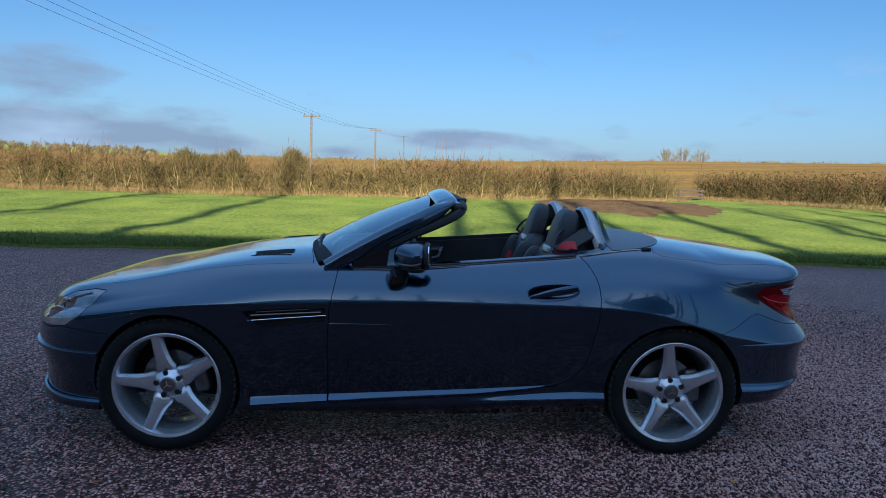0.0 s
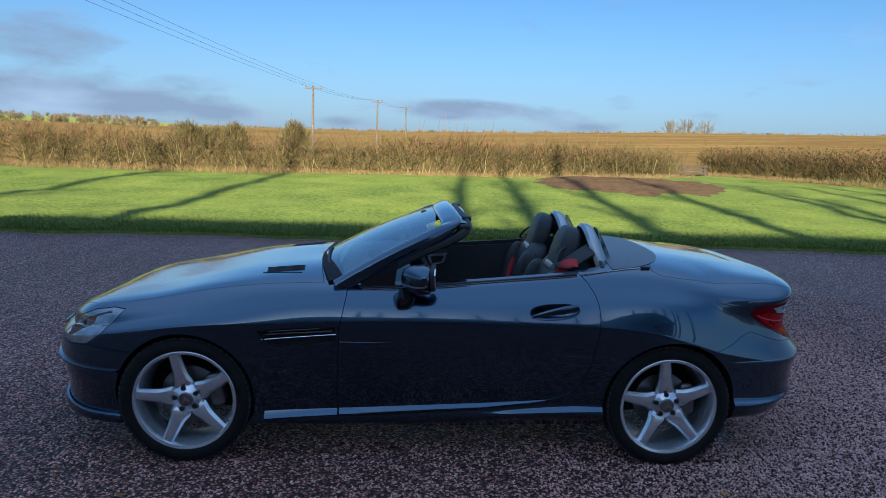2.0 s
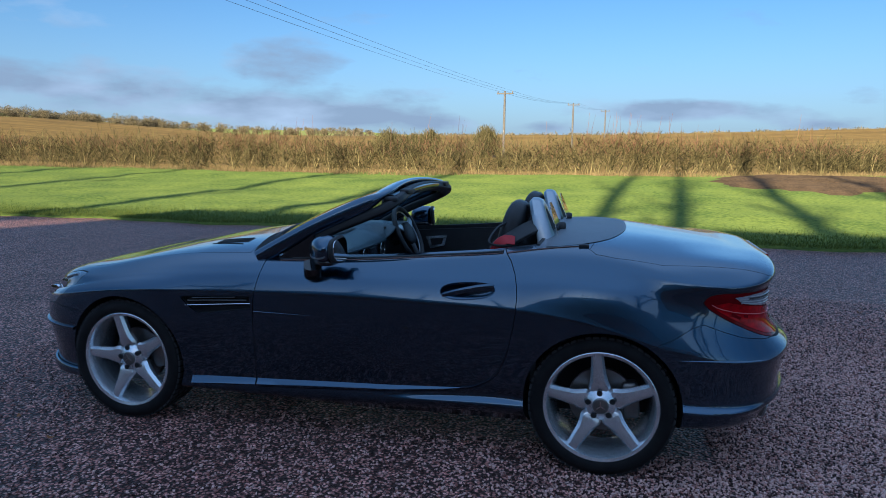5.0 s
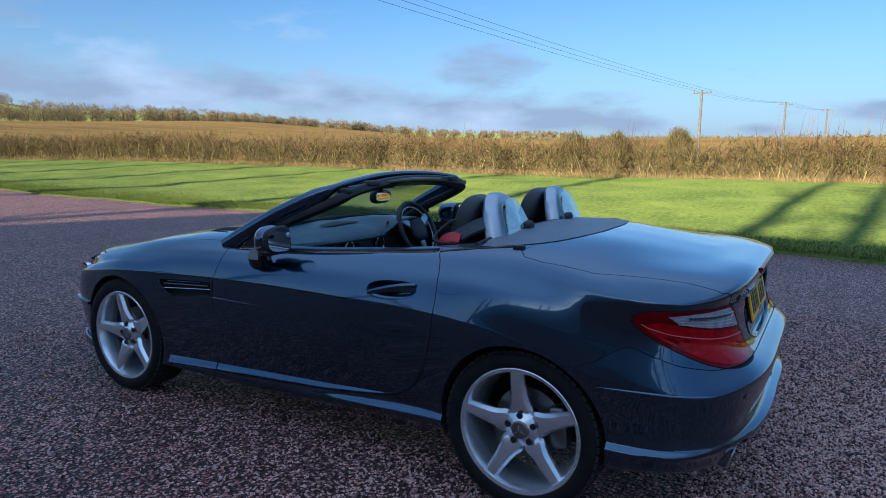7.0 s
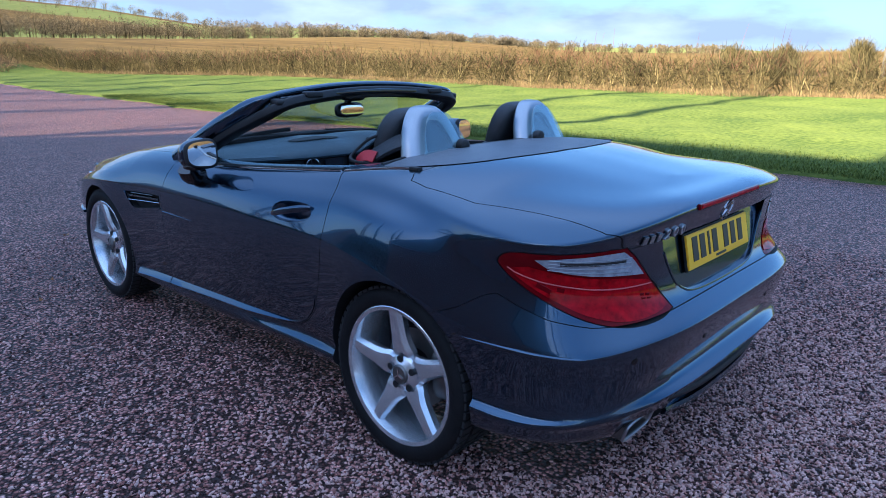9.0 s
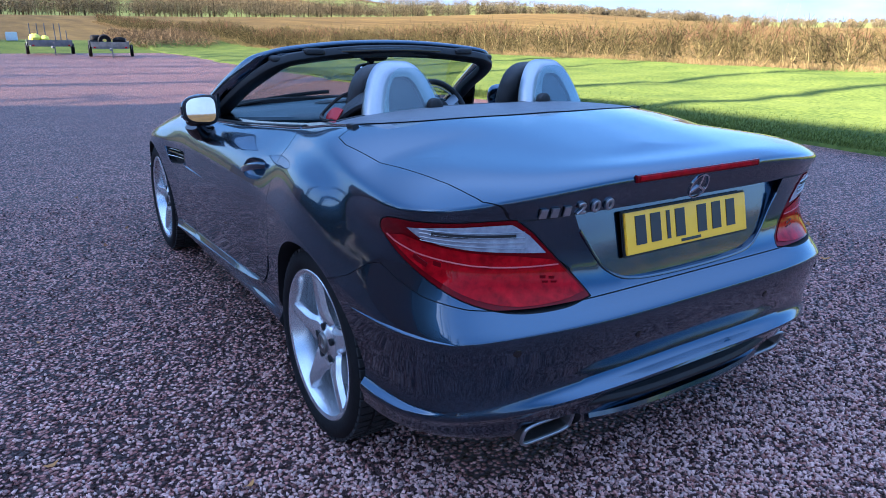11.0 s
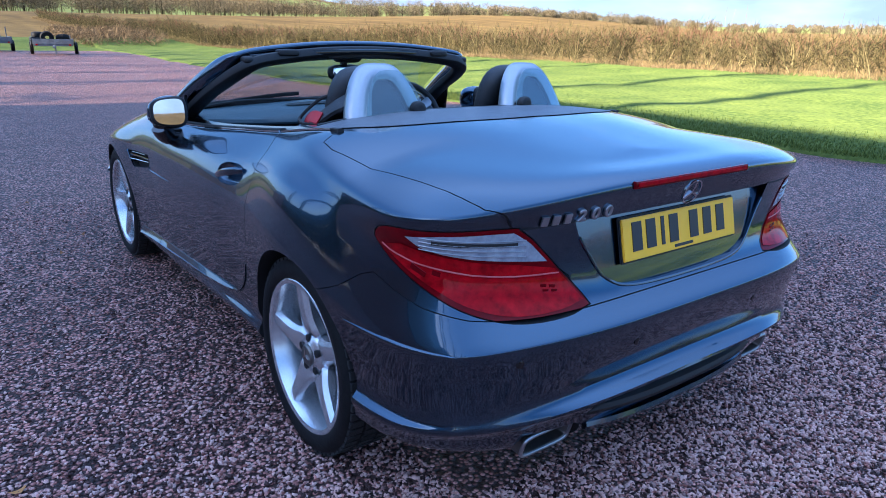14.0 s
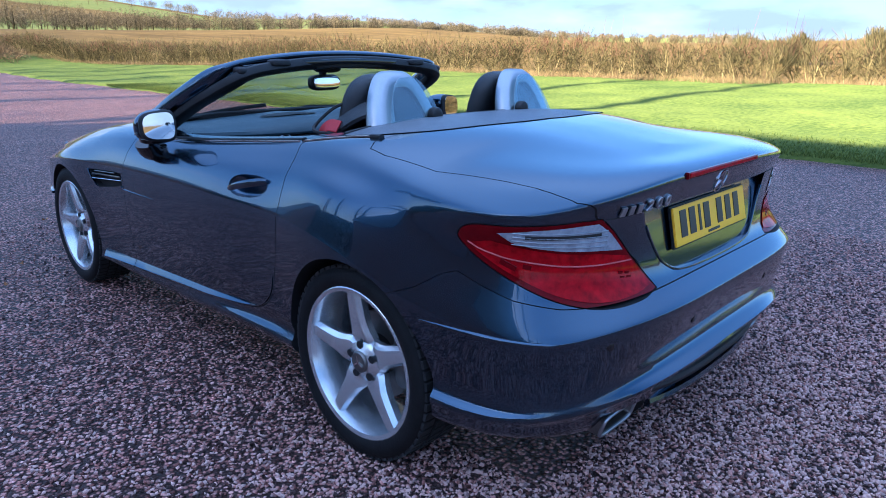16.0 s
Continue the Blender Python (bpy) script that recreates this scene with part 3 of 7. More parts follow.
def lawn_edge(x):
    return LAWN_Y + 0.10 * np.sin(x * 1.3) + 0.06 * np.sin(x * 3.7 + 1) + 0.9 * step((-x - 26) / 14.0) - 0.3 * np.exp(-((x + 14) / 5.0) ** 2)


def lawn_top(x, y):
    """The uneven top of the turf."""
    ripple = sum(a * np.sin(x * math.cos(w) * k + y * math.sin(w) * k + p) for a, k, w, p in ((.016, 1.1, 1.2, .3), (.013, 1.7, 2.1, 1.9), (.011, 2.6, .9, 4.0), (.009, 3.4, 1.8, 2.2), (.007, 4.6, 1.4, .8)))
    return lawn_z(x, y) + 0.065 + ripple * step((y - LAWN_Y) / 2.0)


lx, lv = np.concatenate([np.linspace(-135, -40, 120)[:-1], np.linspace(-40, 45, 280)]), np.concatenate([np.linspace(0, 0.12, 14), np.linspace(0.12, 1, 60)[1:]])
gx, gv = np.meshgrid(lx, lv)
lawn_far = np.interp(gx, (-135, -95, -60, -44, -32, -20, -9, 0, 8, 13.6, 17.8, 45), (14.6, 14.2, 14.7, 16.7, 19.7, 20.5, 21.0, 22.0, 25.2, 30.2, 34.5, 36))
gy = lawn_edge(gx) + gv * (lawn_far - lawn_edge(gx))
gz = lawn_top(gx, gy) - 0.085 * (1 - step(gv / 0.02))
co = np.stack([gx, gy, gz], -1).reshape(-1, 3)
i = np.arange(len(lv) - 1)[:, None] * len(lx) + np.arange(len(lx) - 1)[None, :]
f = np.stack([i, i + 1, i + 1 + len(lx), i + len(lx)], -1).reshape(-1, 4)
tagged(new("lawn", quads_mesh("lawn", co, f, GRASS, smooth=True)), "bright green mown lawn streaked with long tree shadows", "lawn", kind="structure")

def verge_z(x, y):
    return 0.6 * step((-x - 47) / 11.0) + 0.05 * step((-x - 45.5) / 1.5) - 0.03 + 0.06 * np.sin(x * 0.7) * np.sin(y * 0.5 + 1) * step((-x - 47) / 3)


grid_object("verge", np.concatenate([np.linspace(-135, -52, 60), np.linspace(-51.5, -45.4, 16)]), np.linspace(-40, 9.2, 60), verge_z, GRASS, "rough green verge past the end of the drive", "grass")

# ---------------------------------------------------------------- house and trees behind the camera
house = empty("house", "plain brick house with a hipped slate roof shading the drive", "house")
H_X0, H_X1, H_Y0, H_Y1, EAVE, RIDGE = -13.8, 11.0, -27.5, -20.0, 4.4, 10.05


def hip_roof(x0, x1, y0, y1, z0, z1, over=0.4):
    bm = bmesh.new()
    c = [bm.verts.new(p) for p in ((x0 - over, y0 - over, z0), (x1 + over, y0 - over, z0), (x1 + over, y1 + over, z0), (x0 - over, y1 + over, z0))]
    h = (y1 - y0) / 2
    a, b = bm.verts.new((x0 + h, (y0 + y1) / 2, z1)), bm.verts.new((x1 - h, (y0 + y1) / 2, z1))
    for q in ((c[0], c[1], b, a), (c[2], c[3], a, b), (c[3], c[0], a), (c[1], c[2], b), (c[3], c[2], c[1], c[0])):
        bm.faces.new(q)
    return bm


part("wall", box_bm((H_X1 - H_X0, H_Y1 - H_Y0, EAVE), ((H_X0 + H_X1) / 2, (H_Y0 + H_Y1) / 2, EAVE / 2)), BRICK, house, smooth=None)
part("roof", hip_roof(H_X0, H_X1, H_Y0, H_Y1, EAVE + 0.004, RIDGE), SLATE, house, smooth=None)


barn = empty("barn", "low dark brick barn with a gabled slate roof beyond the drive", "barn")
B_X0, B_X1, B_Y0, B_Y1, B_EAVE, B_RIDGE = -45.0, -35.0, -24.5, -16.0, 3.0, 5.2
ends = []
shell = bmesh.new()
for x in (B_X0, B_X1):
    ends.append([shell.verts.new(p) for p in ((x, B_Y0, 0), (x, B_Y1, 0), (x, B_Y1, B_EAVE), (x, (B_Y0 + B_Y1) / 2, B_RIDGE), (x, B_Y0, B_EAVE))])
shell.faces.new(ends[0])
shell.faces.new(ends[1])
for k in range(5):
    shell.faces.new((ends[0][k], ends[0][(k + 1) % 5], ends[1][(k + 1) % 5], ends[1][k]))
part("wall", shell, BRICK, barn, smooth=None)
for s in (-1, 1):
    mid, half = (B_Y0 + B_Y1) / 2, (B_Y1 - B_Y0) / 2 + .3
    drop = (B_RIDGE - B_EAVE) / ((B_Y1 - B_Y0) / 2) * half
    rings = [[Vector((x, mid, B_RIDGE + .01)), Vector((x, mid + s * half, B_RIDGE - drop + .01)), Vector((x, mid + s * half, B_RIDGE - drop + .10)), Vector((x, mid, B_RIDGE + .10))] for x in (B_X0 - .3, B_X1 + .3)]
    part("roof", loft(rings), SLATE, barn, smooth=None)


def bare_tree(rng, height, spread=0.5, depth=5, girth=0.028, twigs=3):
    """Rows of sticks for a leafless tree standing at the origin: trunk and limbs, then twigs."""
    limbs, fine = [], []

    def grow(p, way, length, r, level):
        n = 3
        for k in range(n):
            way2 = (way + Vector((rng.uniform(-1, 1), rng.uniform(-1, 1), rng.uniform(-0.3, 0.6))) * 0.16).normalized()
            q = p + way2 * length / n
            r2 = r * 0.86
            (limbs if level < depth - 2 else fine).append((*p, *q, r, r2))
            if level < depth and (k > 0 or level > 0):
                for _ in range(1 if level < 2 else rng.randint(1, 2)):
                    side = Vector((rng.uniform(-1, 1), rng.uniform(-1, 1), rng.uniform(-0.1, 0.9))).normalized()
                    grow(q, (way2 * (1 - spread) + side * spread).normalized(), length * rng.uniform(0.5, 0.72), r2 * 0.6, level + 1)
            p, way, r = q, way2, r2
        if level < depth:
            grow(p, way, length * 0.62, r * 0.8, level + 1)
    grow(Vector((0, 0, -0.1)), Vector((rng.uniform(-0.05, 0.05), rng.uniform(-0.05, 0.05), 1)), height * 0.42, height * girth, 0)
    return limbs, fine


def tree(name, at, height, seed, label, depth=5, spread=0.5, girth=0.028, mat=None):
    limbs, fine = bare_tree(random.Random(seed), height, spread, depth, girth)
    t = empty(name, label, "tree", "", at)
    for nm, rows, sides in (("trunk", limbs, 6), ("crown", fine, 3)):
        o = new(nm, sticks_mesh(nm, rows, mat or BARK, sides))
        o.parent = t
    return t


def tall_tree(at, height, seed):
    """A straight tall trunk with a thin, high, leafless crown."""
    r = random.Random(seed)
    limbs, fine = [], []
    p, n = Vector((0, 0, -0.1)), 14
    for k in range(n):
        q = p + Vector((r.uniform(-.10, .10), r.uniform(-.10, .10), height / n))
        r0, r1 = 0.40 * (1 - k / n) ** .5 + .02, 0.40 * (1 - (k + 1) / n) ** .5 + .02
        limbs.append((*p, *q, r0, r1))
        if k > 3:
            for _ in range(r.randint(1, 2)):
                a = r.uniform(0, 2 * math.pi)
                d = Vector((math.cos(a), math.sin(a), r.uniform(.5, 1.3))).normalized()
                ln = r.uniform(1.2, 3.4) * (1.15 - k / n)
                e = q + d * ln
                limbs.append((*q, *e, r1 * .45, r1 * .2))
                for _ in range(5):
                    s0 = q.lerp(e, r.uniform(.3, 1))
                    g = s0 + (d + Vector((r.uniform(-1, 1), r.uniform(-1, 1), r.uniform(0, 1))) * .7).normalized() * ln * r.uniform(.25, .6)
                    fine.append((*s0, *g, .022, .008))
                    for _ in range(3):
                        g2 = g + Vector((r.uniform(-1, 1), r.uniform(-1, 1), r.uniform(-.2, 1))).normalized() * r.uniform(.3, .8)
                        fine.append((*s0.lerp(g, r.uniform(.4, 1)), *g2, .010, .005))
        p = q
    t = empty("garden_tree", "tall bare winter tree standing beyond the house", "tree", "trees beyond the house", at)
    for nm, rows, sides in (("trunk", limbs, 6), ("crown", fine, 3)):
        o = new(nm, sticks_mesh(nm, rows, BARK, sides))
        o.parent = t
    return t


for k, (tx, ty, th) in enumerate(((-19.5, -30, 14), (-29.0, -27, 15), (-33.5, -31, 14), (-38.0, -26, 13), (-43.0, -30, 15), (-24.0, -33, 15), (-13.5, -32, 15), (-9.0, -34, 16), (-2.9, -32, 15), (-1.3, -34, 16), (1.4, -33, 17), (4.2, -32, 15), (6.9, -35, 16), (10.2, -33, 15), (14.5, -34, 16), (8.6, -30, 13), (12.4, -29, 14), (17.5, -31, 14), (20.5, -33, 15), (24.0, -30, 14))):
    tall_tree((tx, ty, 0), th * 1.22, 40 + k)


# ---------------------------------------------------------------- the car: nose to -x, standing on z = 0
car = empty("convertible_car", "dark blue-grey metallic two-seat convertible with its roof down, parked on gravel", "car")
ST = (-1.5, -1.2, -0.8, -0.4, 0.0, 0.4, 0.8, 1.15, 1.45)        # stations along the side
# each level: half widths and heights at the stations, then x and z of its nose and tail at the middle
LEVELS = [
    ((.70, .74, .78, .78, .78, .78, .78, .78, .76), (.20, .20, .18, .17, .17, .18, .19, .20, .22), -1.92, .18, 1.88, .21),
    ((.825, .86, .846, .840, .840, .853, .864, .87, .858), (.205, .21, .205, .210, .222, .258, .276, .262, .265), -2.00, .19, 1.968, .275),
    ((.828, .865, .846, .840, .838, .840, .845, .868, .866), (.26, .26, .252, .265, .278, .292, .318, .312, .303), -2.01, .25, 2.012, .380),
    ((.842, .875, .853, .845, .843, .845, .856, .880, .876), (.34, .35, .34, .34, .345, .355, .360, .345, .335), -2.00, .34, 2.046, .404),
    ((.852, .882, .860, .852, .851, .853, .860, .884, .863), (.43, .43, .43, .43, .43, .43, .430, .405, .376), -2.028, .43, 2.002, .438),
    ((.858, .890, .868, .8602, .8585, .8587, .867, .901, .880), (.53, .54, .55, .55, .55, .56, .56, .53, .500), -2.035, .51, 2.027, .515),
    ((.852, .887, .869, .861, .8583, .8593, .8677, .9033, .888), (.648, .69, .705, .722, .728, .730, .728, .700, .616), -2.025, .565, 2.041, .607),
    ((.848, .884, .867, .858, .8547, .8547, .8634, .9004, .8865), (.664, .705, .722, .740, .748, .750, .745, .712, .623), -2.020, .578, 2.036, .6135),
    ((.808, .840, .838, .830, .821, .8137, .8157, .860, .843), (.700, .757, .79, .812, .826, .840, .855, .856, .804), -1.995, .615, 1.960, .670),
    ((.780, .806, .814, .808, .789, .771, .764, .809, .829), (.720, .780, .82, .842, .860, .886, .908, .911, .867), -1.980, .635, 1.942, .868),
    ((.752, .770, .788, .785, .758, .734, .721, .770, .808), (.735, .80, .845, .867, .885, .917, .948, .957, .915), -1.965, .650, 1.960, .943),
    ((.68, .69, .71, .735, .722, .698, .684, .708, .738), (.762, .836, .882, .890, .898, .929, .966, .988, .948), -1.945, .665, 1.935, .960),
    ((.40, .42, .42, .42, .42, .42, .42, .42, .40), (.779, .857, .917, .944, .955, .975, 1.010, 1.030, 1.008), -1.930, .674, 1.82, .973),
    ((.0,) * 9, (.782, .861, .921, .946, .960, .985, 1.018, 1.040, 1.020), -1.915, .679, 1.74, .987),
]
N_FRONT, N_SIDE, N_REAR, N_UP = 28, 120, 44, 5


def level_curve(widths, heights, xf, zf, xr, zr, k):
    wy, hz = spline(ST, widths), spline(ST, heights)
    nf, nr = 2.6, (3.4 if k < 4 else 4.8 if k == 4 else 4.2 if k < 8 else 4.0)
    pts = []
    e = .01
    fy, fz = (wy(ST[0] + e) - wy(ST[0])) / e, (hz(ST[0] + e) - hz(ST[0])) / e        # slopes carried on round the corners
    ry, rz = (wy(ST[-1]) - wy(ST[-1] - e)) / e, (hz(ST[-1]) - hz(ST[-1] - e)) / e
    for i in range(N_FRONT):
        a = math.pi / 2 * (1 - i / N_FRONT)
        x = ST[0] + (xf - ST[0]) * math.sin(a) ** (2 / nf)
        g = step(a / (math.pi / 2))
        pts.append(Vector((x, (widths[0] + fy * (x - ST[0])) * max(0.0, math.cos(a)) ** (2 / nf), heights[0] + (fz * (x - ST[0]) * (1 - g) if k < 9 else 0) + (zf - heights[0]) * g)))
    for i in range(N_SIDE + 1):
        x = ST[0] + (ST[-1] - ST[0]) * i / N_SIDE
        pts.append(Vector((x, wy(x), hz(x))))
    for i in range(1, N_REAR + 1):
        a = math.pi / 2 * i / N_REAR
        x = ST[-1] + (xr - ST[-1]) * math.sin(a) ** (2 / nr)
        g = step(a / (math.pi / 2))
        lean = rz * (x - ST[-1]) * (1 - g) ** 2
        if k >= 11:
            g, lean = (x - ST[-1]) / (xr - ST[-1]), 0.0
        y = (widths[-1] + ry * (x - ST[-1])) * max(0.0, math.cos(a)) ** (2 / nr) if i < N_REAR else 0.0
        pts.append(Vector((x, y, heights[-1] + lean * .6 + (zr - heights[-1]) * g)))
    pts[0].y = 0.0
    return pts


def section(pts, steps):
    """A curve through points that keeps its shape where they lie close together (centripetal)."""
    p = [2 * pts[0] - pts[1]] + pts + [2 * pts[-1] - pts[-2]]
    out = []
    for i in range(1, len(p) - 2):
        a, b, c, d = p[i - 1:i + 3]
        t0 = 0.0
        t1 = t0 + max((b - a).length, 1e-6) ** .6
        t2 = t1 + max((c - b).length, 1e-6) ** .6
        t3 = t2 + max((d - c).length, 1e-6) ** .6
        n = steps
        for k in range(n):
            t = t1 + (t2 - t1) * k / n
            q1 = a * ((t1 - t) / (t1 - t0)) + b * ((t - t0) / (t1 - t0))
            q2 = b * ((t2 - t) / (t2 - t1)) + c * ((t - t1) / (t2 - t1))
            q3 = c * ((t3 - t) / (t3 - t2)) + d * ((t - t2) / (t3 - t2))
            r1 = q1 * ((t2 - t) / (t2 - t0)) + q2 * ((t - t0) / (t2 - t0))
            r2 = q2 * ((t3 - t) / (t3 - t1)) + q3 * ((t - t1) / (t3 - t1))
            out.append(r1 * ((t2 - t) / (t2 - t1)) + r2 * ((t - t1) / (t2 - t1)))
    return out + [p[-2]]


def body_solid():
    """The closed outer form, both halves, as one mesh: paint outside, slot 1 for cut faces."""
    cols = [level_curve(*lv, k) for k, lv in enumerate(LEVELS)]
    rows = []
    for u in range(len(cols[0])):
        row = section([c[u] for c in cols], N_UP)
        for p in row:        # the boot falls away towards its corners
            if p.x > 1.3 and p.z > .86:
                p.z -= .014 * float(step((p.x - 1.3) / .55) * step((abs(p.y) - .25) / .42) * step((p.z - .86) / .07))
        rows.append(row)
    for v in range(8 * N_UP, len(rows[0])):      # the bonnet's lines run on smoothly into the nose
        line = [r[v] for r in rows]
        for _ in range(60):
            line = [p if not 5 < u < N_FRONT + 26 else p * .5 + (line[u - 1] + line[u + 1]) * .25 for u, p in enumerate(line)]
        for u, p in enumerate(line):
            rows[u][v] = p
    bm = bmesh.new()
    nu, nv = len(rows), len(rows[0])
    grid = {}
    for s in (-1, 1):
        for u in range(nu):
            for v in range(nv):
                p = rows[u][v]
                if u in (0, nu - 1):
                    p = Vector((p.x, 0, p.z))
                if v == nv - 1:
                    p = Vector((p.x, 0, p.z))
                if (u in (0, nu - 1) or v == nv - 1) and s == 1:
                    grid[s, u, v] = grid[-1, u, v]
                else:
                    grid[s, u, v] = bm.verts.new((p.x, s * p.y, p.z))
    for s in (-1, 1):
        for u in range(nu - 1):
            for v in range(nv - 1):
                q = [grid[s, u, v], grid[s, u + 1, v], grid[s, u + 1, v + 1], grid[s, u, v + 1]]
                q = [w for i, w in enumerate(q) if w not in q[:i]]
                bm.faces.new(q if s == -1 else q[::-1])
    for u in range(nu - 1):      # floor
        q = [grid[-1, u + 1, 0], grid[-1, u, 0], grid[1, u, 0], grid[1, u + 1, 0]]
        q = [w for i, w in enumerate(q) if w not in q[:i]]
        bm.faces.new(q)
    bmesh.ops.recalc_face_normals(bm, faces=bm.faces)
    return bm


def raw(name, bm, mats):
    me = bpy.data.meshes.new(name)
    bm.to_mesh(me)
    bm.free()
    for m in mats:
        me.materials.append(m)
    return new(name, me)


def carve(ob, bm, how="DIFFERENCE"):
    """Cut a mesh object with a bmesh and drop the cutter."""
    cutter = raw("cutter", bm, [PAINT, PAINT_IN])
    mod = ob.modifiers.new("cut", "BOOLEAN")
    mod.operation, mod.object, mod.solver = how, cutter, "EXACT"
    dg = bpy.context.evaluated_depsgraph_get()
    me = bpy.data.meshes.new_from_object(ob.evaluated_get(dg))
    ob.modifiers.remove(mod)
    old, ob.data = ob.data, me
    bpy.data.meshes.remove(old)
    cm = cutter.data
    bpy.data.objects.remove(cutter)
    bpy.data.meshes.remove(cm)
    return ob


def taken(ob, name, bm_fn, grow=0.0035, label=""):
    """Lift a panel out of the body: its own object, with a shut line round it. bm_fn(by, index) gives the cutter."""
    o = ob.copy()
    o.data = ob.data.copy()
    o.name = name
    scene.collection.objects.link(o)
    carve(o, bm_fn(0.0, 1), "INTERSECT")
    carve(ob, bm_fn(grow, 1))
    return tagged(o, label)


def settle(o, parent, smooth=30, name=None):
    me = o.data
    me.polygons.foreach_set("use_smooth", [True] * len(me.polygons))
    me.set_sharp_from_angle(angle=radians(smooth))
    o.parent = parent
    if name:
        o.name = name
    return o


body = raw("body", body_solid(), [PAINT, PAINT_IN])
from mathutils.bvhtree import BVHTree
_bm = bmesh.new()
_bm.from_mesh(body.data)
SKIN = BVHTree.FromBMesh(_bm)
_bm.free()


def on_skin(p, way, off=0.0):
    """The place where a ray meets the car's outer form, lifted by off along the normal."""
    hit, nrm, _, _ = SKIN.ray_cast(Vector(p), Vector(way).normalized())
    if hit is None:
        hit, nrm, _, _ = SKIN.find_nearest(Vector(p))
    if nrm.dot(Vector(way)) > 0:
        nrm = -nrm
    return hit + nrm * off


# openings: cockpit, wheel wells, number plate recess, wing vents
COCKPIT = [(-.50, -.60), (-.42, -.694), (.0, -.674), (.70, -.636), (.90, -.60), (.93, -.50), (.93, .50), (.90, .60), (.70, .636), (.0, .674), (-.42, .694), (-.50, .60)]
carve(body, prism(COCKPIT, (0, 0, 0), (1, 0, 0), (0, 1, 0), 0.32, 1.4, 1))
FRONT_X, REAR_X, HUB_Z = -1.215, 1.215, 0.318
for wx, wr in ((FRONT_X, 0.340), (REAR_X, 0.343)):
    for s in (-1, 1):
        bm = turned([(0, 0.60 * s), (wr, 0.60 * s), (wr, 1.1 * s), (0, 1.1 * s)], 64, Matrix.Translation((wx, 0, HUB_Z + 0.006)))
        for f_ in bm.faces:
            f_.material_index = 1
        bmesh.ops.recalc_face_normals(bm, faces=bm.faces)
        carve(body, bm)

VENT = [(-.862, .683), (-.79, .690), (-.60, .702), (-.482, .706), (-.480, .645), (-.56, .632), (-.70, .612), (-.765, .606), (-.80, .622), (-.84, .66)]
for s in (-1, 1):
    carve(body, prism(VENT, (0, 0, 0), (1, 0, 0), (0, 0, 1), *((0.8413, 1.2) if s == -1 else (-1.2, -0.8413)), 1))

DOOR = [(-.428, .90), (-.436, .84), (-.462, .70), (-.468, .55), (-.464, .243), (-.20, .258), (.247, .290), (.48, .316), (.575, .332), (.646, .350), (.715, .388), (.762, .440), (.784, .500),
        (.802, .565), (.818, .640), (.827, .71), (.830, .777), (.826, .83), (.812, .88), (.785, .93), (.754, .962), (.70, 1.02), (-.40, 1.02)]


doors = []
for s in (-1, 1):
    def cut(by, idx, s=s):
        o = grown(DOOR, by)
        return prism([(x, z) for x, z in o], (0, 0, 0), (1, 0, 0), (0, 0, 1), *((0.622 - by, 1.2) if s == -1 else (-1.2, -0.622 + by)), idx)
    doors.append(taken(body, "door", cut, label="long door with a body-coloured pull handle"))

BUMPER_R = [(1.30, .0), (1.30, .60), (1.36, .603), (1.42, .617), (1.50, .650), (1.575, .700), (1.62, .716), (1.70, .688), (1.78, .664), (1.88, .650), (2.4, .648), (2.4, .0)]
rear_bumper = taken(body, "rear_bumper", lambda by, idx: prism(grown(BUMPER_R, by), (0, 0, 0), (1, 0, 0), (0, 0, 1), -1.2, 1.2, idx), 0.0024)
BUMPER_F = [(-1.34, .0), (-1.34, .553), (-1.46, .556), (-1.62, .572), (-1.72, .578), (-1.80, .560), (-2.4, .560), (-2.4, .0)]
front_bumper = taken(body, "front_bumper", lambda by, idx: prism(grown(BUMPER_F, by), (0, 0, 0), (1, 0, 0), (0, 0, 1), -1.2, 1.2, idx))

# tail lamps: cut along the slanting way that looks at the corner
LAMP = [(.447, .812), (.450, .828), (.459, .840), (.475, .848), (.50, .853), (.62, .860), (.74, .866), (.800, .866), (.84, .83), (.905, .752), (.992, .656), (.93, .646), (.80, .647), (.68, .670), (.57, .716), (.49, .765), (.452, .802)]
LAMP = LAMP[:10] + [(q.x, q.y) for q in smooth_path([(u, z, 0) for u, z in LAMP[10:]], 4)]
tail_lamps = []
for s in (-1, 1):
    axis, out_way = Vector((.66, -s * .75, 0)), Vector((.75, s * .66, 0))

    def cut(by, idx, s=s, axis=axis):
        return prism(grown(LAMP, by), (0, 0, 0), axis, (0, 0, 1), *((0.5, 2.6) if s == -1 else (-2.6, -0.5)), idx) if axis.cross(Vector((0, 0, 1))).dot(Vector((.75, s * .66, 0))) * (1 if s == -1 else -1) > 0 else \
            prism(grown(LAMP, by), (0, 0, 0), axis, (0, 0, 1), *((-2.6, -0.5) if s == -1 else (0.5, 2.6)), idx)
    lamp = taken(body, "tail_lamp", cut, 0.003, "wraparound red and clear tail lamp")
    carve(rear_bumper, cut(0.003, 1))
    tail_lamps.append((lamp, cut, s))

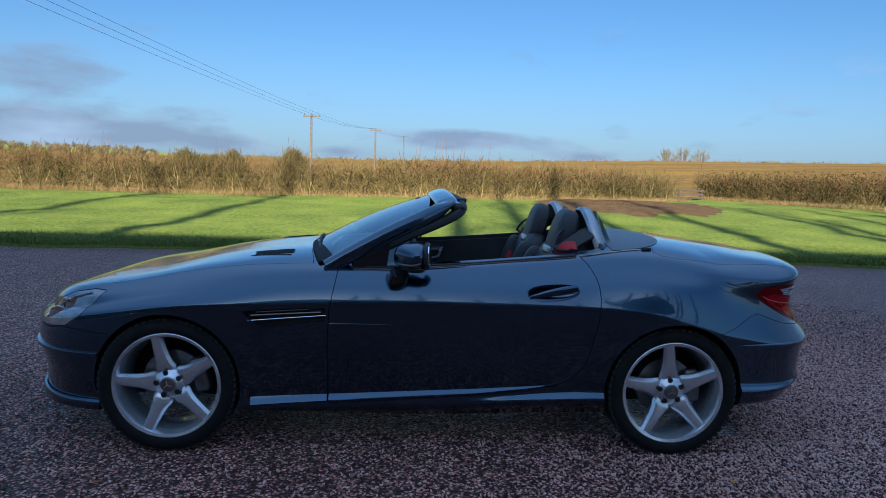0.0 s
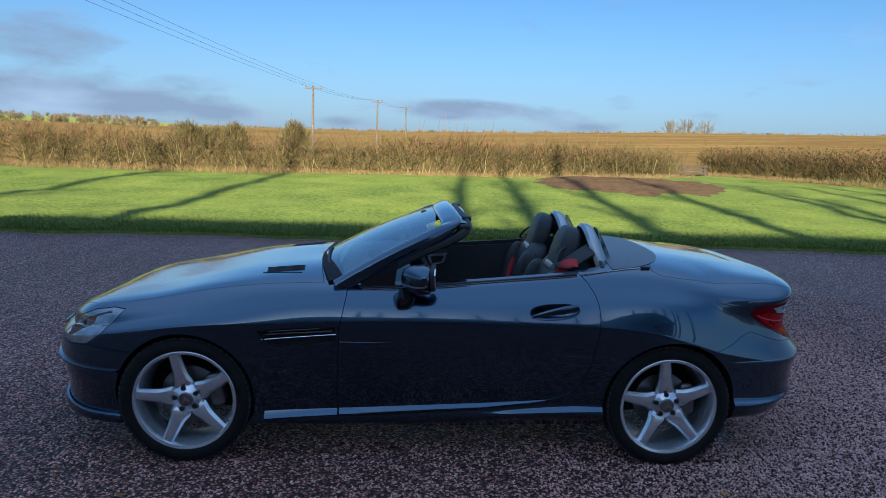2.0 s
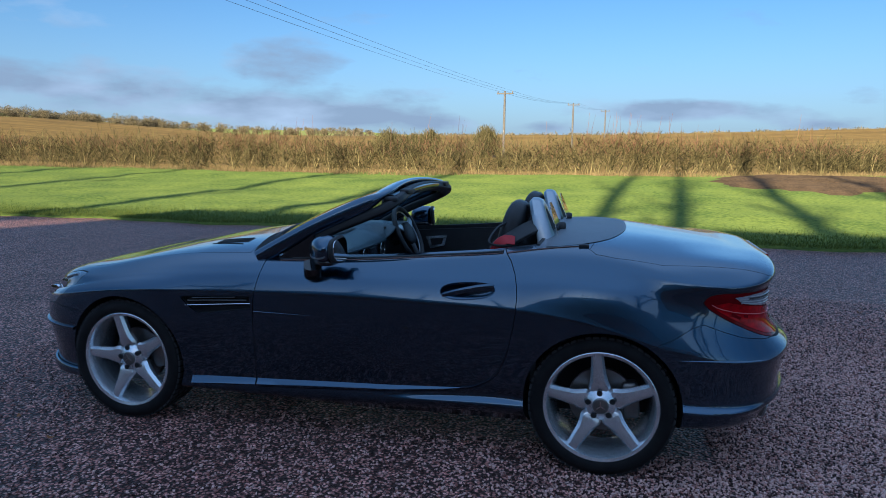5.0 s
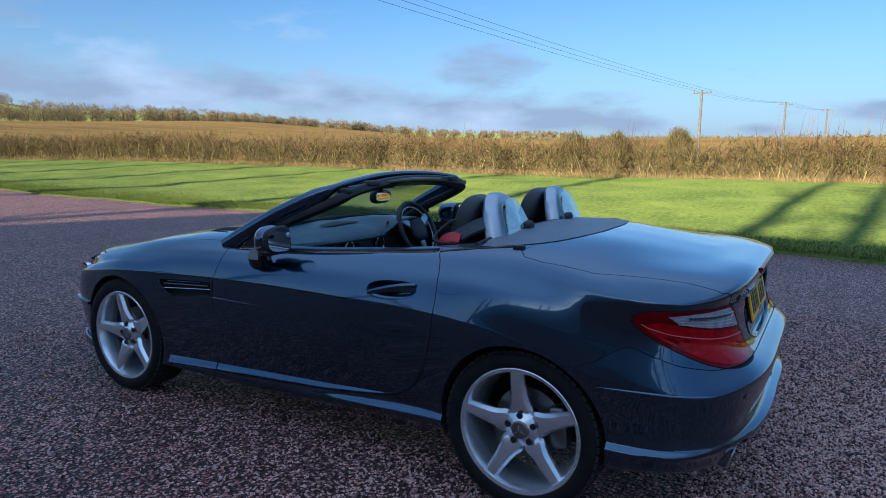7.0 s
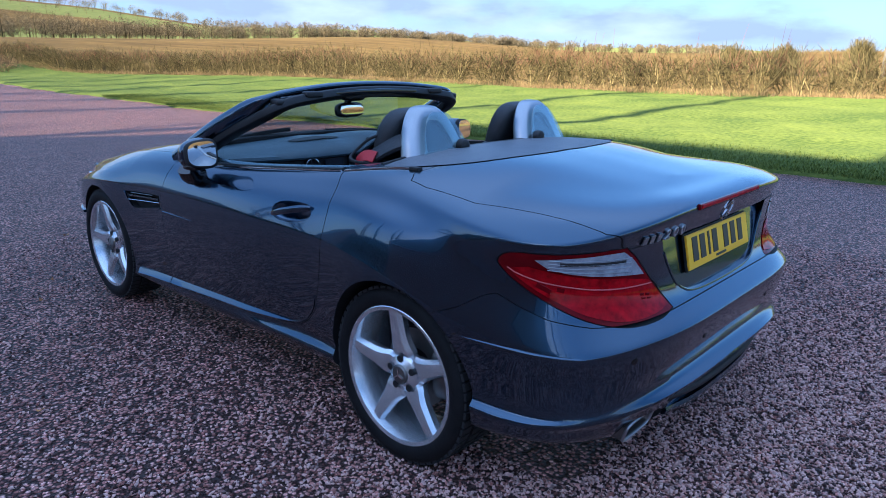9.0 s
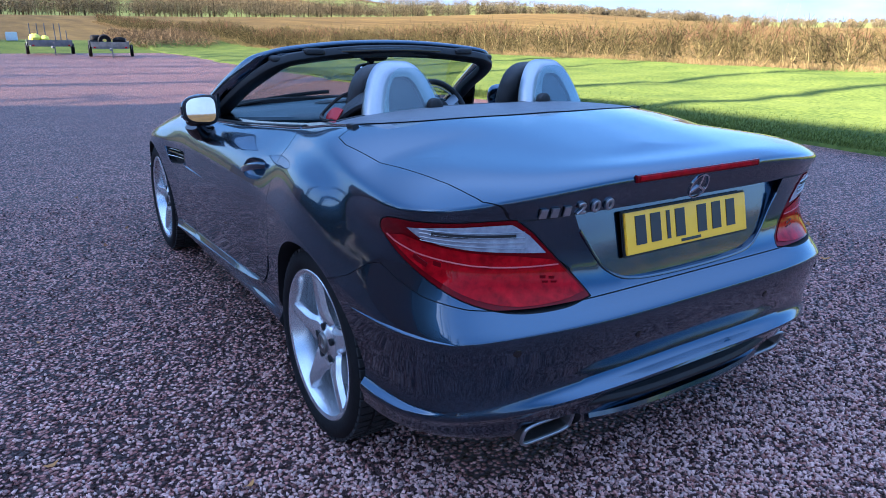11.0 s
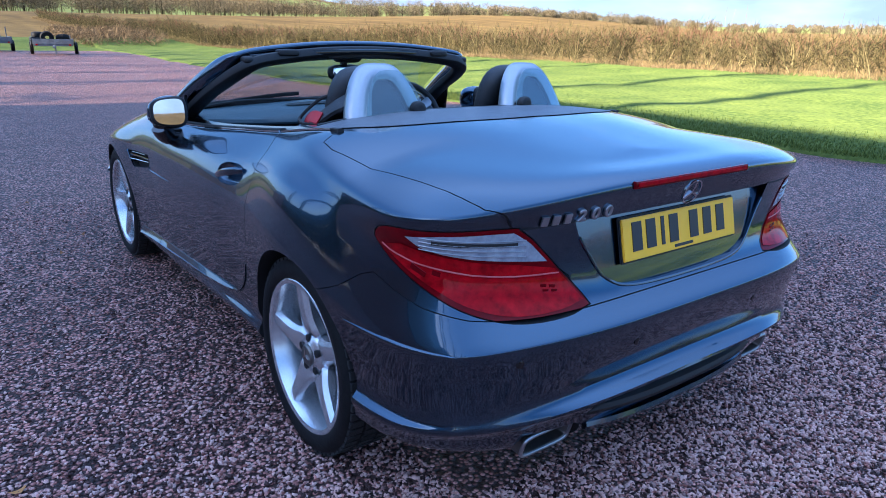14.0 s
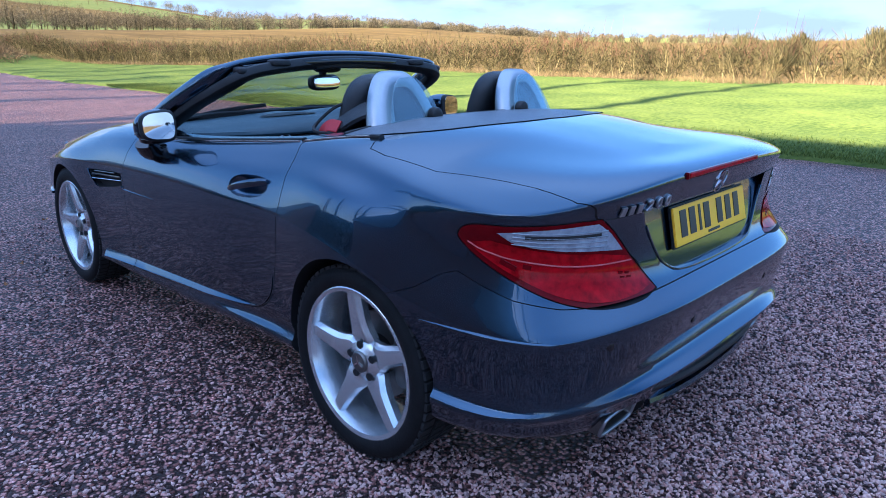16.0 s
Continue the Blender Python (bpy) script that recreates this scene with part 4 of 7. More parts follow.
HOOD = [(-1.99, 0), (-1.96, -.25), (-1.86, -.46), (-1.72, -.60), (-1.50, -.672), (-1.1, -.69), (-.75, -.70), (-.56, -.70), (-.60, -.45), (-.64, 0), (-.60, .45), (-.56, .70), (-.75, .70),
        (-1.1, .69), (-1.50, .672), (-1.72, .60), (-1.86, .46), (-1.96, .25)]
bonnet = taken(body, "bonnet", lambda by, idx: prism(grown(HOOD, by), (0, 0, 0), (1, 0, 0), (0, 1, 0), 0.60, 1.4, idx), 0.003)
HEADLAMP = [(-1.535, .742), (-1.60, .742), (-1.70, .722), (-1.80, .68), (-1.87, .60), (-1.87, .572), (-1.80, .568), (-1.70, .586), (-1.62, .64)]
head_lamps = []
for s in (-1, 1):
    def cut(by, idx, s=s):
        return prism(grown(HEADLAMP, by), (0, 0, 0), (1, 0, 0), (0, 0, 1), *((0.35, 1.2) if s == -1 else (-1.2, -0.35)), idx)
    head_lamps.append(taken(body, "headlamp", cut, 0.003, "swept-back clear headlamp"))
    carve(bonnet, cut(0.002, 1))

# boot lid, cut along a slope of 45 degrees; y across, w = x - z down the slope
BOOT = []
for bx, by in ((1.135, .690), (1.165, .732), (1.25, .748), (1.35, .744), (1.45, .738), (1.55, .734), (1.65, .732), (1.74, .728), (1.80, .721), (1.85, .710)):
    BOOT.append((-by, bx - on_skin((bx, -by, 2), (0, 0, -1)).z))
BOOT += [(-.697, .966), (-.622, 1.036), (-.545, 1.112), (-.455, 1.205), (-.410, 1.330), (-.30, 1.352), (0, 1.360)]
BOOT += [(-y, w) for y, w in BOOT[-2::-1]]
boot_axis = Vector((1, 0, -1))


def boot_cut(by, idx):
    return prism([(y, w / 2) for y, w in grown(BOOT, by)], (0, 0, 0), (0, 1, 0), boot_axis, 0.95, 2.6, idx) if Vector((0, 1, 0)).cross(boot_axis).x > 0 else \
        prism([(y, w / 2) for y, w in grown(BOOT, by)], (0, 0, 0), (0, 1, 0), boot_axis, -2.6, -0.95, idx)


boot_lid = taken(body, "boot_lid", boot_cut, 0.003)
RECESS = [(-.447, .866), (-.425, .82), (-.385, .765), (-.335, .705), (-.26, .671), (-.12, .662), (.12, .662), (.26, .671), (.335, .705), (.385, .765), (.425, .82), (.447, .866)]
rings = []
for deep in (0, 1):
    rings.append([Vector(((1.900 + (0.866 - z) * 0.24) if deep == 0 else 2.3, y, z)) for y, z in RECESS])
bm = loft(rings)
bmesh.ops.recalc_face_normals(bm, faces=bm.faces)
carve(boot_lid, bm)

# scoops behind the door handles, arches over the exhaust tips
for s in (-1, 1):
    scoop = lump((.255, .056, .092), (.604, s * .836, .800), 2.4, 32, 18, m=Matrix.Rotation(radians(-6), 4, "Y"))
    bmesh.ops.recalc_face_normals(scoop, faces=scoop.faces)
    carve(doors[0 if s == -1 else 1], scoop)
    hole = [(s * y, z) for y, z in ((.398, .10), (.400, .285), (.410, .308), (.428, .318), (.57, .320), (.588, .314), (.596, .29), (.598, .10))]
    carve(rear_bumper, prism(hole, (0, 0, 0), (0, 1, 0), (0, 0, 1), 1.72, 2.4, 1))

for o in (body, rear_bumper, front_bumper, bonnet, boot_lid, *doors):
    settle(o, car)
for o in head_lamps:
    settle(o, car)
    o.data.materials[0] = HEADLENS

# tail lamp: dark red rim, red lower field, clear upper band
LENS_RED = [(.475, .800), (.52, .815), (.60, .800), (.70, .785), (.80, .775), (.895, .755), (.975, .667), (.92, .658), (.80, .658), (.685, .681), (.58, .726), (.505, .770)]
LENS_RED = LENS_RED[:6] + [(q.x, q.y) for q in smooth_path([(u, z, 0) for u, z in LENS_RED[6:] + LENS_RED[:1]], 4)][:-1]
LENS_CLEAR = [(.535, .838), (.62, .850), (.74, .856), (.792, .856), (.832, .825), (.875, .775), (.80, .783), (.70, .792), (.62, .803), (.57, .815)]
for lamp, cut, s in tail_lamps:
    settle(lamp, car)
    lamp.data.materials[0] = DEEPRED
    for nm, out, mt, lb in (("reflector", LENS_RED, REDLENS, "bright red lower lens"), ("clear_band", LENS_CLEAR, CLEARLENS, "clear ribbed upper lens")):
        bm = bmesh.new()
        axis = Vector((.66, -s * .75, 0))
        way = Vector((-.75, -s * .66, 0))
        n_, m_ = 32, 8
        lo_u, hi_u = min(p[0] for p in out), max(p[0] for p in out)

        def span(u, out=out):
            zs = []
            for (u0, z0), (u1, z1) in zip(out, out[1:] + out[:1]):
                if (u0 - u) * (u1 - u) <= 0 and abs(u1 - u0) > 1e-9:
                    zs.append(z0 + (z1 - z0) * (u - u0) / (u1 - u0))
            return min(zs), max(zs)
        rowsv = []
        for i in range(n_ + 1):
            u = lo_u + 1e-4 + (hi_u - lo_u - 2e-4) * i / n_
            z0, z1 = span(u)
            rowsv.append([bm.verts.new(on_skin(axis * u - way * 2.6 + Vector((0, 0, z0 + (z1 - z0) * j / m_)), way, 0.0025)) for j in range(m_ + 1)])
        for a_, b_ in zip(rowsv, rowsv[1:]):
            for j in range(m_):
                bm.faces.new((a_[j], a_[j + 1], b_[j + 1], b_[j]))
        part(nm, bm, mt, lamp, lb, 60)
    pts = [on_skin(axis * u - way * 2.6 + Vector((0, 0, z)), way, 0.0045) for u, z in zip(np.linspace(.472, .905, 22), np.interp(np.linspace(.472, .905, 22), (.472, .50, .56, .70, .80, .905), (.803, .786, .770, .752, .746, .742)))]
    part("light_guide", sweep(pts, 0.003, 0.0035, n=6), GUIDE, lamp, "thin pale light guide")
    # dark chamber walls and ledges behind the red lens
    for u0, z0, u1, z1, w_ in ((.548, .760, .585, .742, .016), (.602, .752, .622, .748, .013), (.862, .716, .876, .714, .008), (.884, .712, .898, .710, .008),
                               (.868, .704, .882, .702, .006), (.890, .701, .904, .699, .006)):
        pts = [on_skin(axis * (u0 + (u1 - u0) * i / 6) - way * 2.6 + Vector((0, 0, z0 + (z1 - z0) * i / 6)), way, 0.0028) for i in range(7)]
        part("lamp_chamber", sweep(pts, 0.002, w_, n=8, power=5), DEEPRED, lamp, "dark red chamber in the lamp")
    pts = [on_skin(axis * (.60 + .20 * i / 12) - way * 2.6 + Vector((0, 0, .832 - 0.006 * i / 12)), way, 0.0035) for i in range(13)]
    part("lamp_slot", sweep(pts, 0.003, 0.010, n=6), PLASTIC, lamp, "dark slot in the clear lens")
    for j in range(4):       # thin light ribs in the clear band
        pts = [on_skin(axis * (.57 + .25 * i / 12) - way * 2.6 + Vector((0, 0, .812 + .010 * j - 0.018 * i / 12 + 0.004 * j * i / 12)), way, 0.004) for i in range(13)]
        part("rib", sweep(pts, 0.003, 0.002, n=6), SILVER, lamp)


# ---- wheels
def make_wheel(r_tyre, width, label):
    """A wheel about its own y axis, outer face towards -y."""
    w = new("wheel")
    tagged(w, label)
    r, h = 0.246, width / 2
    prof = [(r - .012, -h + .030), (r + .004, -h + .012), (r + .018, -h + .004), (r_tyre - .030, -h + .002), (r_tyre - .012, -h + .010), (r_tyre - .002, -h + .026), (r_tyre, -h + .05), (r_tyre, h - .05), (r_tyre - .004, h - .024),
            (r_tyre - .03, h - .002), (r + .01, h - .004), (r - .012, h - .03)]
    tyre = part("tyre", turned(prof, 72, closed=False), RUBBER, w, "black low-profile tyre")
    bm = bmesh.new()         # tread blocks
    for k in range(60):
        for row, (y0, y1) in enumerate(((-h + .016, -h + .062), (-h + .070, -.004), (.004, h - .070), (h - .062, h - .016))):
            a = 2 * math.pi * (k + 0.5 * (row % 2)) / 60
            m = Matrix.Rotation(-a, 4, "Y") @ Matrix.Translation((r_tyre - .001 if 0 < row < 3 else r_tyre - .0055, (y0 + y1) / 2, 0))
            bmesh.ops.create_cube(bm, size=1.0, matrix=m @ Matrix.Diagonal((.014, y1 - y0, 2 * math.pi * r_tyre / 60 * 0.72, 1)))
    part("tread", bm, TREAD, tyre, smooth=None)
    rim_prof = [(r - .010, -h + .013), (r + .003, -h + .009), (r + .008, -h + .012), (r + .008, -h + .024), (r - .002, -h + .034), (r - .014, -h + .042), (r - .020, -h + .075), (r - .028, h - .05), (r - .006, h - .03), (r - .02, h - .028), (r - .036, h - .06),
                (r - .030, -h + .08), (r - .020, -h + .038), (r - .013, -h + .020)]
    part("rim", turned(rim_prof, 72, closed=True), ALLOY, w, "silver alloy rim")
    face = -h + .020
    for k in range(5):
        stations = ((.040, .030, .024), (.060, .0435, .020), (.074, .0500, .015), (.088, .0475, .011), (.104, .0410, .008), (.125, .0365, .005), (.150, .0335, .003), (.190, .0305, .0015), (.225, .0280, .001), (.240, .0275, .002))
        rings = []
        for rr, half, dip in stations:      # flat narrow face, broad bevelled flanks, deep back
            y0 = face + dip + 0.012 * (1 - rr / .24)
            flat = half - min(.013, half * .36)
            rings.append([Vector((x, y, rr)) for x, y in ((-half, y0 + .016), (-flat, y0 + .001), (-flat + .003, y0), (flat - .003, y0), (flat, y0 + .001), (half, y0 + .016), (half * .86, y0 + .042), (-half * .86, y0 + .042))])
        turn_k = Matrix.Rotation(2 * math.pi * k / 5, 4, "Y")
        sp = loft(rings)
        bmesh.ops.transform(sp, matrix=turn_k, verts=sp.verts)
        part("spoke", sp, ALLOY, w, smooth=22)
    part("hub", turned([(0, face + .012), (.030, face + .012), (.034, face + .016), (.060, face + .022), (.072, face + .034), (.074, face + .07), (0, face + .07)], 40), ALLOY, w)
    for k in range(5):
        a = 2 * math.pi * k / 5
        part("bolt_hole", turned([(0, 0), (.0125, 0), (.0125, .012), (0, .012)], 16, Matrix.Translation((.056 * math.sin(a), face + .0165, .056 * math.cos(a)))), PAINT_IN, w)
    part("centre_cap", turned([(0, -.006), (.031, -.005), (.036, 0), (.036, .012), (0, .012)], 32, Matrix.Translation((0, face + .012, 0))), STEEL, w, "dark round cap with a silver emblem")
    for k in range(3):
        m = Matrix.Translation((0, face + .0045, 0)) @ Matrix.Rotation(2 * math.pi * k / 3, 4, "Y") @ Matrix.Translation((0, 0, .010))
        part("emblem_bar", box_bm((.005, .003, .024), m=m), CHROME, w, smooth=None)
    part("brake_disc", turned([(.07, face + .10), (.145, face + .10), (.145, face + .128), (.07, face + .128)], 48, closed=True), STEEL, w)
    part("caliper", lump((.075, .075, .17), (0.13, face + .105, 0.0), 5), STEEL, w)
    part("valve", turned([(0, 0), (.004, 0), (.004, .03), (0, .03)], 8, Matrix.Translation((-.125, face + .03, -.17))), PAINT_IN, w)
    return w


front_wheel = make_wheel(.3185, .225, "silver five-spoke alloy wheel with a low-profile tyre")
front_wheel.parent = car
rear_wheel = make_wheel(.318, .245, "silver five-spoke alloy wheel with a low-profile tyre")
rear_wheel.parent = car
FACE_Y = 0.872
front_wheel.matrix_basis = pose(FRONT_X, -FACE_Y + .1125, HUB_Z, 0, -13, 0)
rear_wheel.matrix_basis = pose(REAR_X, -FACE_Y + .1225, HUB_Z, 0, -6, 0)
for wh, wx, hw in ((front_wheel, FRONT_X, .1125), (rear_wheel, REAR_X, .1225)):
    copy_thing(wh, pose(wx, FACE_Y - hw, HUB_Z, 0, 30, 180))

# ---- windscreen and its surround
pil = [(-.488, -.746, .880), (-.37, -.726, .950), (-.20, -.692, 1.044), (-.03, -.652, 1.126), (.055, -.612, 1.168), (.085, -.56, 1.193), (.088, -.48, 1.209), (.072, -.25, 1.230), (.062, 0, 1.237)]
arch = smooth_path(pil + [(x, -y, z) for x, y, z in pil[-2::-1]], 6)


def pillar_size(f):
    b = float(step((4.6 - abs(f - .5) * 16) / 1.6))
    return (.055 + .056 * b, .078 - .038 * b)


part("windscreen_surround", sweep(arch, 1.0, 1.0, up=(-.35, 0, 1), n=24, power=2.3, taper=pillar_size), PAINT, car, "body-coloured windscreen pillars and header")
inner = [Vector((p.x + .030 + .045 * float(step((p.z - 1.08) / .1)), p.y * .955, p.z - .040 + .016 * float(step((p.z - 1.1) / .1)))) for p in arch[5:-5]]
part("header_trim", sweep(inner, .075, .050, up=(-.35, 0, 1), n=14, power=3.0), PLASTIC, car, "black plastic inner trim of the windscreen frame")
latch = [Vector((.165 - .02 * (y / .56) ** 2, y, 1.190 + .028 * (1 - (y / .56) ** 2))) for y in np.linspace(-.56, .56, 17)]
part("header_seal", sweep(latch, .050, .026, n=10), GLOSS, car, "black roof seal with latch slots")
brow = [Vector((.125, y, 1.180 + .028 * (1 - (y / .56) ** 2))) for y in np.linspace(-.20, .20, 9)]
part("header_console", sweep(brow, .10, .045, n=12), PLASTIC, car)
for s in (-1, 1):
    part("latch", lump((.05, .10, .028), (.180, s * .40, 1.212), 5), PLASTIC, car)
    part("seal_end", lump((.075, .052, .034), (.150, s * .568, 1.180), 3), PLASTIC, car)


def windscreen():
    bm = bmesh.new()
    rowsv = []
    for i in range(13):
        y = -1 + 2 * i / 12
        lo = Vector((-.66 + .17 * y * y, .70 * y, .928 - .045 * y * y))
        hi = Vector((.020 - .02 * y * y, .600 * y, 1.226 - .062 * y * y))
        rowsv.append([bm.verts.new(lo.lerp(hi, j / 10) + Vector((-.30, 0, .75)).normalized() * .022 * math.sin(math.pi * j / 10)) for j in range(11)])
    for a_, b_ in zip(rowsv, rowsv[1:]):
        for j in range(10):
            bm.faces.new((a_[j], a_[j + 1], b_[j + 1], b_[j]))
    return bm


pane = part("windscreen", windscreen(), GLASS, car, "clear raked windscreen glass", 60)
pane.visible_shadow = False
cowl = [on_skin((-.585 + .10 * (y / .7) ** 2, y, 2), (0, 0, -1), .004) for y in np.linspace(-.70, .70, 21)]
part("cowl", sweep(cowl, .10, .016, n=10), RUBBER, car, "black plastic scuttle below the windscreen")
for y0 in (-.45, .25):
    part("wiper", sweep([Vector((-.60 + .0004 * k + .10 * ((y0 + .028 * k) / .7) ** 2, y0 + .028 * k, .955 + .0010 * k - .05 * ((y0 + .028 * k) / .7) ** 2)) for k in range(17)], .014, .022, n=8), PLASTIC, car, "black wiper arm")
# black corner plate between pillar and door
for s in (-1, 1):
    tri = [(-.40, .872), (-.20, .892), (-.185, 1.015)]
    part("quarter_plate", prism(tri, (0, 0, 0), (1, 0, 0), (0, 0, 1), *((.735, .748) if s == -1 else (-.748, -.735))), GLOSS, car)

# ---- door mirrors
for s in (-1, 1):
    mir = part("door_mirror", lump((.160, .154, .134), (-.092, s * .868, .955), 2.5, shape=lambda q: (1 - (1 - q.x * (1 + .08 * q.z)) * (1 - .45 * max(0.0, (s * q.y + .4) / 1.4)), q.y, q.z * (1 + .10 * q.x) * (1 - .14 * s * q.y) + .10 * q.x)), PAINT, car, "body-coloured door mirror with a dark base")
    SKIN_M = BVHTree.FromPolygons([v.co for v in mir.data.vertices], [p.vertices for p in mir.data.polygons])
    part("mirror_stalk", sweep(smooth_path([(-.165, s * .795, .835), (-.150, s * .845, .842), (-.135, s * .875, .885)], 5), .085, .075, n=14, power=3), GLOSS, mir)
    part("lower_shell", lump((.136, .130, .038), (-.084, s * .860, .904), 3.0, shape=lambda q: (1 - (1 - q.x) * (1 - .4 * max(0.0, (s * q.y + .4) / 1.4)), q.y, q.z)), GLOSS, mir)
    n_ = Vector((.985, .13 * s, .066)).normalized()
    a0 = (Vector((0, 1, 0)) - n_ * n_.y).normalized()
    b0 = n_.cross(a0)
    turn_m = Matrix((n_, a0, b0)).transposed().to_4x4()
    part("mirror_rim", lump((.030, .150, .126), (-.012, s * .868, .961), 3.4, m=turn_m, shape=lambda q: (q.x, q.y, q.z * (1 - .14 * s * q.y))), PLASTIC, mir)
    part("mirror_pane", prism([(.062 * math.copysign(abs(math.cos(a)) ** .6, math.cos(a)), (.053 - .008 * s * math.cos(a)) * math.copysign(abs(math.sin(a)) ** .6, math.sin(a))) for a in np.linspace(0, 2 * math.pi, 33)[:-1]], Vector((-.012, s * .868, .962)) + n_ * .017, a0, b0, -.006, 0), MIRROR, mir, "mirror glass")
    pts = [SKIN_M.find_nearest(Vector((-.20 + .20 * t, s * (.80 + .18 * math.sin(1.5 * t)), .925)))[0] for t in np.linspace(0.05, .85, 12)]
    part("indicator", sweep(pts, .006, .008, n=8), SILVER, mir)

# ---- door handles with a scooped recess
for s, dr in zip((-1, 1), doors):
    w = Vector((0, -s, 0))
    pts = [on_skin((.606 + .116 * a, s * 1.3, .800 + .026 * a), w, .015 - .012 * a * a) for a in np.linspace(-1, 1, 13)]
    part("door_handle", sweep(pts, .022, .030, up=(0, 0, 1), n=12, power=2.4, taper=lambda f: .55 + .45 * math.sin(math.pi * min(1, max(0, f))) ** .5), PAINT, dr, "body-coloured pull handle")
    # bright waist strip along the door top and on to the tonneau
    def waist(x, inset=0.0, off=.003):
        return on_skin((x, s * (float(np.interp(x, (-.36, .0, .40, .75, 1.11), (.770, .737, .712, .694, .657))) - inset), 2), (0, 0, -1), off)
    part("waist_strip", sweep([waist(x) for x in np.linspace(-.36, .742, 24)], .007, .006, n=8), CHROME, dr, "slim chrome waist strip")
    part("waist_seal", sweep([waist(x, .018, .002) for x in np.linspace(-.30, .742, 24)], .020, .010, n=8), PLASTIC, dr)
    part("rear_waist_strip", sweep([waist(x) for x in np.linspace(.762, 1.09, 12)], .007, .006, n=8), CHROME, car)
    part("strip_clip", sweep([waist(x, 0, .003) for x in (1.085, 1.10, 1.115, 1.13)], .022, .014, n=10), PLASTIC, car, "black end clip of the waist strip")
    # wing vent fins
    for z0, z1, x0, x1, mt, hh in ((.641, .671, -.838, -.478, CHROME, .005), (.664, .684, -.825, -.50, GLOSS, .010), (.680, .697, -.80, -.56, GLOSS, .006)):
        pts = [on_skin((x0 + (x1 - x0) * k / 10, s * 1.3, z0 + (z1 - z0) * k / 10), w, -.004 if mt is CHROME else -.010) for k in range(11)]
        part("vent_fin", sweep(pts, .018, hh, up=(0, 0, 1), n=8), mt, body, "chrome fin" if mt is CHROME else "")
    pts = [on_skin((-.865, s * 1.3, .683), w, .001)] + [on_skin((x, s * 1.3, z), w, .001) for x, z in ((-.84, .655), (-.80, .620), (-.765, .604), (-.70, .609), (-.56, .629), (-.482, .642))]
    part("vent_rim", sweep(smooth_path(pts, 4), .010, .008, n=8), PAINT, body)
    # flared strip along the foot of the wing and the door, rising into the door's rear edge
    def flare(stations):
        rings = []
        for x, zb, zt, out in stations:
            q = on_skin((x, s * 1.3, zt), w, .001)
            y = abs(q.y)
            rings.append([Vector((x, s * y, zt)), Vector((x, s * (y + out * .75), zb + (zt - zb) * .30)), Vector((x, s * (y + out), zb + .008)), Vector((x, s * (y + out * .8), zb)), Vector((x, s * (y - .03), zb)), Vector((x, s * (y - .03), zt))])
        return loft(rings)
    part("sill_strip", flare([(x, *(np.interp(x, (-.828, -.44), c) for c in ((.225, .251), (.268, .286), (.017, .017)))) for x in np.linspace(-.828, -.470, 9)]), PAINT, body, "flared strip at the foot of the wing")
    part("door_edge", flare([(x, *(np.interp(x, (-.44, .247, .50, .60), c) for c in ((.251, .295, .323, .337), (.286, .320, .337, .345), (.017, .015, .012, .005)))) for x in np.linspace(-.461, .60, 25)]), PAINT, dr, "flared strip at the foot of the door")
    pts = smooth_path([on_skin((x, s * 1.3, z), w, .001) for x, z in ((.58, .340), (.642, .356), (.708, .393), (.752, .443), (.773, .500))], 5)
    part("door_edge", sweep(pts, .012, .009, n=10, power=3, taper=lambda f: 1.0 - .8 * f), PAINT, dr)
    # thin spear that carries the vent's lower lip on to the door
    pts = [on_skin((x, s * 1.3, .629 + .010 * (x + .47)), w, .001) for x in np.linspace(-.462, -.15, 14)]
    part("spear", sweep(pts, .010, .012, n=10, power=2.5, taper=lambda f: 1.0 - .93 * f), PAINT, dr)
    # bonnet louvres
    bed = bmesh.new()
    cells = [[bed.verts.new(on_skin((-.895 + .20 * i / 6 + .012 * j / 4, s * (.402 + .108 * j / 4), 2), (0, 0, -1), .0012)) for j in range(5)] for i in range(7)]
    for a_, b_ in zip(cells, cells[1:]):
        for j in range(4):
            bed.faces.new((a_[j], a_[j + 1], b_[j + 1], b_[j]))
    part("louvre_bed", bed, PAINT_IN, bonnet)
    for k in range(5):
        pts = [on_skin((-.888 + .186 * t + .012 * k / 4, s * (.412 + .021 * k), 2), (0, 0, -1), .002) for t in np.linspace(0, 1, 7)]
        part("louvre", sweep(pts, .008, .005, n=8), PLASTIC, bonnet)
    for yy in (.398, .512):
        pts = [on_skin((x, s * (yy + .008 * k), 2), (0, 0, -1), .001) for k, x in enumerate(np.linspace(-.90, -.69, 6))]
        part("louvre_rim", sweep(pts, .005, .004, n=6), PLASTIC, bonnet)
    # headlamp inside: lens barrels and brow
    pts = [on_skin((x, s * 1.3, z), w, .003) for x, z in ((-1.60, .728), (-1.68, .705), (-1.76, .665), (-1.83, .60))]
    part("light_strip", sweep(smooth_path(pts, 5), .014, .010, n=8), SILVER, head_lamps[0 if s == -1 else 1])
    for x, z, r in ((-1.70, .665, .035), (-1.77, .625, .035)):
        q = on_skin((x, s * 1.3, z), w, .0)
        part("projector", turned([(0, .004), (r * .6, .003), (r, 0), (r, -.02)], 20, Matrix.Translation(q) @ Matrix.Rotation(radians(180 if s == -1 else 0), 4, "Z")), CHROME, head_lamps[0 if s == -1 else 1])

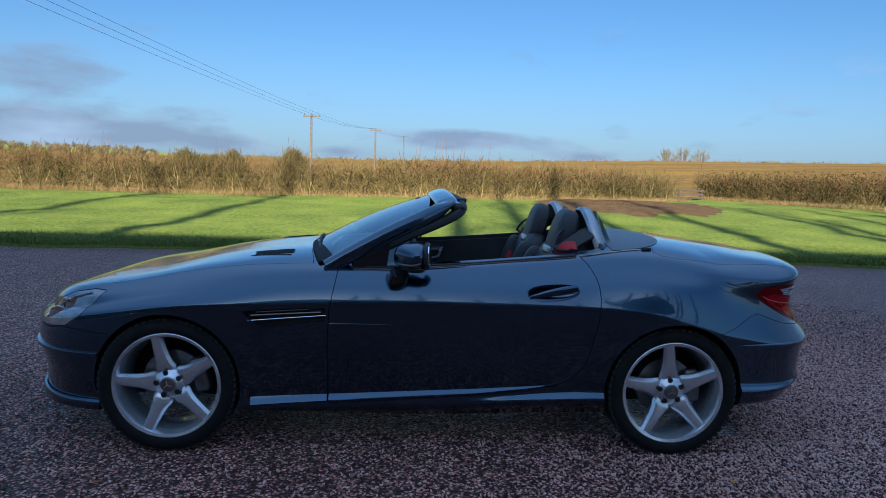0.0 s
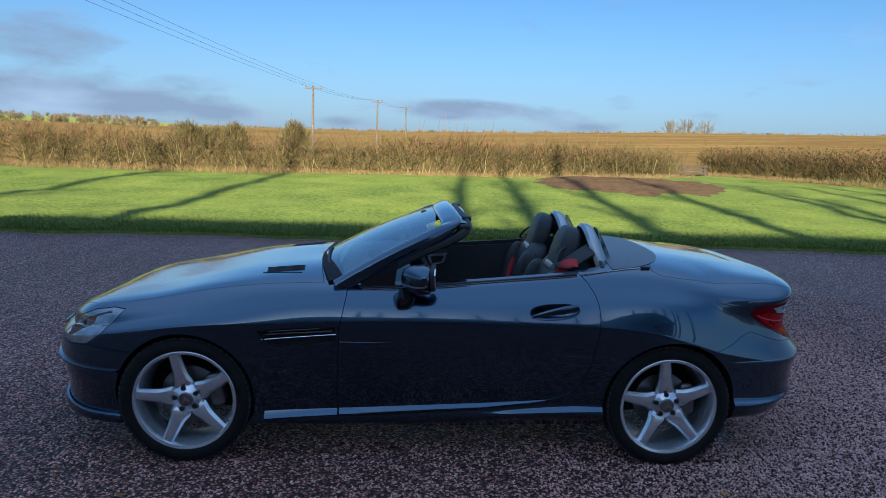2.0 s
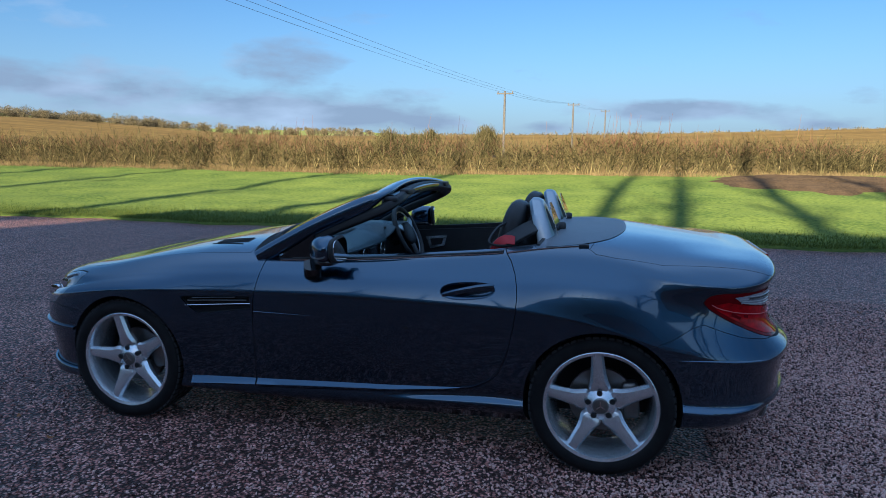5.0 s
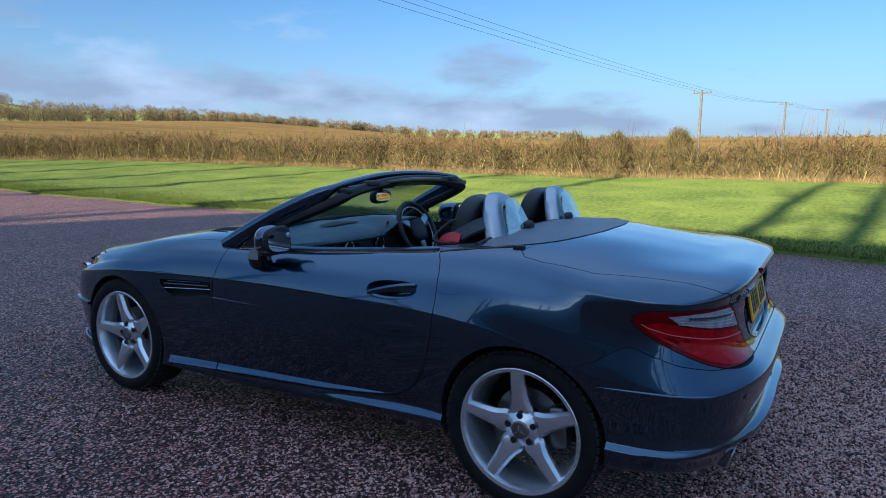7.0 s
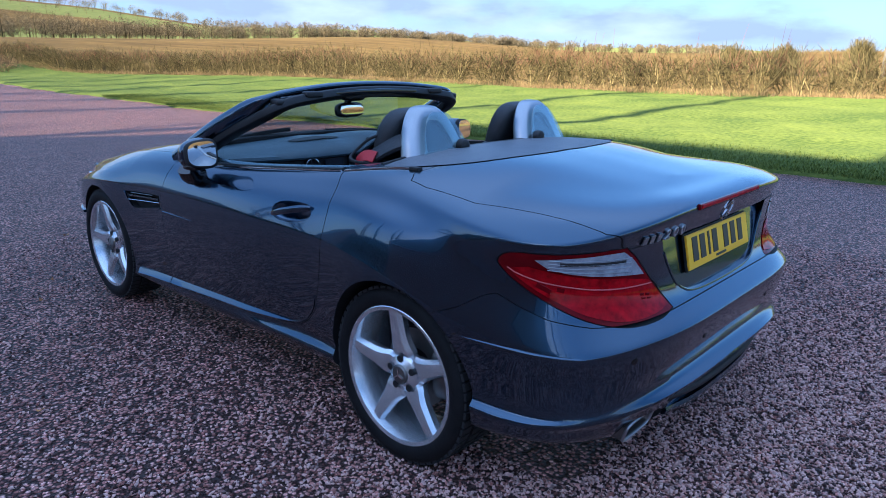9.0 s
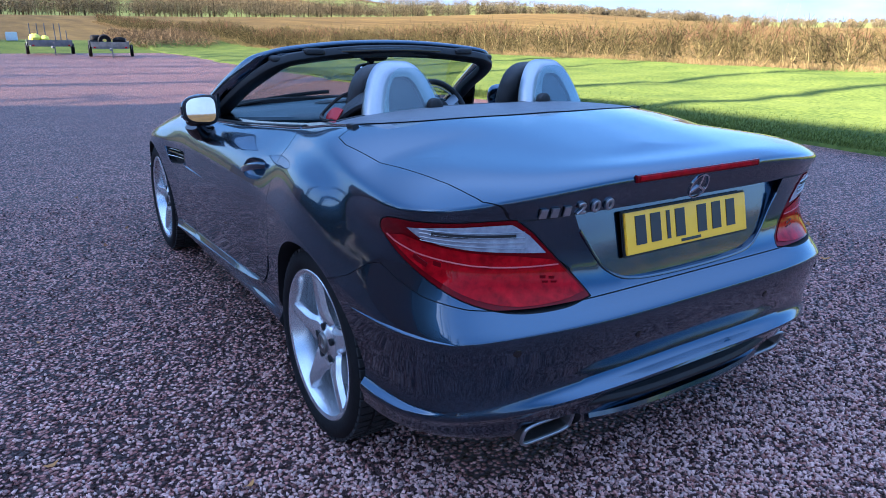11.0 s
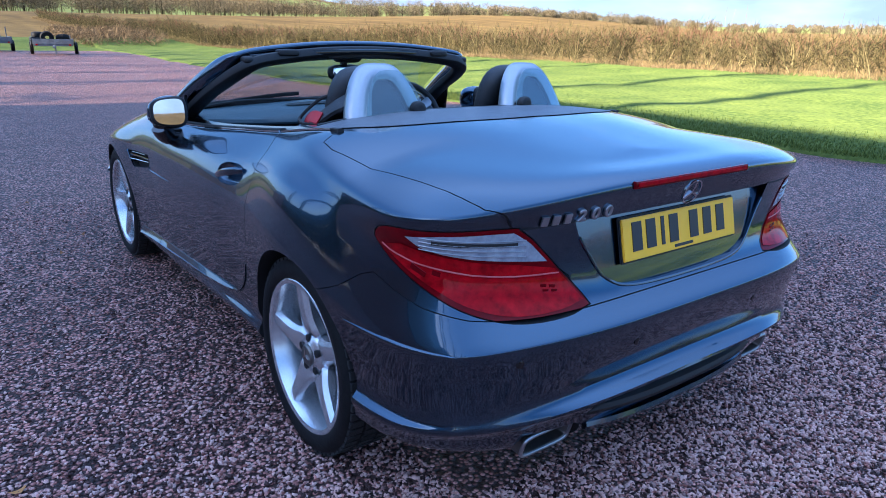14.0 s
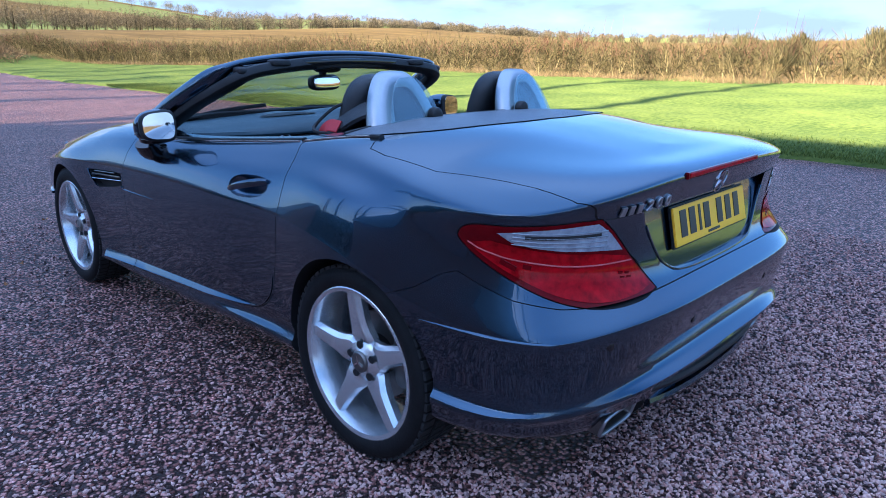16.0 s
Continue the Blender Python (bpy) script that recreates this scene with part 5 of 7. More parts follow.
for nm, z, off, hh in (("bumper_crease", .462, .004, .016), ("front_lip", .215, .010, .050)):
    pts = []
    for k in range(41):
        a = radians(-78 + 156 * k / 40)
        d = Vector((-math.cos(a), math.sin(a), 0))
        pts.append(on_skin(Vector((-1.35, 0, z)) + Vector((-math.cos(a) * 1.6, math.sin(a) * 1.6, 0)), -d, off))
    part(nm, sweep(pts, .022, hh, n=10, power=3), PAINT, front_bumper)

grille = bmesh.new()
cells = [[grille.verts.new(on_skin((-3, -.40 + .80 * i / 20, .505 + (.145 - .05 * abs(i / 10 - 1) ** 3) * j / 6), (1, 0, 0), .003)) for j in range(7)] for i in range(21)]
for a_, b_ in zip(cells, cells[1:]):
    for j in range(6):
        grille.faces.new((a_[j], a_[j + 1], b_[j + 1], b_[j]))
part("grille", grille, GLOSS, front_bumper, "gloss black grille in the nose")
part("grille_bar", sweep([on_skin((-3, y, .575), (1, 0, 0), .008) for y in np.linspace(-.38, .38, 17)], .012, .022, n=8), CHROME, front_bumper, "chrome bar across the grille")

# ---- grey cover panel behind the seats
bm = bmesh.new()
rowsv = []
for i in range(49):
    y = -.655 * math.cos(math.pi * i / 48)
    back = .945 + .355 * max(0.0, 1 - abs(y / .657) ** 2.6) ** .385
    rowsv.append([bm.verts.new(on_skin((.935 + (back - .935) * j / 24, y, 2), (0, 0, -1), .0025)) for j in range(25)])
for a_, b_ in zip(rowsv, rowsv[1:]):
    for j in range(24):
        bm.faces.new((a_[j], a_[j + 1], b_[j + 1], b_[j]))
part("tonneau_panel", bm, FABRIC, car, "dark grey textured cover panel behind the roll hoops", 60)
part("cockpit_edge", sweep([on_skin((.925 - .03 * abs(y / .62) ** 4, y, 2), (0, 0, -1), .001) for y in np.linspace(-.62, .62, 25)], .018, .006, n=10), PLASTIC, car)

# ---- rear: high brake lamp, emblem, lettering, plate, sensors, exhausts, diffuser
pts = [on_skin((3, y, .941), (-1, 0, 0), .001) for y in np.linspace(-.268, .250, 21)]
part("high_brake_lamp", sweep(pts, .012, .020, n=12, power=5), DEEPRED, boot_lid, "slim red brake lamp across the boot edge")
pts = [on_skin((3, y, .942), (-1, 0, 0), .0045) for y in np.linspace(-.258, .240, 21)]
part("brake_lens", sweep(pts, .010, .012, n=12, power=5), REDLENS, boot_lid)


def lid_frame(y, z, off=.0035):
    """A frame on the back of the lid: x to the right, y up the slope, z outwards."""
    a, b, c = (on_skin((3, y + dy, z + dz), (-1, 0, 0)) for dy, dz in ((0, -.008), (0, .008), (.012, 0)))
    up = (b - a).normalized()
    side = (c - (a + b) / 2).normalized()
    out = side.cross(up).normalized()
    side = up.cross(out)
    return Matrix.Translation((a + b) / 2 + out * off) @ Matrix((side, up, out)).transposed().to_4x4()


lie = Matrix.Rotation(radians(90), 4, "X")
em = lid_frame(.004, .893, .002)
part("emblem_ring", turned([(.034, -.003), (.0385, -.003), (.0385, .002), (.034, .002)], 40, em @ lie, closed=True), CHROME, boot_lid, "round chrome emblem")
for k in range(3):
    part("emblem_bar", box_bm((.007, .006, .036), m=em @ lie @ Matrix.Rotation(2 * math.pi * k / 3 + math.pi, 4, "Y") @ Matrix.Translation((0, 0, .018))), CHROME, boot_lid, smooth=None)


def lettering(text, size, m, mat, parent, name, thick=.003, spacing=1.0):
    cu = bpy.data.curves.new(name, "FONT")
    cu.body, cu.size, cu.extrude, cu.space_character, cu.bevel_depth = text, size, thick, spacing, .0022
    cu.align_x, cu.align_y = "CENTER", "CENTER"
    o = new("t", cu)
    dg = bpy.context.evaluated_depsgraph_get()
    me = bpy.data.meshes.new_from_object(o.evaluated_get(dg))
    bpy.data.objects.remove(o)
    bpy.data.curves.remove(cu)
    me.materials.clear()
    me.materials.append(mat)
    o = new(name, me)
    o.parent = parent
    o.matrix_basis = m @ Matrix.Diagonal((1.25, 1.0, 1.0, 1.0))
    return o


for s in (-1, 1):
    part("lid_crease", sweep([on_skin((3, s * y, .862 + .004 * (.61 - y) / .16), (-1, 0, 0), .0004) for y in np.linspace(.448, .606, 12)], .0030, .0030, n=6), PAINT_IN, boot_lid, "fine fold line across the lid")
# model badge: three plain bars, then the number
for y in (-.546, -.513, -.477):
    part("badge_bar", box_bm((.023, .026, .005), m=lid_frame(y, .879), bevel=.001), SILVER, boot_lid, "chrome badge block")
for ch, y in (("2", -.433), ("0", -.388), ("0", -.343)):
    lettering(ch, .042, lid_frame(y, .881), SILVER, boot_lid, "badge_number", .002)
# rolled lip along the foot of the plate recess
pts = [on_skin((3, y, z), (-1, 0, 0), -.001) for y, z in RECESS[1:-1]]
part("recess_lip", sweep(smooth_path(pts, 4), .010, .010, n=10, power=2), PAINT, boot_lid)

plate_m = Matrix.Translation((1.935, 0, .785)) @ Matrix.Rotation(radians(-13), 4, "Y")
plate = part("number_plate", box_bm((.008, .525, .114), m=plate_m, bevel=.002), YELLOW, boot_lid, "yellow number plate with plain dark bars")
part("plate_surround", box_bm((.008, .540, .126), m=plate_m @ Matrix.Translation((-.006, 0, 0)), bevel=.003), PLASTIC, plate)
for y in (-.205, -.145, -.093, -.043, .052, .118, .185):
    part("plate_bar", box_bm((.003, .040 if y != -.093 else .014, .079), m=plate_m @ Matrix.Translation((.0045, y, .006))), INK, plate, smooth=None)
part("plate_line", box_bm((.002, .085, .008), m=plate_m @ Matrix.Translation((.0045, 0, -.046))), INK, plate, smooth=None)
for y, z in ((-.657, .556), (-.281, .541), (.281, .541), (.657, .556)):
    way = Vector((-1, 0, 0)) if abs(y) < .5 else Vector((-.85, -math.copysign(.5, y), 0))
    q = on_skin(Vector((1.99 if abs(y) > .5 else 2.04, y, z)) - way * .5, way, .001)
    part("parking_sensor", turned([(0, .001), (.0095, .001), (.011, 0), (.011, -.004), (0, -.004)], 20, Matrix.Translation(q) @ way.to_track_quat("-Y", "Z").to_matrix().to_4x4()), GLOSS, rear_bumper)
def rounded_loop(cy, cz, hy, hz, x, lean, n=40):
    out = []
    for j in range(n):
        a = 2 * math.pi * j / n
        c, d = math.cos(a), math.sin(a)
        dy, dz = hy * math.copysign(abs(c) ** .42, c), hz * math.copysign(abs(d) ** .42, d)
        out.append(Vector((x + dz * lean, cy + dy, cz + dz)))
    return out


for s in (-1, 1):
    tip = part("exhaust_tip", loft([rounded_loop(s * .497, .277, .089 - e, .036 - e, x, .3) for x, e in ((1.79, .004), (1.935, 0.0), (1.940, .004), (1.935, .008), (1.89, .012), (1.82, .014))], caps=False), STEEL, car, "rectangular exhaust tip with a bright rim", 40)
    lip = rounded_loop(s * .497, .277, .087, .034, 1.938, .3)
    rings = []
    for j, q in enumerate(lip):
        t = (lip[(j + 1) % 40] - lip[j - 1]).normalized()
        u = Vector((1, 0, 0)) - t * t.x
        u.normalize()
        v = t.cross(u)
        rings.append([q + (u * math.cos(2 * math.pi * k / 8) + v * math.sin(2 * math.pi * k / 8)) * .0055 for k in range(8)])
    part("tip_rim", loft(rings + rings[:1], caps=False), SILVER, tip, "bright chrome rim", 60)
    part("exhaust_inside", prism([(q.y, q.z) for q in rounded_loop(s * .497, .277, .078, .026, 0, 0)], (0, 0, 0), (0, 1, 0), (0, 0, 1), 1.826, 1.838), PAINT_IN, tip)
# soft crease on each corner of the bumper
for s in (-1, 1):
    pts = []
    for k in range(19):
        x = 1.47 + .47 * k / 18
        pts.append(on_skin((x + .15, s * 1.4, .563 + .010 * k / 18), (-.15, -s * .6, 0), -.0050))
    part("corner_crease", sweep(pts, .020, .017, n=16, power=2.0, taper=lambda f: .25 + .75 * math.sin(math.pi * f) ** .6), PAINT, rear_bumper)
# diffuser ledges under the bumper
for z, x, w_ in ((.345, 1.975, .42), (.290, 1.962, .37)):
    pts = [Vector((x - .16 * (abs(y) / .62) ** 3, y, z)) for y in np.linspace(-w_, w_, 21)]
    part("diffuser_ledge", sweep(pts, .10, .040, n=12, power=3), PLASTIC if z > .3 else PAINT, rear_bumper, "dark diffuser ledge")

# ---- roll hoops
def arch_outline(half, tall, n=26, power=3.5):
    pts = []
    for k in range(n + 1):
        a = math.pi * k / n
        c, d = math.cos(a), math.sin(a)
        pts.append((half * math.copysign(abs(c) ** (2 / power), c) * (1.0 if d < .02 else 1.0), tall * max(0.0, d) ** (2 / power)))
    return pts


for s in (-1, 1):
    cy = s * .36

    def arc(half, tall, x_low, x_top, z0, taper=.36):
        out = []
        for y, z in arch_outline(half, tall):
            k = z / tall
            out.append(Vector((x_low + (x_top - x_low) * k, cy + y * (1 - taper * k ** 1.1), z0 + z)))
        return out
    hoop = tagged(new("roll_hoop"), "satin silver roll-over hoop with a smoked insert")
    hoop.parent = car
    rings = [arc(.160, .218, .890, .822, .962), arc(.172, .234, .905, .835, .962), arc(.172, .234, .940, .862, .962), arc(.160, .226, .962, .882, .962), arc(.140, .212, .972, .892, .962), arc(.098, .172, .976, .902, .975), arc(.088, .158, .974, .902, .984), arc(.082, .151, .962, .888, .988), arc(.082, .151, .915, .850, .988)]
    part("hoop_shell", loft(rings, closed=False), SILVER, hoop, "", 40)
    ins = bmesh.new()
    ins.faces.new([ins.verts.new(p) for p in arc(.0825, .152, .958, .886, .986)])
    part("insert", ins, SMOKED, hoop, "smoked mesh insert")
    back = bmesh.new()
    back.faces.new([back.verts.new(p) for p in arc(.145, .205, .888, .822, .966)])
    part("hoop_front", back, PLASTIC, hoop)
    sail = []
    for x0, x1 in ((.992, .918), (.996, .922)):
        sail.append([p + Vector((0, -s * .012, 0)) for p in arc(.140, .200, x0, x1, .975, .42)])
    deflector = part("wind_deflector", loft(sail), GLASS, hoop, "clear acrylic wind deflector", 40)
    deflector.visible_shadow = False
    part("knob", turned([(0, -.012), (.012, -.014), (.020, -.013), (.026, -.009), (.029, 0), (.027, .02), (0, .02)], 28, Matrix.Translation((.984, cy - s * .098, 1.040)) @ Matrix.Rotation(radians(90), 4, "Z")), PLASTIC, hoop, "round black knob")

# ---- seats
def seat(cy, label):
    st = tagged(new("seat"), label)
    st.parent = car
    lean = Matrix.Rotation(radians(16), 4, "Y")
    part("cushion", lump((.52, .50, .17), (.36, cy, .52), 4), LEATHER, st)
    part("backrest", lump((.15, .50, .56), (.665, cy, .74), 3.6, m=lean, shape=lambda q: (q.x - .25 * abs(q.y) ** 2.5, q.y * (1 - .16 * (q.z > 0) * q.z), q.z)), LEATHER, st)
    part("headrest", lump((.118, .280, .30), (.742, cy, 1.035), 3.2, m=lean, shape=lambda q: (q.x - .1 * abs(q.y) ** 2, q.y * (1 - .10 * max(q.z, 0)), q.z)), LEATHER, st)
    part("slot", lump((.03, .16, .045), (.665, cy, .958), 4, m=lean), SILVER, st, "silver trim bar below the headrest")
    for s in (-1, 1):
        part("bolster", lump((.14, .09, .44), (.60, cy + s * .215, .74), 3, m=lean), LEATHER, st)
    return st


for cy in (-.36, .36):
    seat(cy, "black leather seat with an integrated headrest")
for s in (-1, 1):
    pts = smooth_path([(.775, s * .552, 1.000), (.735, s * .562, 1.004), (.705, s * .565, .988), (.685, s * .562, .955), (.64, s * .545, .88), (.59, s * .52, .76), (.57, s * .51, .62)], 6)
    part("seat_belt", sweep(pts, .050, .005, up=(.25, s * .75, .6), n=8, power=6), REDBELT, car, "red seat belt")
    loop_ = smooth_path([(.79, s * .520, .975), (.735, s * .575, .975), (.665, s * .580, .980), (.655, s * .560, 1.005), (.69, s * .510, 1.058), (.735, s * .480, 1.076), (.752, s * .482, 1.050), (.765, s * .505, .990), (.79, s * .520, .975)], 5)
    part("belt_guide", sweep(loop_, .014, .012, n=8, power=3, caps=False), PLASTIC, car, "dark looped guide of the seat belt")
    pts = smooth_path([(.89, s * .465, 1.075), (.82, s * .500, 1.045), (.74, s * .525, .995), (.68, s * .545, .945)], 5)
    part("belt_strap", sweep(pts, .085, .030, up=(.3, s * .5, .8), n=10, power=3), LEATHER, car, "padded black strap from hoop to seat")

# ---- dashboard, wheel, doors inside
rings, low = [], []
for y in np.linspace(-.665, .665, 33):
    k = abs(y) / .665
    hump = .055 * math.exp(-((y - .35) / .16) ** 4)
    edge = .872 + .022 * k ** 2 + hump * 1.1
    rings.append([Vector(q) for q in ((-.62, y, .70), (-.62, y, .925 - .03 * k), (-.50, y, .944 - .03 * k + hump * .2), (-.36, y, .947 - .03 * k + hump * .5), (-.24, y, .934 - .025 * k + hump * .8),
                                      (-.165, y, .910 - .012 * k + hump), (-.128, y, edge + .014), (-.118, y, edge), (-.124, y, edge - .010), (-.17, y, edge - .014), (-.30, y, .80), (-.62, y, .60))])
    low.append([Vector(q) for q in ((-.22, y, edge - .02), (-.155, y, edge - .016), (-.140, y, .80), (-.148, y, .74), (-.24, y, .56), (-.30, y, .56))])
part("dashboard", loft(rings), DASH, car, "dark teal leather dashboard pad with a hump over the dials", 40)
part("fascia", loft(low), PLASTIC, car, "black fascia below the dashboard pad", 40)
grid_ = bmesh.new()
cells = [[(-.33 + .045 * r_ * math.cos(a), -.03 + .17 * r_ * math.sin(a)) for a in np.linspace(0, 2 * math.pi, 33)[:-1]] for r_ in (.5, 1.0)]
loops = [[grid_.verts.new((x, y, .9475 - .0451 * abs(y) - .052 * max(0.0, x + .36) + (.003 if i == 0 else .0015))) for x, y in c] for i, c in enumerate(cells)]
grid_.faces.new(loops[0])
for k in range(32):
    grid_.faces.new((loops[0][k], loops[1][k], loops[1][(k + 1) % 32], loops[0][(k + 1) % 32]))
bmesh.ops.recalc_face_normals(grid_, faces=grid_.faces)
part("speaker_grille", grid_, PLASTIC, car, "dark oval speaker grille in the dashboard top")
for y in (-.585, -.19, .10, .60):
    m = Matrix.Translation((-.140, y, .822 if abs(y) < .3 else .835)) @ Matrix.Rotation(radians(-90), 4, "Z")
    ring_ = [(.043 + .0035 * math.cos(2 * math.pi * k / 8), .012 + .0035 * math.sin(2 * math.pi * k / 8)) for k in range(8)]
    vent = part("air_vent", turned(ring_, 32, m, closed=True), CHROME, car, "round chrome-ringed air vent")
    part("vent_core", turned([(0, .002), (.030, .004), (.0435, .010), (.0435, -.01), (0, -.01)], 24, m), PAINT_IN, vent)
    for k in range(4):
        part("vent_vane", box_bm((.0035, .004, .036), m=m @ Matrix.Rotation(2 * math.pi * k / 4 + .2, 4, "Y") @ Matrix.Translation((0, .010, .026))), CHROME, vent, smooth=None)
    part("vent_hub", turned([(0, .013), (.006, .012), (.008, .006), (0, .006)], 12, m), CHROME, vent)
part("screen", box_bm((.012, .125, .062), (-.136, -.045, .822), .004), SMOKED, car, "dark display screen in the fascia")
part("screen_knob", turned([(0, .014), (.014, .012), (.017, 0), (0, 0)], 16, Matrix.Translation((-.130, -.045, .795)) @ Matrix.Rotation(radians(-90), 4, "Z")), SILVER, car)
part("binnacle", sweep(smooth_path([(-.15, .18, .86), (-.135, .195, .915), (-.125, .25, .950), (-.120, .35, .958), (-.125, .45, .950), (-.135, .505, .915), (-.15, .52, .86)], 5), .10, .014, n=10), DASH, car, "curved instrument hood")
part("dial_panel", box_bm((.01, .30, .09), (-.150, .35, .900), .004), PAINT_IN, car)
for y in (.285, .415):
    part("dial", turned([(.040, 0), (.048, 0), (.048, .014), (.040, .014)], 28, Matrix.Translation((-.142, y, .900)) @ Matrix.Rotation(radians(-90), 4, "Z"), closed=True), CHROME, car, "chrome-ringed dial")
sw = Matrix.Translation((-.055, .405, .882)) @ Matrix.Rotation(radians(-26), 4, "Y") @ Matrix.Rotation(radians(-90), 4, "Z")
steer = tagged(new("steering_wheel"), "black leather steering wheel with satin spokes")
steer.parent = car
ringp = [(.18 + .016 * math.cos(2 * math.pi * k / 12), .016 * math.sin(2 * math.pi * k / 12)) for k in range(12)]
part("wheel_rim", turned(ringp, 48, sw, closed=True), LEATHER, steer)
ring2 = [(.155 + .004 * math.cos(2 * math.pi * k / 8), -.004 + .004 * math.sin(2 * math.pi * k / 8)) for k in range(8)]
part("rim_insert", turned(ring2, 48, sw, closed=True), SILVER, steer, "thin satin ring inside the rim")
part("boss", lump((.16, .05, .15), power=3, m=sw), PLASTIC, steer)
for a in (90, 210, -30):
    part("wheel_spoke", box_bm((.045, .016, .12), m=sw @ Matrix.Rotation(radians(a + 90), 4, "Y") @ Matrix.Translation((0, 0, .11)), bevel=.004), SILVER, steer)
part("column", turned([(0, -.02), (.04, -.02), (.05, -.22), (0, -.22)], 16, sw), PLASTIC, steer)
part("console", lump((.95, .22, .22), (.25, 0, .56), 5), PLASTIC, car, "centre console")
for s in (-1, 1):
    pts = [(-.40, .862), (.0, .882), (.66, .934), (.70, .80), (.66, .50), (-.36, .50)]
    def inward(bm, s=s):
        for v in bm.verts:
            v.co.y += s * (.012 - .0545 * (v.co.x + .1))
        return bm
    part("door_card", inward(prism(pts, (0, 0, 0), (1, 0, 0), (0, 0, 1), *((.645, .671) if s == -1 else (-.671, -.645)))), LEATHER, car, "black inner door panel")
    o = [(.0, .835), (.15, .852), (.13, .780), (.03, .755)]
    part("door_pull", inward(prism(o, (0, 0, 0), (1, 0, 0), (0, 0, 1), *((.632, .645) if s == -1 else (-.645, -.632)))), ALLOY, car, "satin silver inner door pull")
    part("pull_slot", inward(prism([(.03, .822), (.125, .832), (.112, .790), (.045, .776)], (0, 0, 0), (1, 0, 0), (0, 0, 1), *((.628, .632) if s == -1 else (-.632, -.628)))), PAINT_IN, car)
aim = Matrix.Rotation(radians(6), 4, "Z") @ Matrix.Rotation(radians(-3.5), 4, "Y")
im = part("interior_mirror", lump((.045, .200, .078), (-.062, .010, 1.112), 3.2, m=aim), PLASTIC, car, "black rear-view mirror")
part("mirror_pane", lump((.006, .172, .058), (-.039, .013, 1.1135), 4, m=aim), MIRROR, im)
part("mirror_foot", lump((.09, .14, .05), (-.02, 0, 1.185), 3), PLASTIC, im)
part("mirror_arm", sweep(smooth_path([(-.03, 0, 1.19), (-.055, 0, 1.16), (-.065, 0, 1.13)], 4), .03, .03, n=8), PLASTIC, im)


# ---------------------------------------------------------------- hedge, poles and the distance
HEDGE = smooth_path([(-132, 14.5, 0), (-95, 14.0, 0), (-60, 14.5, 0), (-44, 16.5, 0), (-32, 19.5, 0), (-20, 20.3, 0), (-9, 20.8, 0), (0, 21.8, 0), (8, 25.0, 0), (13.6, 30.0, 0)], 10)
HEDGE_RIGHT = smooth_path([(17.8, 35.5, 0), (19.2, 31.0, 0), (21.5, 25.0, 0), (25.0, 18.0, 0), (30.0, 12.0, 0)], 10)


def along(path, gap):
    """Places every so often along a path, with the way it runs."""
    out, left = [], 0.0
    for a, b in zip(path, path[1:]):
        d = (b - a).length
        while left < d:
            out.append((a.lerp(b, left / d), (b - a).normalized()))
            left += gap
        left -= d
    return out


def stand_z(x, y):
    """The height of the lawn or of the field past it, whichever shows."""
    return max(float(lawn_z(np.float64(x), np.float64(min(y, 24)))), float(ground_z(x, y)))


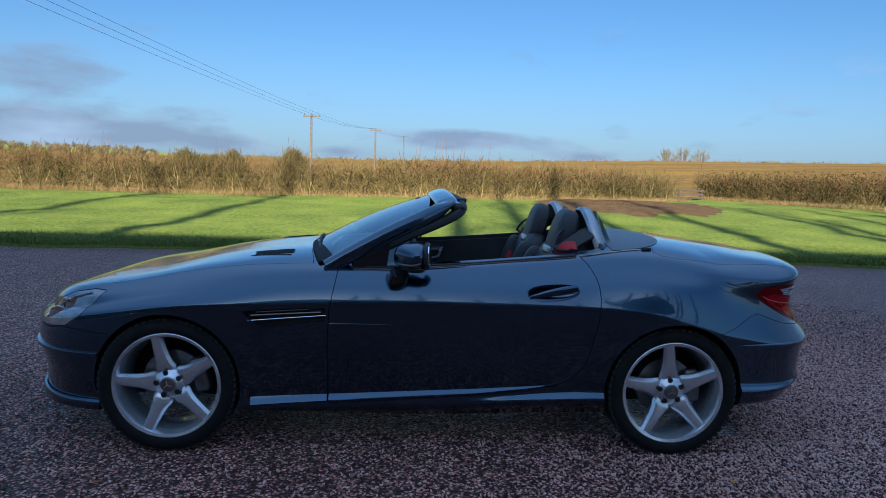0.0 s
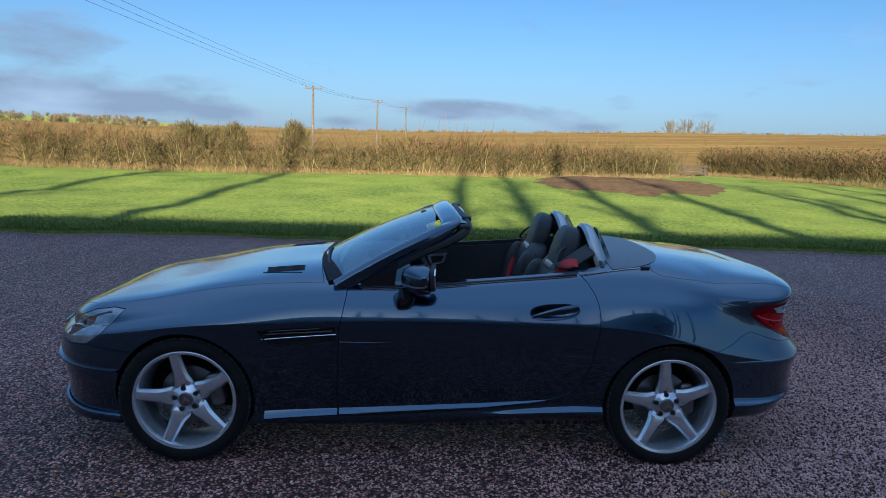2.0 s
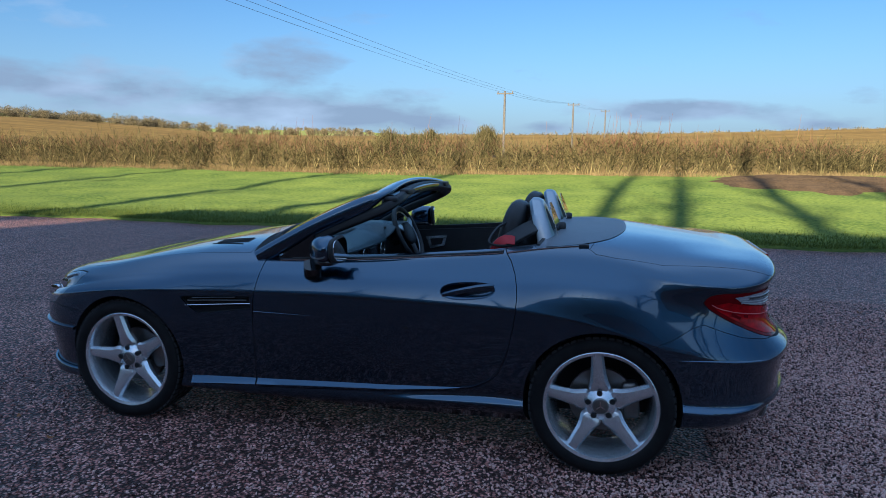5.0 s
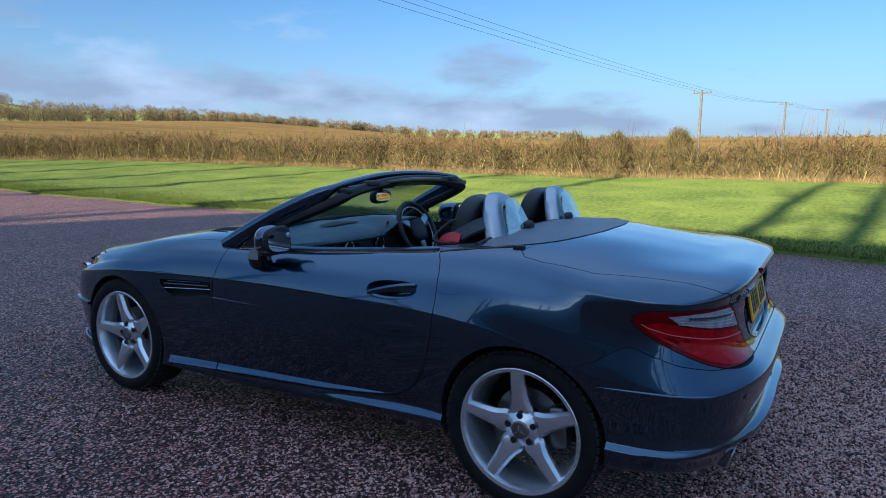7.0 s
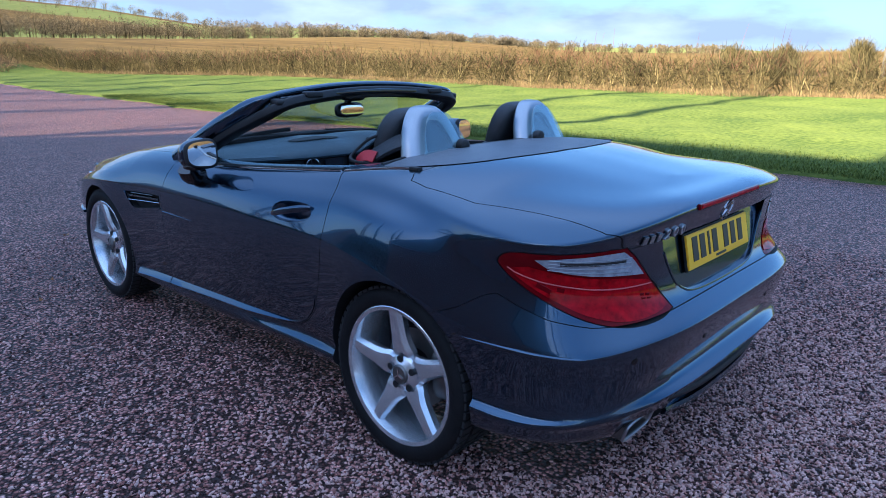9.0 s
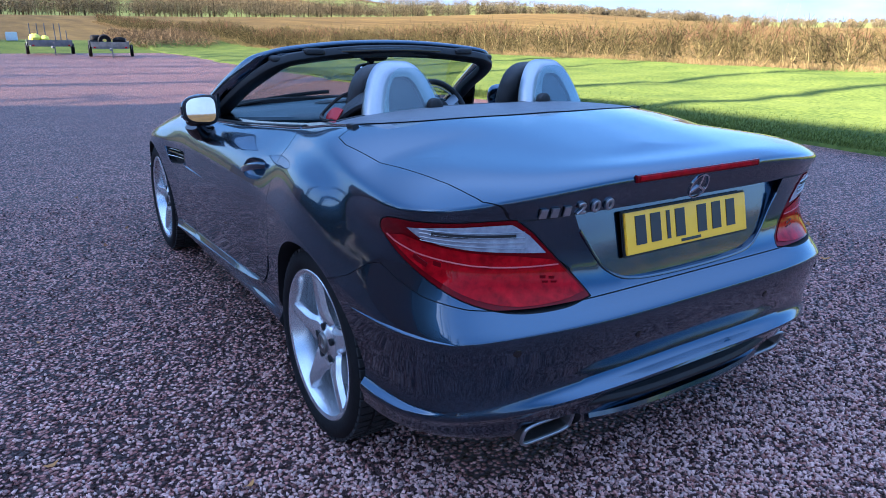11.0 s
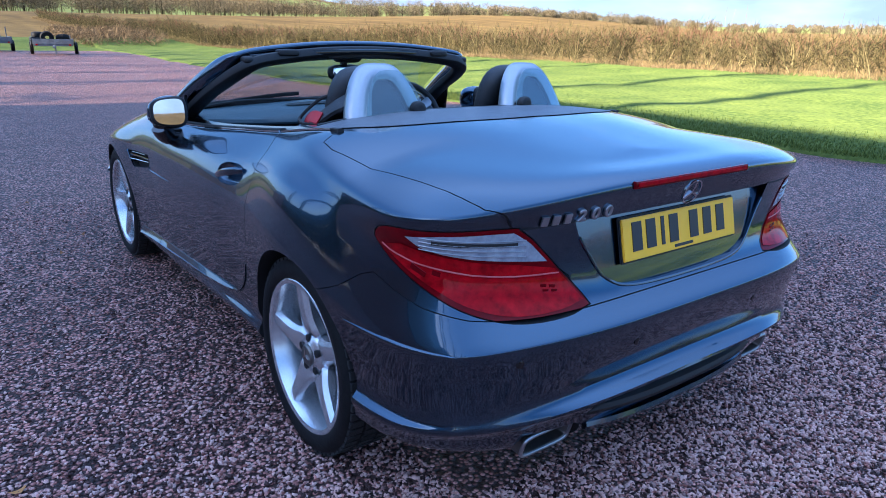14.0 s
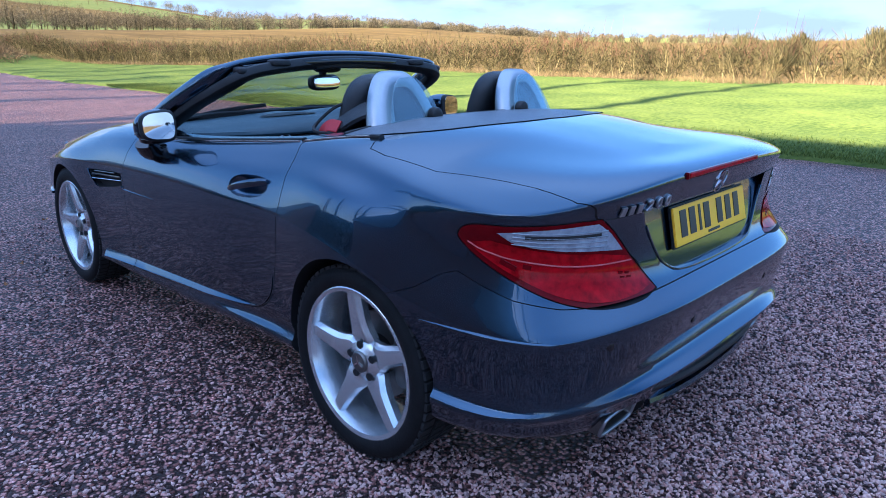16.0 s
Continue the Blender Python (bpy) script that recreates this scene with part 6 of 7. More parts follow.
def hedge_rows(path, rng, tall, gap=0.26, deep=0.55, lean=0.25):
    rows, red, stems = [], [], []
    for p, way in along(path, gap):
        if p.x < -58 and rng.random() < 0.45:
            continue
        side = Vector((way.y, -way.x, 0))
        p = p + side * rng.uniform(-deep, deep) * 0.6 + way * rng.uniform(-0.15, 0.15)
        z0 = stand_z(p.x, p.y) - 0.05
        thick = 0.5 + 0.25 * math.sin(p.x * 0.9 + 0.4 * math.sin(p.x * 0.31)) + 0.25 * math.sin(p.x * 0.37 + 2.0 + p.y * 0.2)
        h = tall * (0.80 + 0.26 * thick) * rng.uniform(0.94, 1.06)
        for _ in range(rng.randint(2, 3)):
            q = Vector((p.x, p.y, z0))
            d = (Vector((0, 0, 1)) + way * rng.uniform(-0.7, 0.7) + side * rng.uniform(-0.3, 0.3)).normalized()
            r = rng.uniform(0.014, 0.034)
            for k in range(4):
                e = q + d * h * 0.27
                if e.z > z0 + h * 0.9:
                    break
                stems.append((*q, *e, r * 0.85, r * 0.62))
                for _ in range(rng.randint(4, 6)):
                    w = (d * 0.4 + way * rng.uniform(-1, 1) + side * rng.uniform(-0.9, 0.9) + Vector((0, 0, rng.uniform(-0.2, 0.9)))).normalized()
                    s = q.lerp(e, rng.random())
                    f = s + w * rng.uniform(0.25, 0.6)
                    rows.append((*s, *f, r * 0.42, 0.006))
                    for _ in range(2):
                        g = f + (w + Vector((rng.uniform(-1, 1), rng.uniform(-1, 1), rng.uniform(-0.2, 1))) * 0.7).normalized() * rng.uniform(0.15, 0.35)
                        rows.append((*f, *g, 0.007, 0.004))
                q, r = e, r * 0.75
                d = (d + way * rng.uniform(-0.5, 0.5) + Vector((0, 0, 0.3))).normalized()
        for _ in range(int(4 + 22 * thick)):      # thin upright shoots along the top
            s = Vector((p.x, p.y, z0 + h * rng.uniform(0.55, 0.9))) + way * rng.uniform(-0.3, 0.3) + side * rng.uniform(-deep, deep)
            f = s + Vector((rng.uniform(-0.22, 0.22), rng.uniform(-0.12, 0.12), rng.uniform(0.12, 0.36)))
            red.append((*s, *f, 0.006, 0.003))
            if -12 < p.x < 9 and rng.random() < 0.035:      # a few tall whips
                red.append((*s, *(s + Vector((rng.uniform(-0.1, 0.25), rng.uniform(-0.1, 0.1), rng.uniform(0.7, 1.25)))), 0.008, 0.003))
    return stems, rows, red


def blades(n, place, rng, tall, wide, lean=0.4):
    """Single upright blades: one bent triangle pair each."""
    p = np.array([place(rng) for _ in range(n)])
    a = np.array([rng.uniform(0, 2 * math.pi) for _ in range(n)])
    h = np.array([rng.uniform(0.6, 1.2) * tall for _ in range(n)])
    u = np.stack([np.cos(a), np.sin(a), np.zeros(n)], 1) * wide
    tip = np.stack([np.array([rng.gauss(0, lean) for _ in range(n)]) * h, np.array([rng.gauss(0, lean) for _ in range(n)]) * h, h], 1)
    co = np.stack([p - u, p + u, p + u * 0.6 + tip * 0.55, p + tip], 1).reshape(-1, 3)
    return co, np.arange(4 * n).reshape(-1, 4)


def leaf_cloud(rng, spots, per, size, slim=0.5, rise=0.0):
    """Loose small leaves or twig clumps strewn inside ellipsoids: rows of (x y z rx rz). slim: width to length; rise: how far they point up and out."""
    n = len(spots) * per
    c = np.repeat(np.array(spots, float), per, 0)
    g = np.random.RandomState(rng.randint(0, 9999))
    d = g.normal(size=(n, 3))
    d /= np.linalg.norm(d, axis=1, keepdims=True)
    d *= (g.rand(n, 1) ** 0.45)
    p = c[:, :3] + d * np.stack([c[:, 3], c[:, 3], c[:, 4]], 1)
    u, v = g.normal(size=(n, 3)), g.normal(size=(n, 3))
    u = u + rise * (d * 1.2 + np.array([[0, 0, 1.0]]))
    u /= np.linalg.norm(u, axis=1, keepdims=True)
    v -= u * np.sum(u * v, 1, keepdims=True)
    v /= np.linalg.norm(v, axis=1, keepdims=True)
    s = size * (0.5 + g.rand(n, 1))
    co = np.stack([p - u * s - v * s * slim, p + u * s - v * s * slim, p + u * s + v * s * slim, p - u * s + v * s * slim], 1).reshape(-1, 3)
    return co, np.arange(4 * n).reshape(-1, 4)


rng = random.Random(7)
stems, rows, red = hedge_rows(HEDGE, rng, 1.50)
tagged(new("hedge", sticks_mesh("hedge", stems + rows + red, [PALETWIG, TWIG, REDTWIG], 3, np.array([0] * len(stems) + [1] * len(rows) + [2] * len(red)))),
       "long leafless clipped hedge of tangled brown twigs", "hedge", kind="stuff")
stems, rows, red = hedge_rows(HEDGE_RIGHT, rng, 1.75, gap=0.2, deep=0.8)
tagged(new("hedge", sticks_mesh("hedge", stems + rows + red, [TWIG, TWIG, REDTWIG], 3, np.array([0] * len(stems) + [1] * len(rows) + [2] * len(red)))),
       "dense dark brown hedge beside the field gateway", "hedge", kind="stuff")


def by_path(path, deep, side0=0.0):
    spots = along(path, 0.05)

    def place(rng):
        p, way = rng.choice(spots)
        q = p + Vector((way.y, -way.x, 0)) * (side0 + rng.uniform(-deep, deep))
        return (q.x, q.y, stand_z(q.x, q.y) - 0.02)
    return place


near_hedge = [p for p in HEDGE if p.x > -100]
spots = []
for p, way in along(near_hedge, 0.5):
    z = stand_z(p.x, p.y)
    lush = 0.5 + 0.3 * math.sin(p.x * 0.83 + 1.1) + 0.3 * math.sin(p.x * 0.37 + 0.6) + rng.uniform(-0.2, 0.2)
    if rng.random() < lush + 0.42:
        spots.append((p.x, p.y, z + 0.62 + 0.30 * lush, 0.55, 0.50 + 0.22 * lush))
co, f = leaf_cloud(rng, spots, 300, 0.075, 0.075, 0.35)
tagged(new("hedge_growth", quads_mesh("hedge_growth", co, f, [HEDGEMIX])), "fine olive-brown growth filling the hedge", "hedge", kind="stuff")
co, f = blades(42000, by_path(HEDGE, 0.7, 0.45), rng, 0.27, 0.009)
tagged(new("dry_grass", quads_mesh("dry_grass", co, f, STRAW)), "strip of tall straw-coloured dead grass under the hedge", "grass", kind="stuff")
co, f = blades(9000, by_path(HEDGE_RIGHT, 0.5, 0.75), rng, 0.3, 0.011)
tagged(new("dry_grass", quads_mesh("dry_grass", co, f, STRAW)), "sparse dead grass under the darker hedge", "grass", kind="stuff")


# brambles behind the parked trailers
spots = []
for k in range(90):
    x, y = rng.uniform(-72, -50), rng.uniform(4.5, 13.5)
    if y < 6.5 + (x + 50) * -0.05:
        continue
    spots.append((x, y, stand_z(x, y) + 0.40, 1.1, 0.55))
co, f = leaf_cloud(rng, spots, 180, 0.11, 0.10, 0.8)
tagged(new("brambles", quads_mesh("brambles", co, f, [BRAMBLE])), "tangled straw brown brambles behind the trailers", "brambles", kind="stuff")


# clipped evergreen hedge beside the house
spots = []
for k in range(62):
    x = -14.3 - 0.6 * k
    for zz in (0.7, 1.7, 2.6, 3.3):
        spots.append((x, -21.0 + rng.uniform(-.2, .2), zz, 0.75, 0.62))
co, f = leaf_cloud(rng, spots, 170, 0.085, 0.6)
tagged(new("garden_hedge", quads_mesh("garden_hedge", co, f, HEDGELEAF)), "tall dark clipped garden hedge beside the house", "hedge", kind="stuff")

# leaves that still cling to the darker hedge
spots = []
for p, way in along(HEDGE_RIGHT, 0.5):
    z = stand_z(p.x, p.y)
    spots.append((p.x, p.y, z + 1.0, 0.75, 0.85))
co, f = leaf_cloud(rng, spots, 420, 0.030)
tagged(new("hedge_leaves", quads_mesh("hedge_leaves", co, f, HEDGELEAF)), "brown clinging leaves on the darker hedge", "leaves", kind="stuff")

# grass along the lawn's edge
def at_edge(rng):
    x = rng.uniform(-22, 12)
    y = float(lawn_edge(np.float64(x))) + abs(rng.gauss(0, 0.9)) - 0.02
    return (x, y, float(lawn_top(np.float64(x), np.float64(y))) - 0.012)


co, f = blades(60000, at_edge, rng, 0.055, 0.005, 0.5)
tagged(new("lawn_blades", quads_mesh("lawn_blades", co, f, BLADES)), "short green grass blades along the lawn edge", "grass", kind="stuff")

# patch of bare soil dug in the lawn
bm = bmesh.new()
rs = random.Random(3)
cx, cy = 8.0, 20.1
reach = [rs.uniform(0.86, 1.12) for _ in range(48)]
rings = []
for ring in range(1, 11):
    row = []
    for k in range(48):
        a = 2 * math.pi * k / 48
        d = ring / 10 * (1 + (reach[k] - 1) * ring / 10)
        x, y = cx + (math.cos(a) * 3.5 + 0.75 * math.sin(a)) * d, cy + math.sin(a) * 4.3 * d
        row.append(bm.verts.new((x, y, float(lawn_top(x, y)) + (rs.uniform(0.03, 0.10) if ring < 10 else -0.01))))
    rings.append(row)
bm.faces.new(rings[0])
for a, b in zip(rings, rings[1:]):
    for k in range(48):
        bm.faces.new((a[k], a[(k + 1) % 48], b[(k + 1) % 48], b[k]))
tagged(new("soil_patch", mesh_from(bm, "soil_patch", SOIL, 60)), "bare brown patch of turned soil in the lawn", "soil", kind="structure")

# gate and rail in the hedge gap
gate = empty("field_gate", "low weathered wooden rail fence closing the hedge gap", "gate")
for gxx in (14.2, 15.5, 16.8):
    part("post", box_bm((0.12, 0.12, 0.8), (gxx, 33.6, 0.65), 0.01), GATEWOOD, gate)
for gz in (0.55, 0.75, 0.95):
    part("rail", box_bm((2.9, 0.04, 0.10), (15.5, 33.52, gz), 0.008), GATEWOOD, gate)

# power line
def power_pole(at, tall, turn):
    t = empty("utility_pole", "weathered wooden utility pole with a crossarm", "utility pole", "power line poles", at)
    part("mast", turned([(0, 0), (0.15, 0), (0.10, tall), (0, tall)], 12, Matrix.Rotation(radians(90), 4, "X")), POLEWOOD, t)
    part("crossarm", box_bm((1.7, 0.09, 0.12), (0, 0.12, tall - 0.25), 0.01), POLEWOOD, t)
    for k in (-0.75, 0.0, 0.75):
        part("insulator", turned([(0, 0), (0.05, 0), (0.07, 0.1), (0.04, 0.16), (0.05, 0.2), (0, 0.22)], 10, Matrix.Translation((k, 0.12, tall - 0.19)) @ Matrix.Rotation(radians(90), 4, "X")), CERAMIC, t)
    part("sign", box_bm((0.12, 0.01, 0.18), (0, -0.145, 2.6), 0.002), CERAMIC, t, "small pale warning plate")
    t.rotation_euler.z = radians(turn)
    return t


POLES = [(-14.8, -24.0, 0.0, 7.6), (-9.6, 64.4, 0.5, 6.55), (-4.6, 95.0, 1.6, 6.2), (-0.6, 130.0, 3.4, 5.4)]
for px, py, pz, ph in POLES:
    power_pole((px, py, pz), ph, -7)
wires = empty("power_lines", "three thin overhead electricity wires", "wire")
for a, b in zip(POLES, POLES[1:]):
    for k in (-0.75, 0.0, 0.75):
        p0, p1 = Vector((a[0] + k, a[1], a[2] + a[3])), Vector((b[0] + k, b[1], b[2] + b[3]))
        sag = 0.6 if a[1] < 0 else 0.35
        pts = [p0.lerp(p1, i / 24) - Vector((0, 0, sag * 4 * (i / 24) * (1 - i / 24))) for i in range(25)]
        part("wire", sweep(pts, 0.015, 0.015, n=4, power=2), WIRE, wires)

# bushes and trees past the hedge
def bush(at, w, h, seed, label, mat=None, girth=1.0, stems=240):
    """A rounded leafless crown of fine upward twigs."""
    r = random.Random(seed)
    rows = []
    for _ in range(stems):
        a, e = r.uniform(0, 2 * math.pi), r.uniform(0.0, 1.0)
        q = Vector((math.cos(a), math.sin(a), 0)) * w * 0.16 * r.random()
        top = Vector((math.cos(a) * w * .5 * math.cos(e * 1.45), math.sin(a) * w * .5 * math.cos(e * 1.45), h * (.28 + .66 * math.sin(e * 1.5)))) * r.uniform(.72, .98)
        m = q.lerp(top, .55) + Vector((0, 0, h * .06))
        rows += [(*q, *m, .035 * girth, .022 * girth), (*m, *top, .022 * girth, .010 * girth)]
        for _ in range(11):
            b = m.lerp(top, r.random())
            f = b + ((top - m).normalized() + Vector((r.uniform(-1, 1), r.uniform(-1, 1), r.uniform(-.3, 1))) * .7).normalized() * h * r.uniform(.07, .17)
            rows.append((*b, *f, .014 * girth, .008 * girth))
    t = tagged(new("bush", sticks_mesh("bush", rows, mat or TWIG, 3)), label, "bush", "bushes past the hedge")
    t.location = at
    return t


for k, (bx, by, bw, bh) in enumerate(((-21.8, 64, 4.2, 2.9), (-17.4, 64.5, 3.6, 2.95), (-19.6, 66, 4.0, 2.4), (-11.4, 64.3, 3.3, 3.4))):
    bush((bx, by, float(ground_z(bx, by)) - 0.1), bw, bh + 0.15, 90 + k, "rounded bare bush past the hedge")
for tx, ty, tw, th in ((98.0, 246, 9, 7.6), (104.5, 247, 10, 8.2), (112, 248, 9, 7.4)):
    bush((tx, ty, float(ground_z(tx, ty)) - 0.3), tw, th, int(tx), "broad bare tree on the field's skyline", WOODS, girth=1.6, stems=60)

# woods on the hills
rw = random.Random(11)
spots, trunks = [], []
for k in range(1900):
    az = rw.uniform(20, 112)
    r = rw.uniform(262, 300) if k % 2 else rw.choice((rw.uniform(420, 760), rw.uniform(700, 860)))
    if az < 36 and r < 400 and rw.random() < 0.6:
        continue
    x, y = -r * math.sin(radians(az)), r * math.cos(radians(az))
    if 0.25 < math.sin(az * 0.23 + r * 0.012) and r < 720 and r > 330:
        continue
    z = float(ground_z(x, y))
    h = rw.uniform(3.4, 6.4) * float(np.interp(az, (25, 45, 60, 76), (0.7, 0.9, 1.4, 1.6))) * (1.0 if r < 400 else 1.1)
    spots.append((x, y, z + h * 0.60, h * 0.42, h * 0.40))
    trunks.append((x, y, z - 0.5, x, y, z + h * 0.8, 0.16, 0.06))
co, f = leaf_cloud(rw, spots, 190, 0.27, 0.20, 0.15)
tagged(new("woods", quads_mesh("woods", co, f, WOODS)), "brown winter woods along the distant hills", "woods", kind="stuff")
tagged(new("woods_trunks", sticks_mesh("woods_trunks", trunks, TWIG, 3)), "bare trunks in the distant woods", "woods", kind="stuff")
spots = []
for _ in range(420):
    az, r = rw.uniform(-40, 24), rw.uniform(225, 250)
    x, y = -r * math.sin(radians(az)), r * math.cos(radians(az))
    spots.append((x, y, float(ground_z(x, y)) + 0.2, 1.4, 0.6))
co, f = leaf_cloud(rw, spots, 22, 0.45, 0.15, 1.0)
tagged(new("far_hedge", quads_mesh("far_hedge", co, f, WOODS)), "thin far hedge along the field's crest", "hedge", kind="stuff")

# loose gravel stones where the camera passes
gs = np.random.RandomState(5)
N = 520000
sx, sy = gs.uniform(-2.8, 5.0, N), gs.uniform(-2.9, 3.4, N)
keep = ~((np.abs(sx) < 1.75) & (np.abs(sy) < 0.6))
near = np.exp(-np.maximum(0, np.hypot((sx - 2.65) / 1.15, (sy + 0.4) / 1.6) - 0.85) / 0.50)
keep &= gs.rand(N) < np.clip(0.06 + near, 0, 1)
sx, sy = sx[keep], sy[keep]
n = len(sx)
ln = gs.uniform(0.0050, 0.0108, n)
axes = np.stack([np.ones(n), gs.uniform(0.6, 0.9, n), gs.uniform(0.45, 0.75, n)], 1) * ln[:, None]
corner = np.array([(1, 0.1, 0), (0.1, 1, 0.1), (-1, 0, 0.15), (-0.1, -1, 0), (0.15, 0.1, 1), (-0.1, 0.1, -1)], float)
local = (corner[None] + gs.uniform(-0.33, 0.33, (n, 6, 3))) * axes[:, None, :]
yaw, tip_x, tip_y = gs.uniform(0, 2 * math.pi, n), gs.normal(0, 0.5, n), gs.normal(0, 0.5, n)
x1, y1, z1 = local[..., 0], local[..., 1], local[..., 2]
y1, z1 = y1 * np.cos(tip_x)[:, None] - z1 * np.sin(tip_x)[:, None], y1 * np.sin(tip_x)[:, None] + z1 * np.cos(tip_x)[:, None]
x1, z1 = x1 * np.cos(tip_y)[:, None] + z1 * np.sin(tip_y)[:, None], z1 * np.cos(tip_y)[:, None] - x1 * np.sin(tip_y)[:, None]
co = np.stack([sx[:, None] + x1 * np.cos(yaw)[:, None] - y1 * np.sin(yaw)[:, None], sy[:, None] + x1 * np.sin(yaw)[:, None] + y1 * np.cos(yaw)[:, None], z1 + (ln * 0.42)[:, None]], -1)
tri = [(0, 1, 4), (1, 2, 4), (2, 3, 4), (3, 0, 4), (1, 0, 5), (2, 1, 5), (3, 2, 5), (0, 3, 5)]
f = (np.arange(n)[:, None, None] * 6 + np.array(tri)[None]).reshape(-1, 3)
tagged(new("gravel", quads_mesh("gravel", co.reshape(-1, 3), f, STONE)), "loose angular purplish brown gravel stones", "gravel", kind="stuff")


# a few fallen leaves on the gravel
FALLEN = material("fallen_leaves", (0.22, 0.085, 0.020), (0.42, 0.20, 0.05), rough=0.7, scale=3, island=True, spread=0.8)
rl = random.Random(17)
bm = bmesh.new()
for k in range(34):
    x, y = rl.uniform(-3.0, 4.6), rl.uniform(-2.8, 3.2)
    if abs(x) < 2.1 and abs(y) < 1.0:
        continue
    m = Matrix.Translation((x, y, 0.014)) @ Euler((rl.uniform(-.35, .35), rl.uniform(-.35, .35), rl.uniform(0, 6.28))).to_matrix().to_4x4()
    s = rl.uniform(.014, .028)
    rim = [bm.verts.new(m @ Vector((s * u, s * .55 * v, s * .25 * (u * u - v * v)))) for u, v in ((1.3, 0), (.6, .8), (-.2, 1.0), (-.9, .5), (-1.1, 0), (-.9, -.5), (-.2, -1.0), (.6, -.8))]
    mid = bm.verts.new(m @ Vector((0, 0, -s * .12)))
    for a, b in zip(rim, rim[1:] + rim[:1]):
        bm.faces.new((mid, a, b))
tagged(new("fallen_leaves", mesh_from(bm, "fallen_leaves", FALLEN, 60)), "scattered brown fallen leaves on the gravel", "leaves", kind="stuff")


# ---------------------------------------------------------------- trailers and boxes at the end of the drive
GALV = material("galvanised_steel", (0.10, 0.105, 0.11), (0.19, 0.195, 0.20), rough=0.55, metal=0.4, scale=4, bump=0.2)
CRATE = material("stained_crate", (0.13, 0.055, 0.035), (0.19, 0.085, 0.05), rough=0.8, scale=3, bump=0.3)
TEAL = material("teal_paint", (0.05, 0.22, 0.20), (0.07, 0.27, 0.25), rough=0.6, scale=3)
BAG = material("yellow_sack", (0.70, 0.62, 0.05), (0.82, 0.74, 0.10), rough=0.55, scale=5, bump=0.4, bump_scale=12)
PALEBOX = material("pale_box", (0.55, 0.60, 0.62), (0.66, 0.70, 0.72), rough=0.6, scale=4)
RUBBLE = material("rubble", (0.30, 0.25, 0.19), (0.48, 0.42, 0.34), rough=0.9, scale=3, bump=0.8, bump_scale=8, island=True, spread=0.7)


def trailer(at, wide, long_, turn, label, posts, bed_z=.50):
    t = empty("trailer", label, "trailer", "parked trailers", at)
    part("bed", box_bm((wide, long_, .10), (0, 0, bed_z), .01), GALV, t)
    for s in (-1, 1):
        part("side_board", box_bm((.04, long_, .26), (s * wide / 2, 0, bed_z + .18), .008), GALV, t)
        w = part("wheel", turned([(.0, -.08), (.16, -.08), (.29, -.085), (.31, -.06), (.31, .06), (.29, .085), (.16, .08), (0, .08)], 28, Matrix.Translation((s * (wide / 2 + .14), .1, .31)) @ Matrix.Rotation(radians(90), 4, "Z")), RUBBER, t, "black trailer wheel")
        part("rim", turned([(0, -.09), (.14, -.09), (.15, -.07), (0, -.07)], 20, Matrix.Translation((s * (wide / 2 + .14), .1, .31)) @ Matrix.Rotation(radians(90 * -s), 4, "Z")), GALV, w)
        arc_pts = [Vector((s * (wide / 2 + .14), .1 + .40 * math.cos(a), .31 + .40 * math.sin(a))) for a in np.linspace(.25, math.pi - .25, 12)]
        part("mudguard", sweep(arc_pts, .22, .02, up=(1, 0, 0) if s > 0 else (-1, 0, 0), n=8), GALV, t)
        for k in range(7):
            part("side_rib", box_bm((.03, .03, .30), (s * (wide / 2 + .03), -long_ / 2 + .12 + (long_ - .24) * k / 6, bed_z + .18), .004), GALV, t)
        part("tail_light", box_bm((.10, .03, .07), (s * (wide / 2 - .14), -long_ / 2 - .035, bed_z + .02), .006), REDLENS, t, "small red trailer lamp")
    part("tail_board", box_bm((wide, .04, .26), (0, -long_ / 2, bed_z + .18), .008), GALV, t)
    part("drawbar", sweep([Vector((0, -long_ / 2 - .02, bed_z - .05)), Vector((0, -long_ / 2 - .7, bed_z - .08)), Vector((0, -long_ / 2 - 1.3, bed_z - .08))], .10, .10, n=8), GALV, t)
    part("jockey_post", box_bm((.06, .06, .75), (.08, -long_ / 2 - 1.1, .375), .008), GALV, t)
    for x, y, h in posts:
        part("stake", box_bm((.05, .05, h), (x, y, bed_z + .05 + h / 2), .006), GALV, t)
    t.rotation_euler.z = radians(turn)
    return t


trailer((-44.8, 1.3, 0), 2.1, 2.6, 90, "grey flatbed trailer with steel stakes", [(-.9, .9, 1.2), (-.5, .9, 1.2), (-.1, .9, 1.2), (.4, .9, 1.2), (.7, .9, 1.2), (.9, -.6, .8)])
trailer((-39.4, 3.9, 0), 1.8, 2.4, 82, "low dark trailer loaded with spare wheels", [(.8, -.9, .45)], .48)
for k, (x, y, z, r) in enumerate(((-44.3, .55, .88, .34), (-44.2, 1.05, .84, .27))):
    tagged(new("sack", mesh_from(lump((2 * r, 1.7 * r, 1.7 * r), power=2.4, shape=lambda q: (q.x + .08 * math.sin(7 * q.z), q.y + .08 * math.sin(6 * q.x), q.z * (1 - .2 * abs(q.x)))), "sack", BAG, 60)), "bulging yellow sack on the trailer", "sack", "yellow sacks").location = (x, y, z)
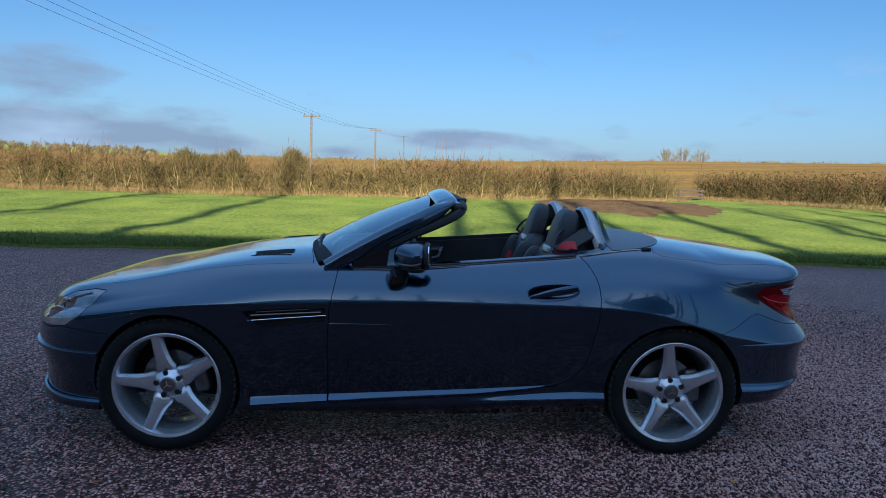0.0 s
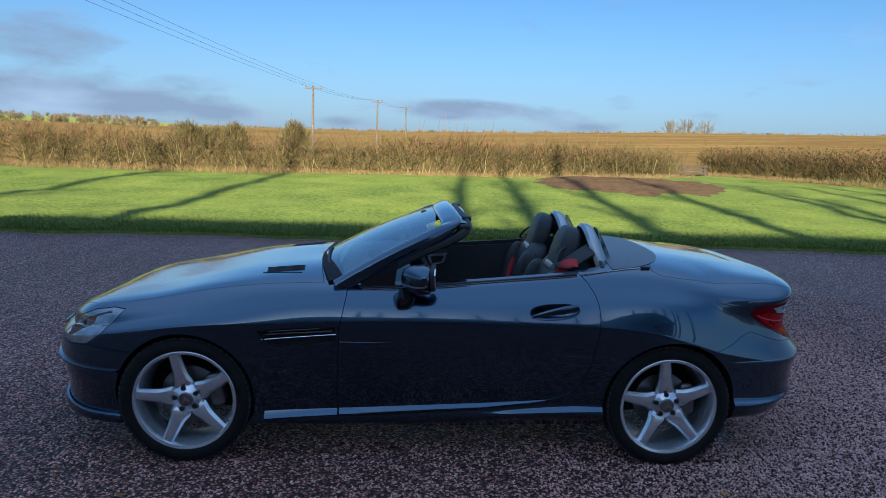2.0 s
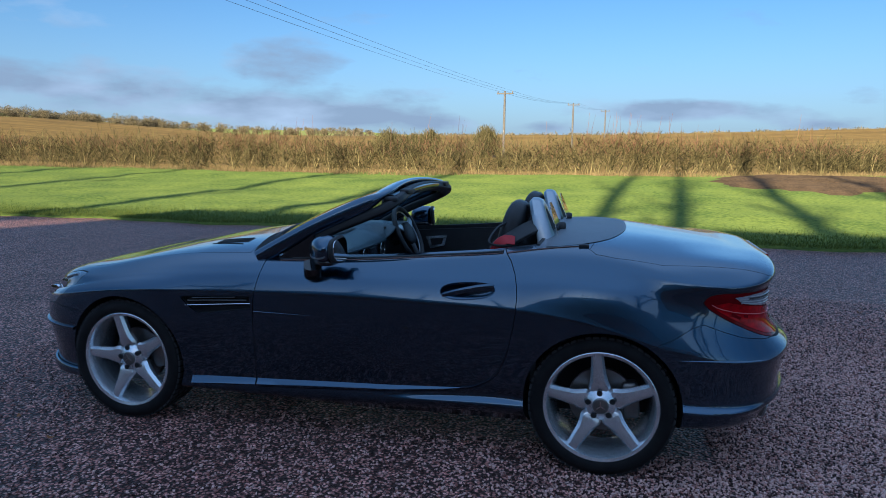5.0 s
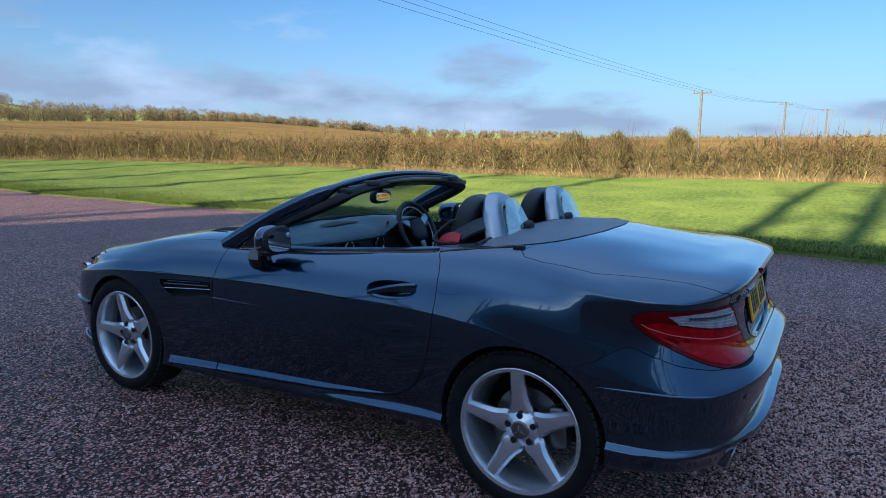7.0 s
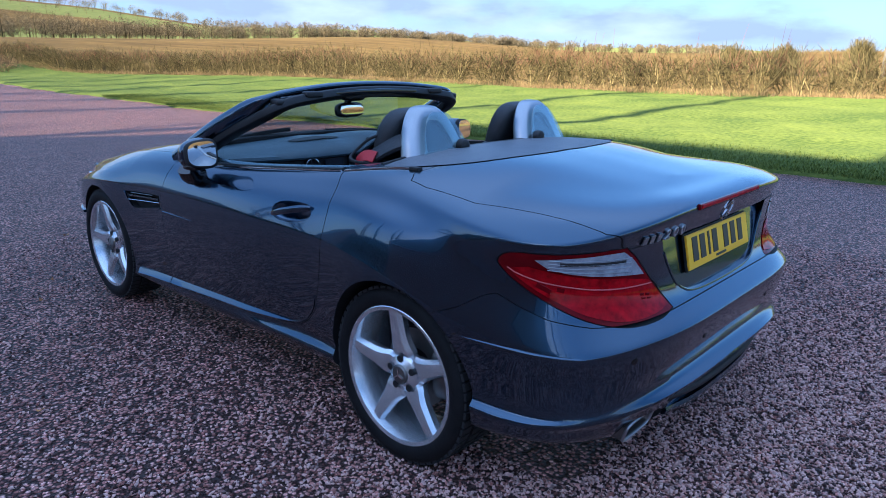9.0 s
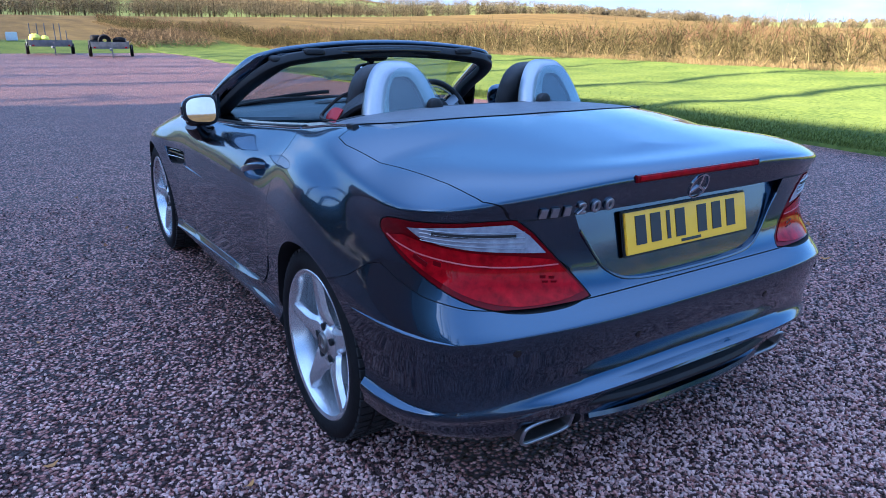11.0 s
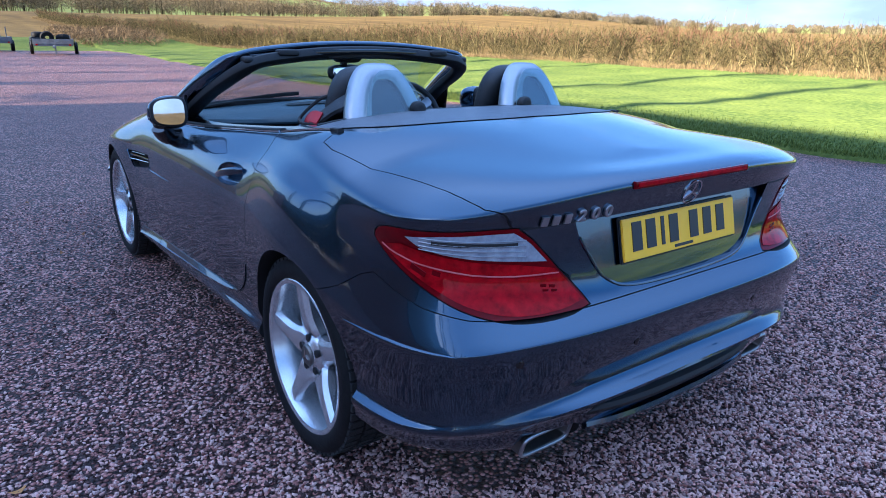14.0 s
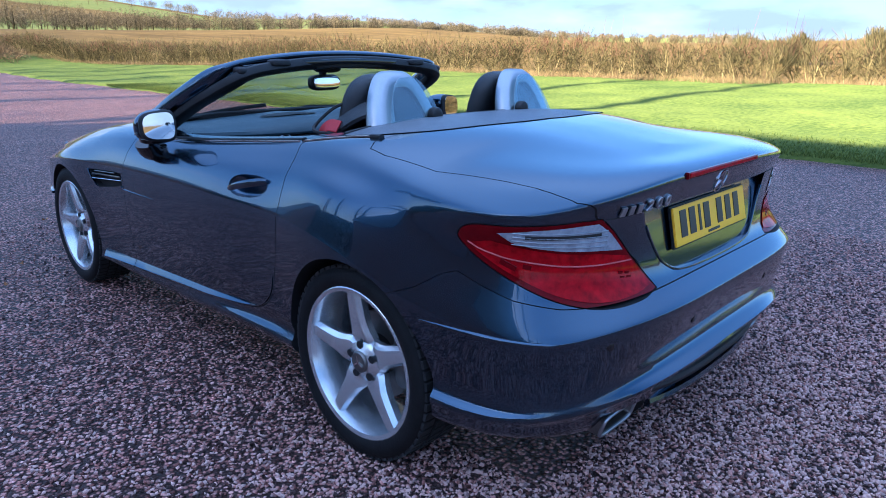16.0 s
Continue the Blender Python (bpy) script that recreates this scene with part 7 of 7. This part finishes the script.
for k, (x, y) in enumerate(((-39.2, 3.6), (-39.3, 4.35))):
    w = tagged(new("spare_wheel", mesh_from(turned([(.12, -.09), (.30, -.10), (.33, -.06), (.33, .06), (.30, .10), (.12, .09)], 24, closed=True), "spare_wheel", RUBBER, 40)), "dark spare wheel lying in the trailer", "wheel", "spare wheels")
    w.matrix_basis = pose(x, y, .84, 70 if k else 12, 0, 90)


eng = empty("generator", "dark covered machine lying on the low trailer", "machine", "", (-39.6, 3.2, .53))
part("casing", box_bm((.85, .70, .34), (0, 0, .17), .04), PLASTIC, eng)
part("cover", lump((.70, .55, .34), (.02, .02, .44), 3.4), RUBBER, eng, "black cover")
part("panel", box_bm((.02, .46, .12), (.435, 0, .16), .004), PALEBOX, eng, "pale panel")


def crate(at, size, mat, label):
    t = empty("crate", label, "crate", "stacked crates", at)
    part("carcass", box_bm(size, (0, 0, size[2] / 2), .015), mat, t)
    part("lid", box_bm((size[0] * 1.08, size[1] * 1.08, .06), (0, 0, size[2] + .03), .01), GALV, t)
    return t


def rough_z(x, y):
    return float(verge_z(np.float64(x), np.float64(y)))


crate((-58.0, -2.3, rough_z(-58, -2.3)), (.8, .9, .85), CRATE, "brown stained wooden crate with a metal lid")
crate((-57.2, -1.4, rough_z(-57.2, -1.4)), (.7, .7, .62), CRATE, "shorter brown wooden crate")
crate((-58.6, -3.4, rough_z(-58.6, -3.4)), (.8, .8, .55), TEAL, "low teal painted wooden crate")
tagged(new("storage_box", mesh_from(box_bm((.6, .75, .62), bevel=.03), "storage_box", PALEBOX, 30)), "pale grey plastic storage box on the verge", "box").location = (-58, -.3, rough_z(-58, -.3) + .31)
rr = random.Random(21)
bm = bmesh.new()
for k in range(260):
    a, d = rr.uniform(0, 2 * math.pi), rr.random() ** .6
    x, y = math.cos(a) * d * 1.5, math.sin(a) * d * 1.7
    z = .48 * (1 - d) * rr.uniform(.5, 1.0)
    m = Matrix.Translation((-46.2 + x, -3.1 + y, z + .03)) @ Euler((rr.random() * 6, rr.random() * 6, rr.random() * 6)).to_matrix().to_4x4()
    bmesh.ops.create_cube(bm, size=1.0, matrix=m @ Matrix.Diagonal((rr.uniform(.1, .3), rr.uniform(.1, .25), rr.uniform(.08, .2), 1)))
tagged(new("rubble_pile", mesh_from(bm, "rubble_pile", RUBBLE)), "low heap of pale broken rubble", "rubble", kind="stuff")
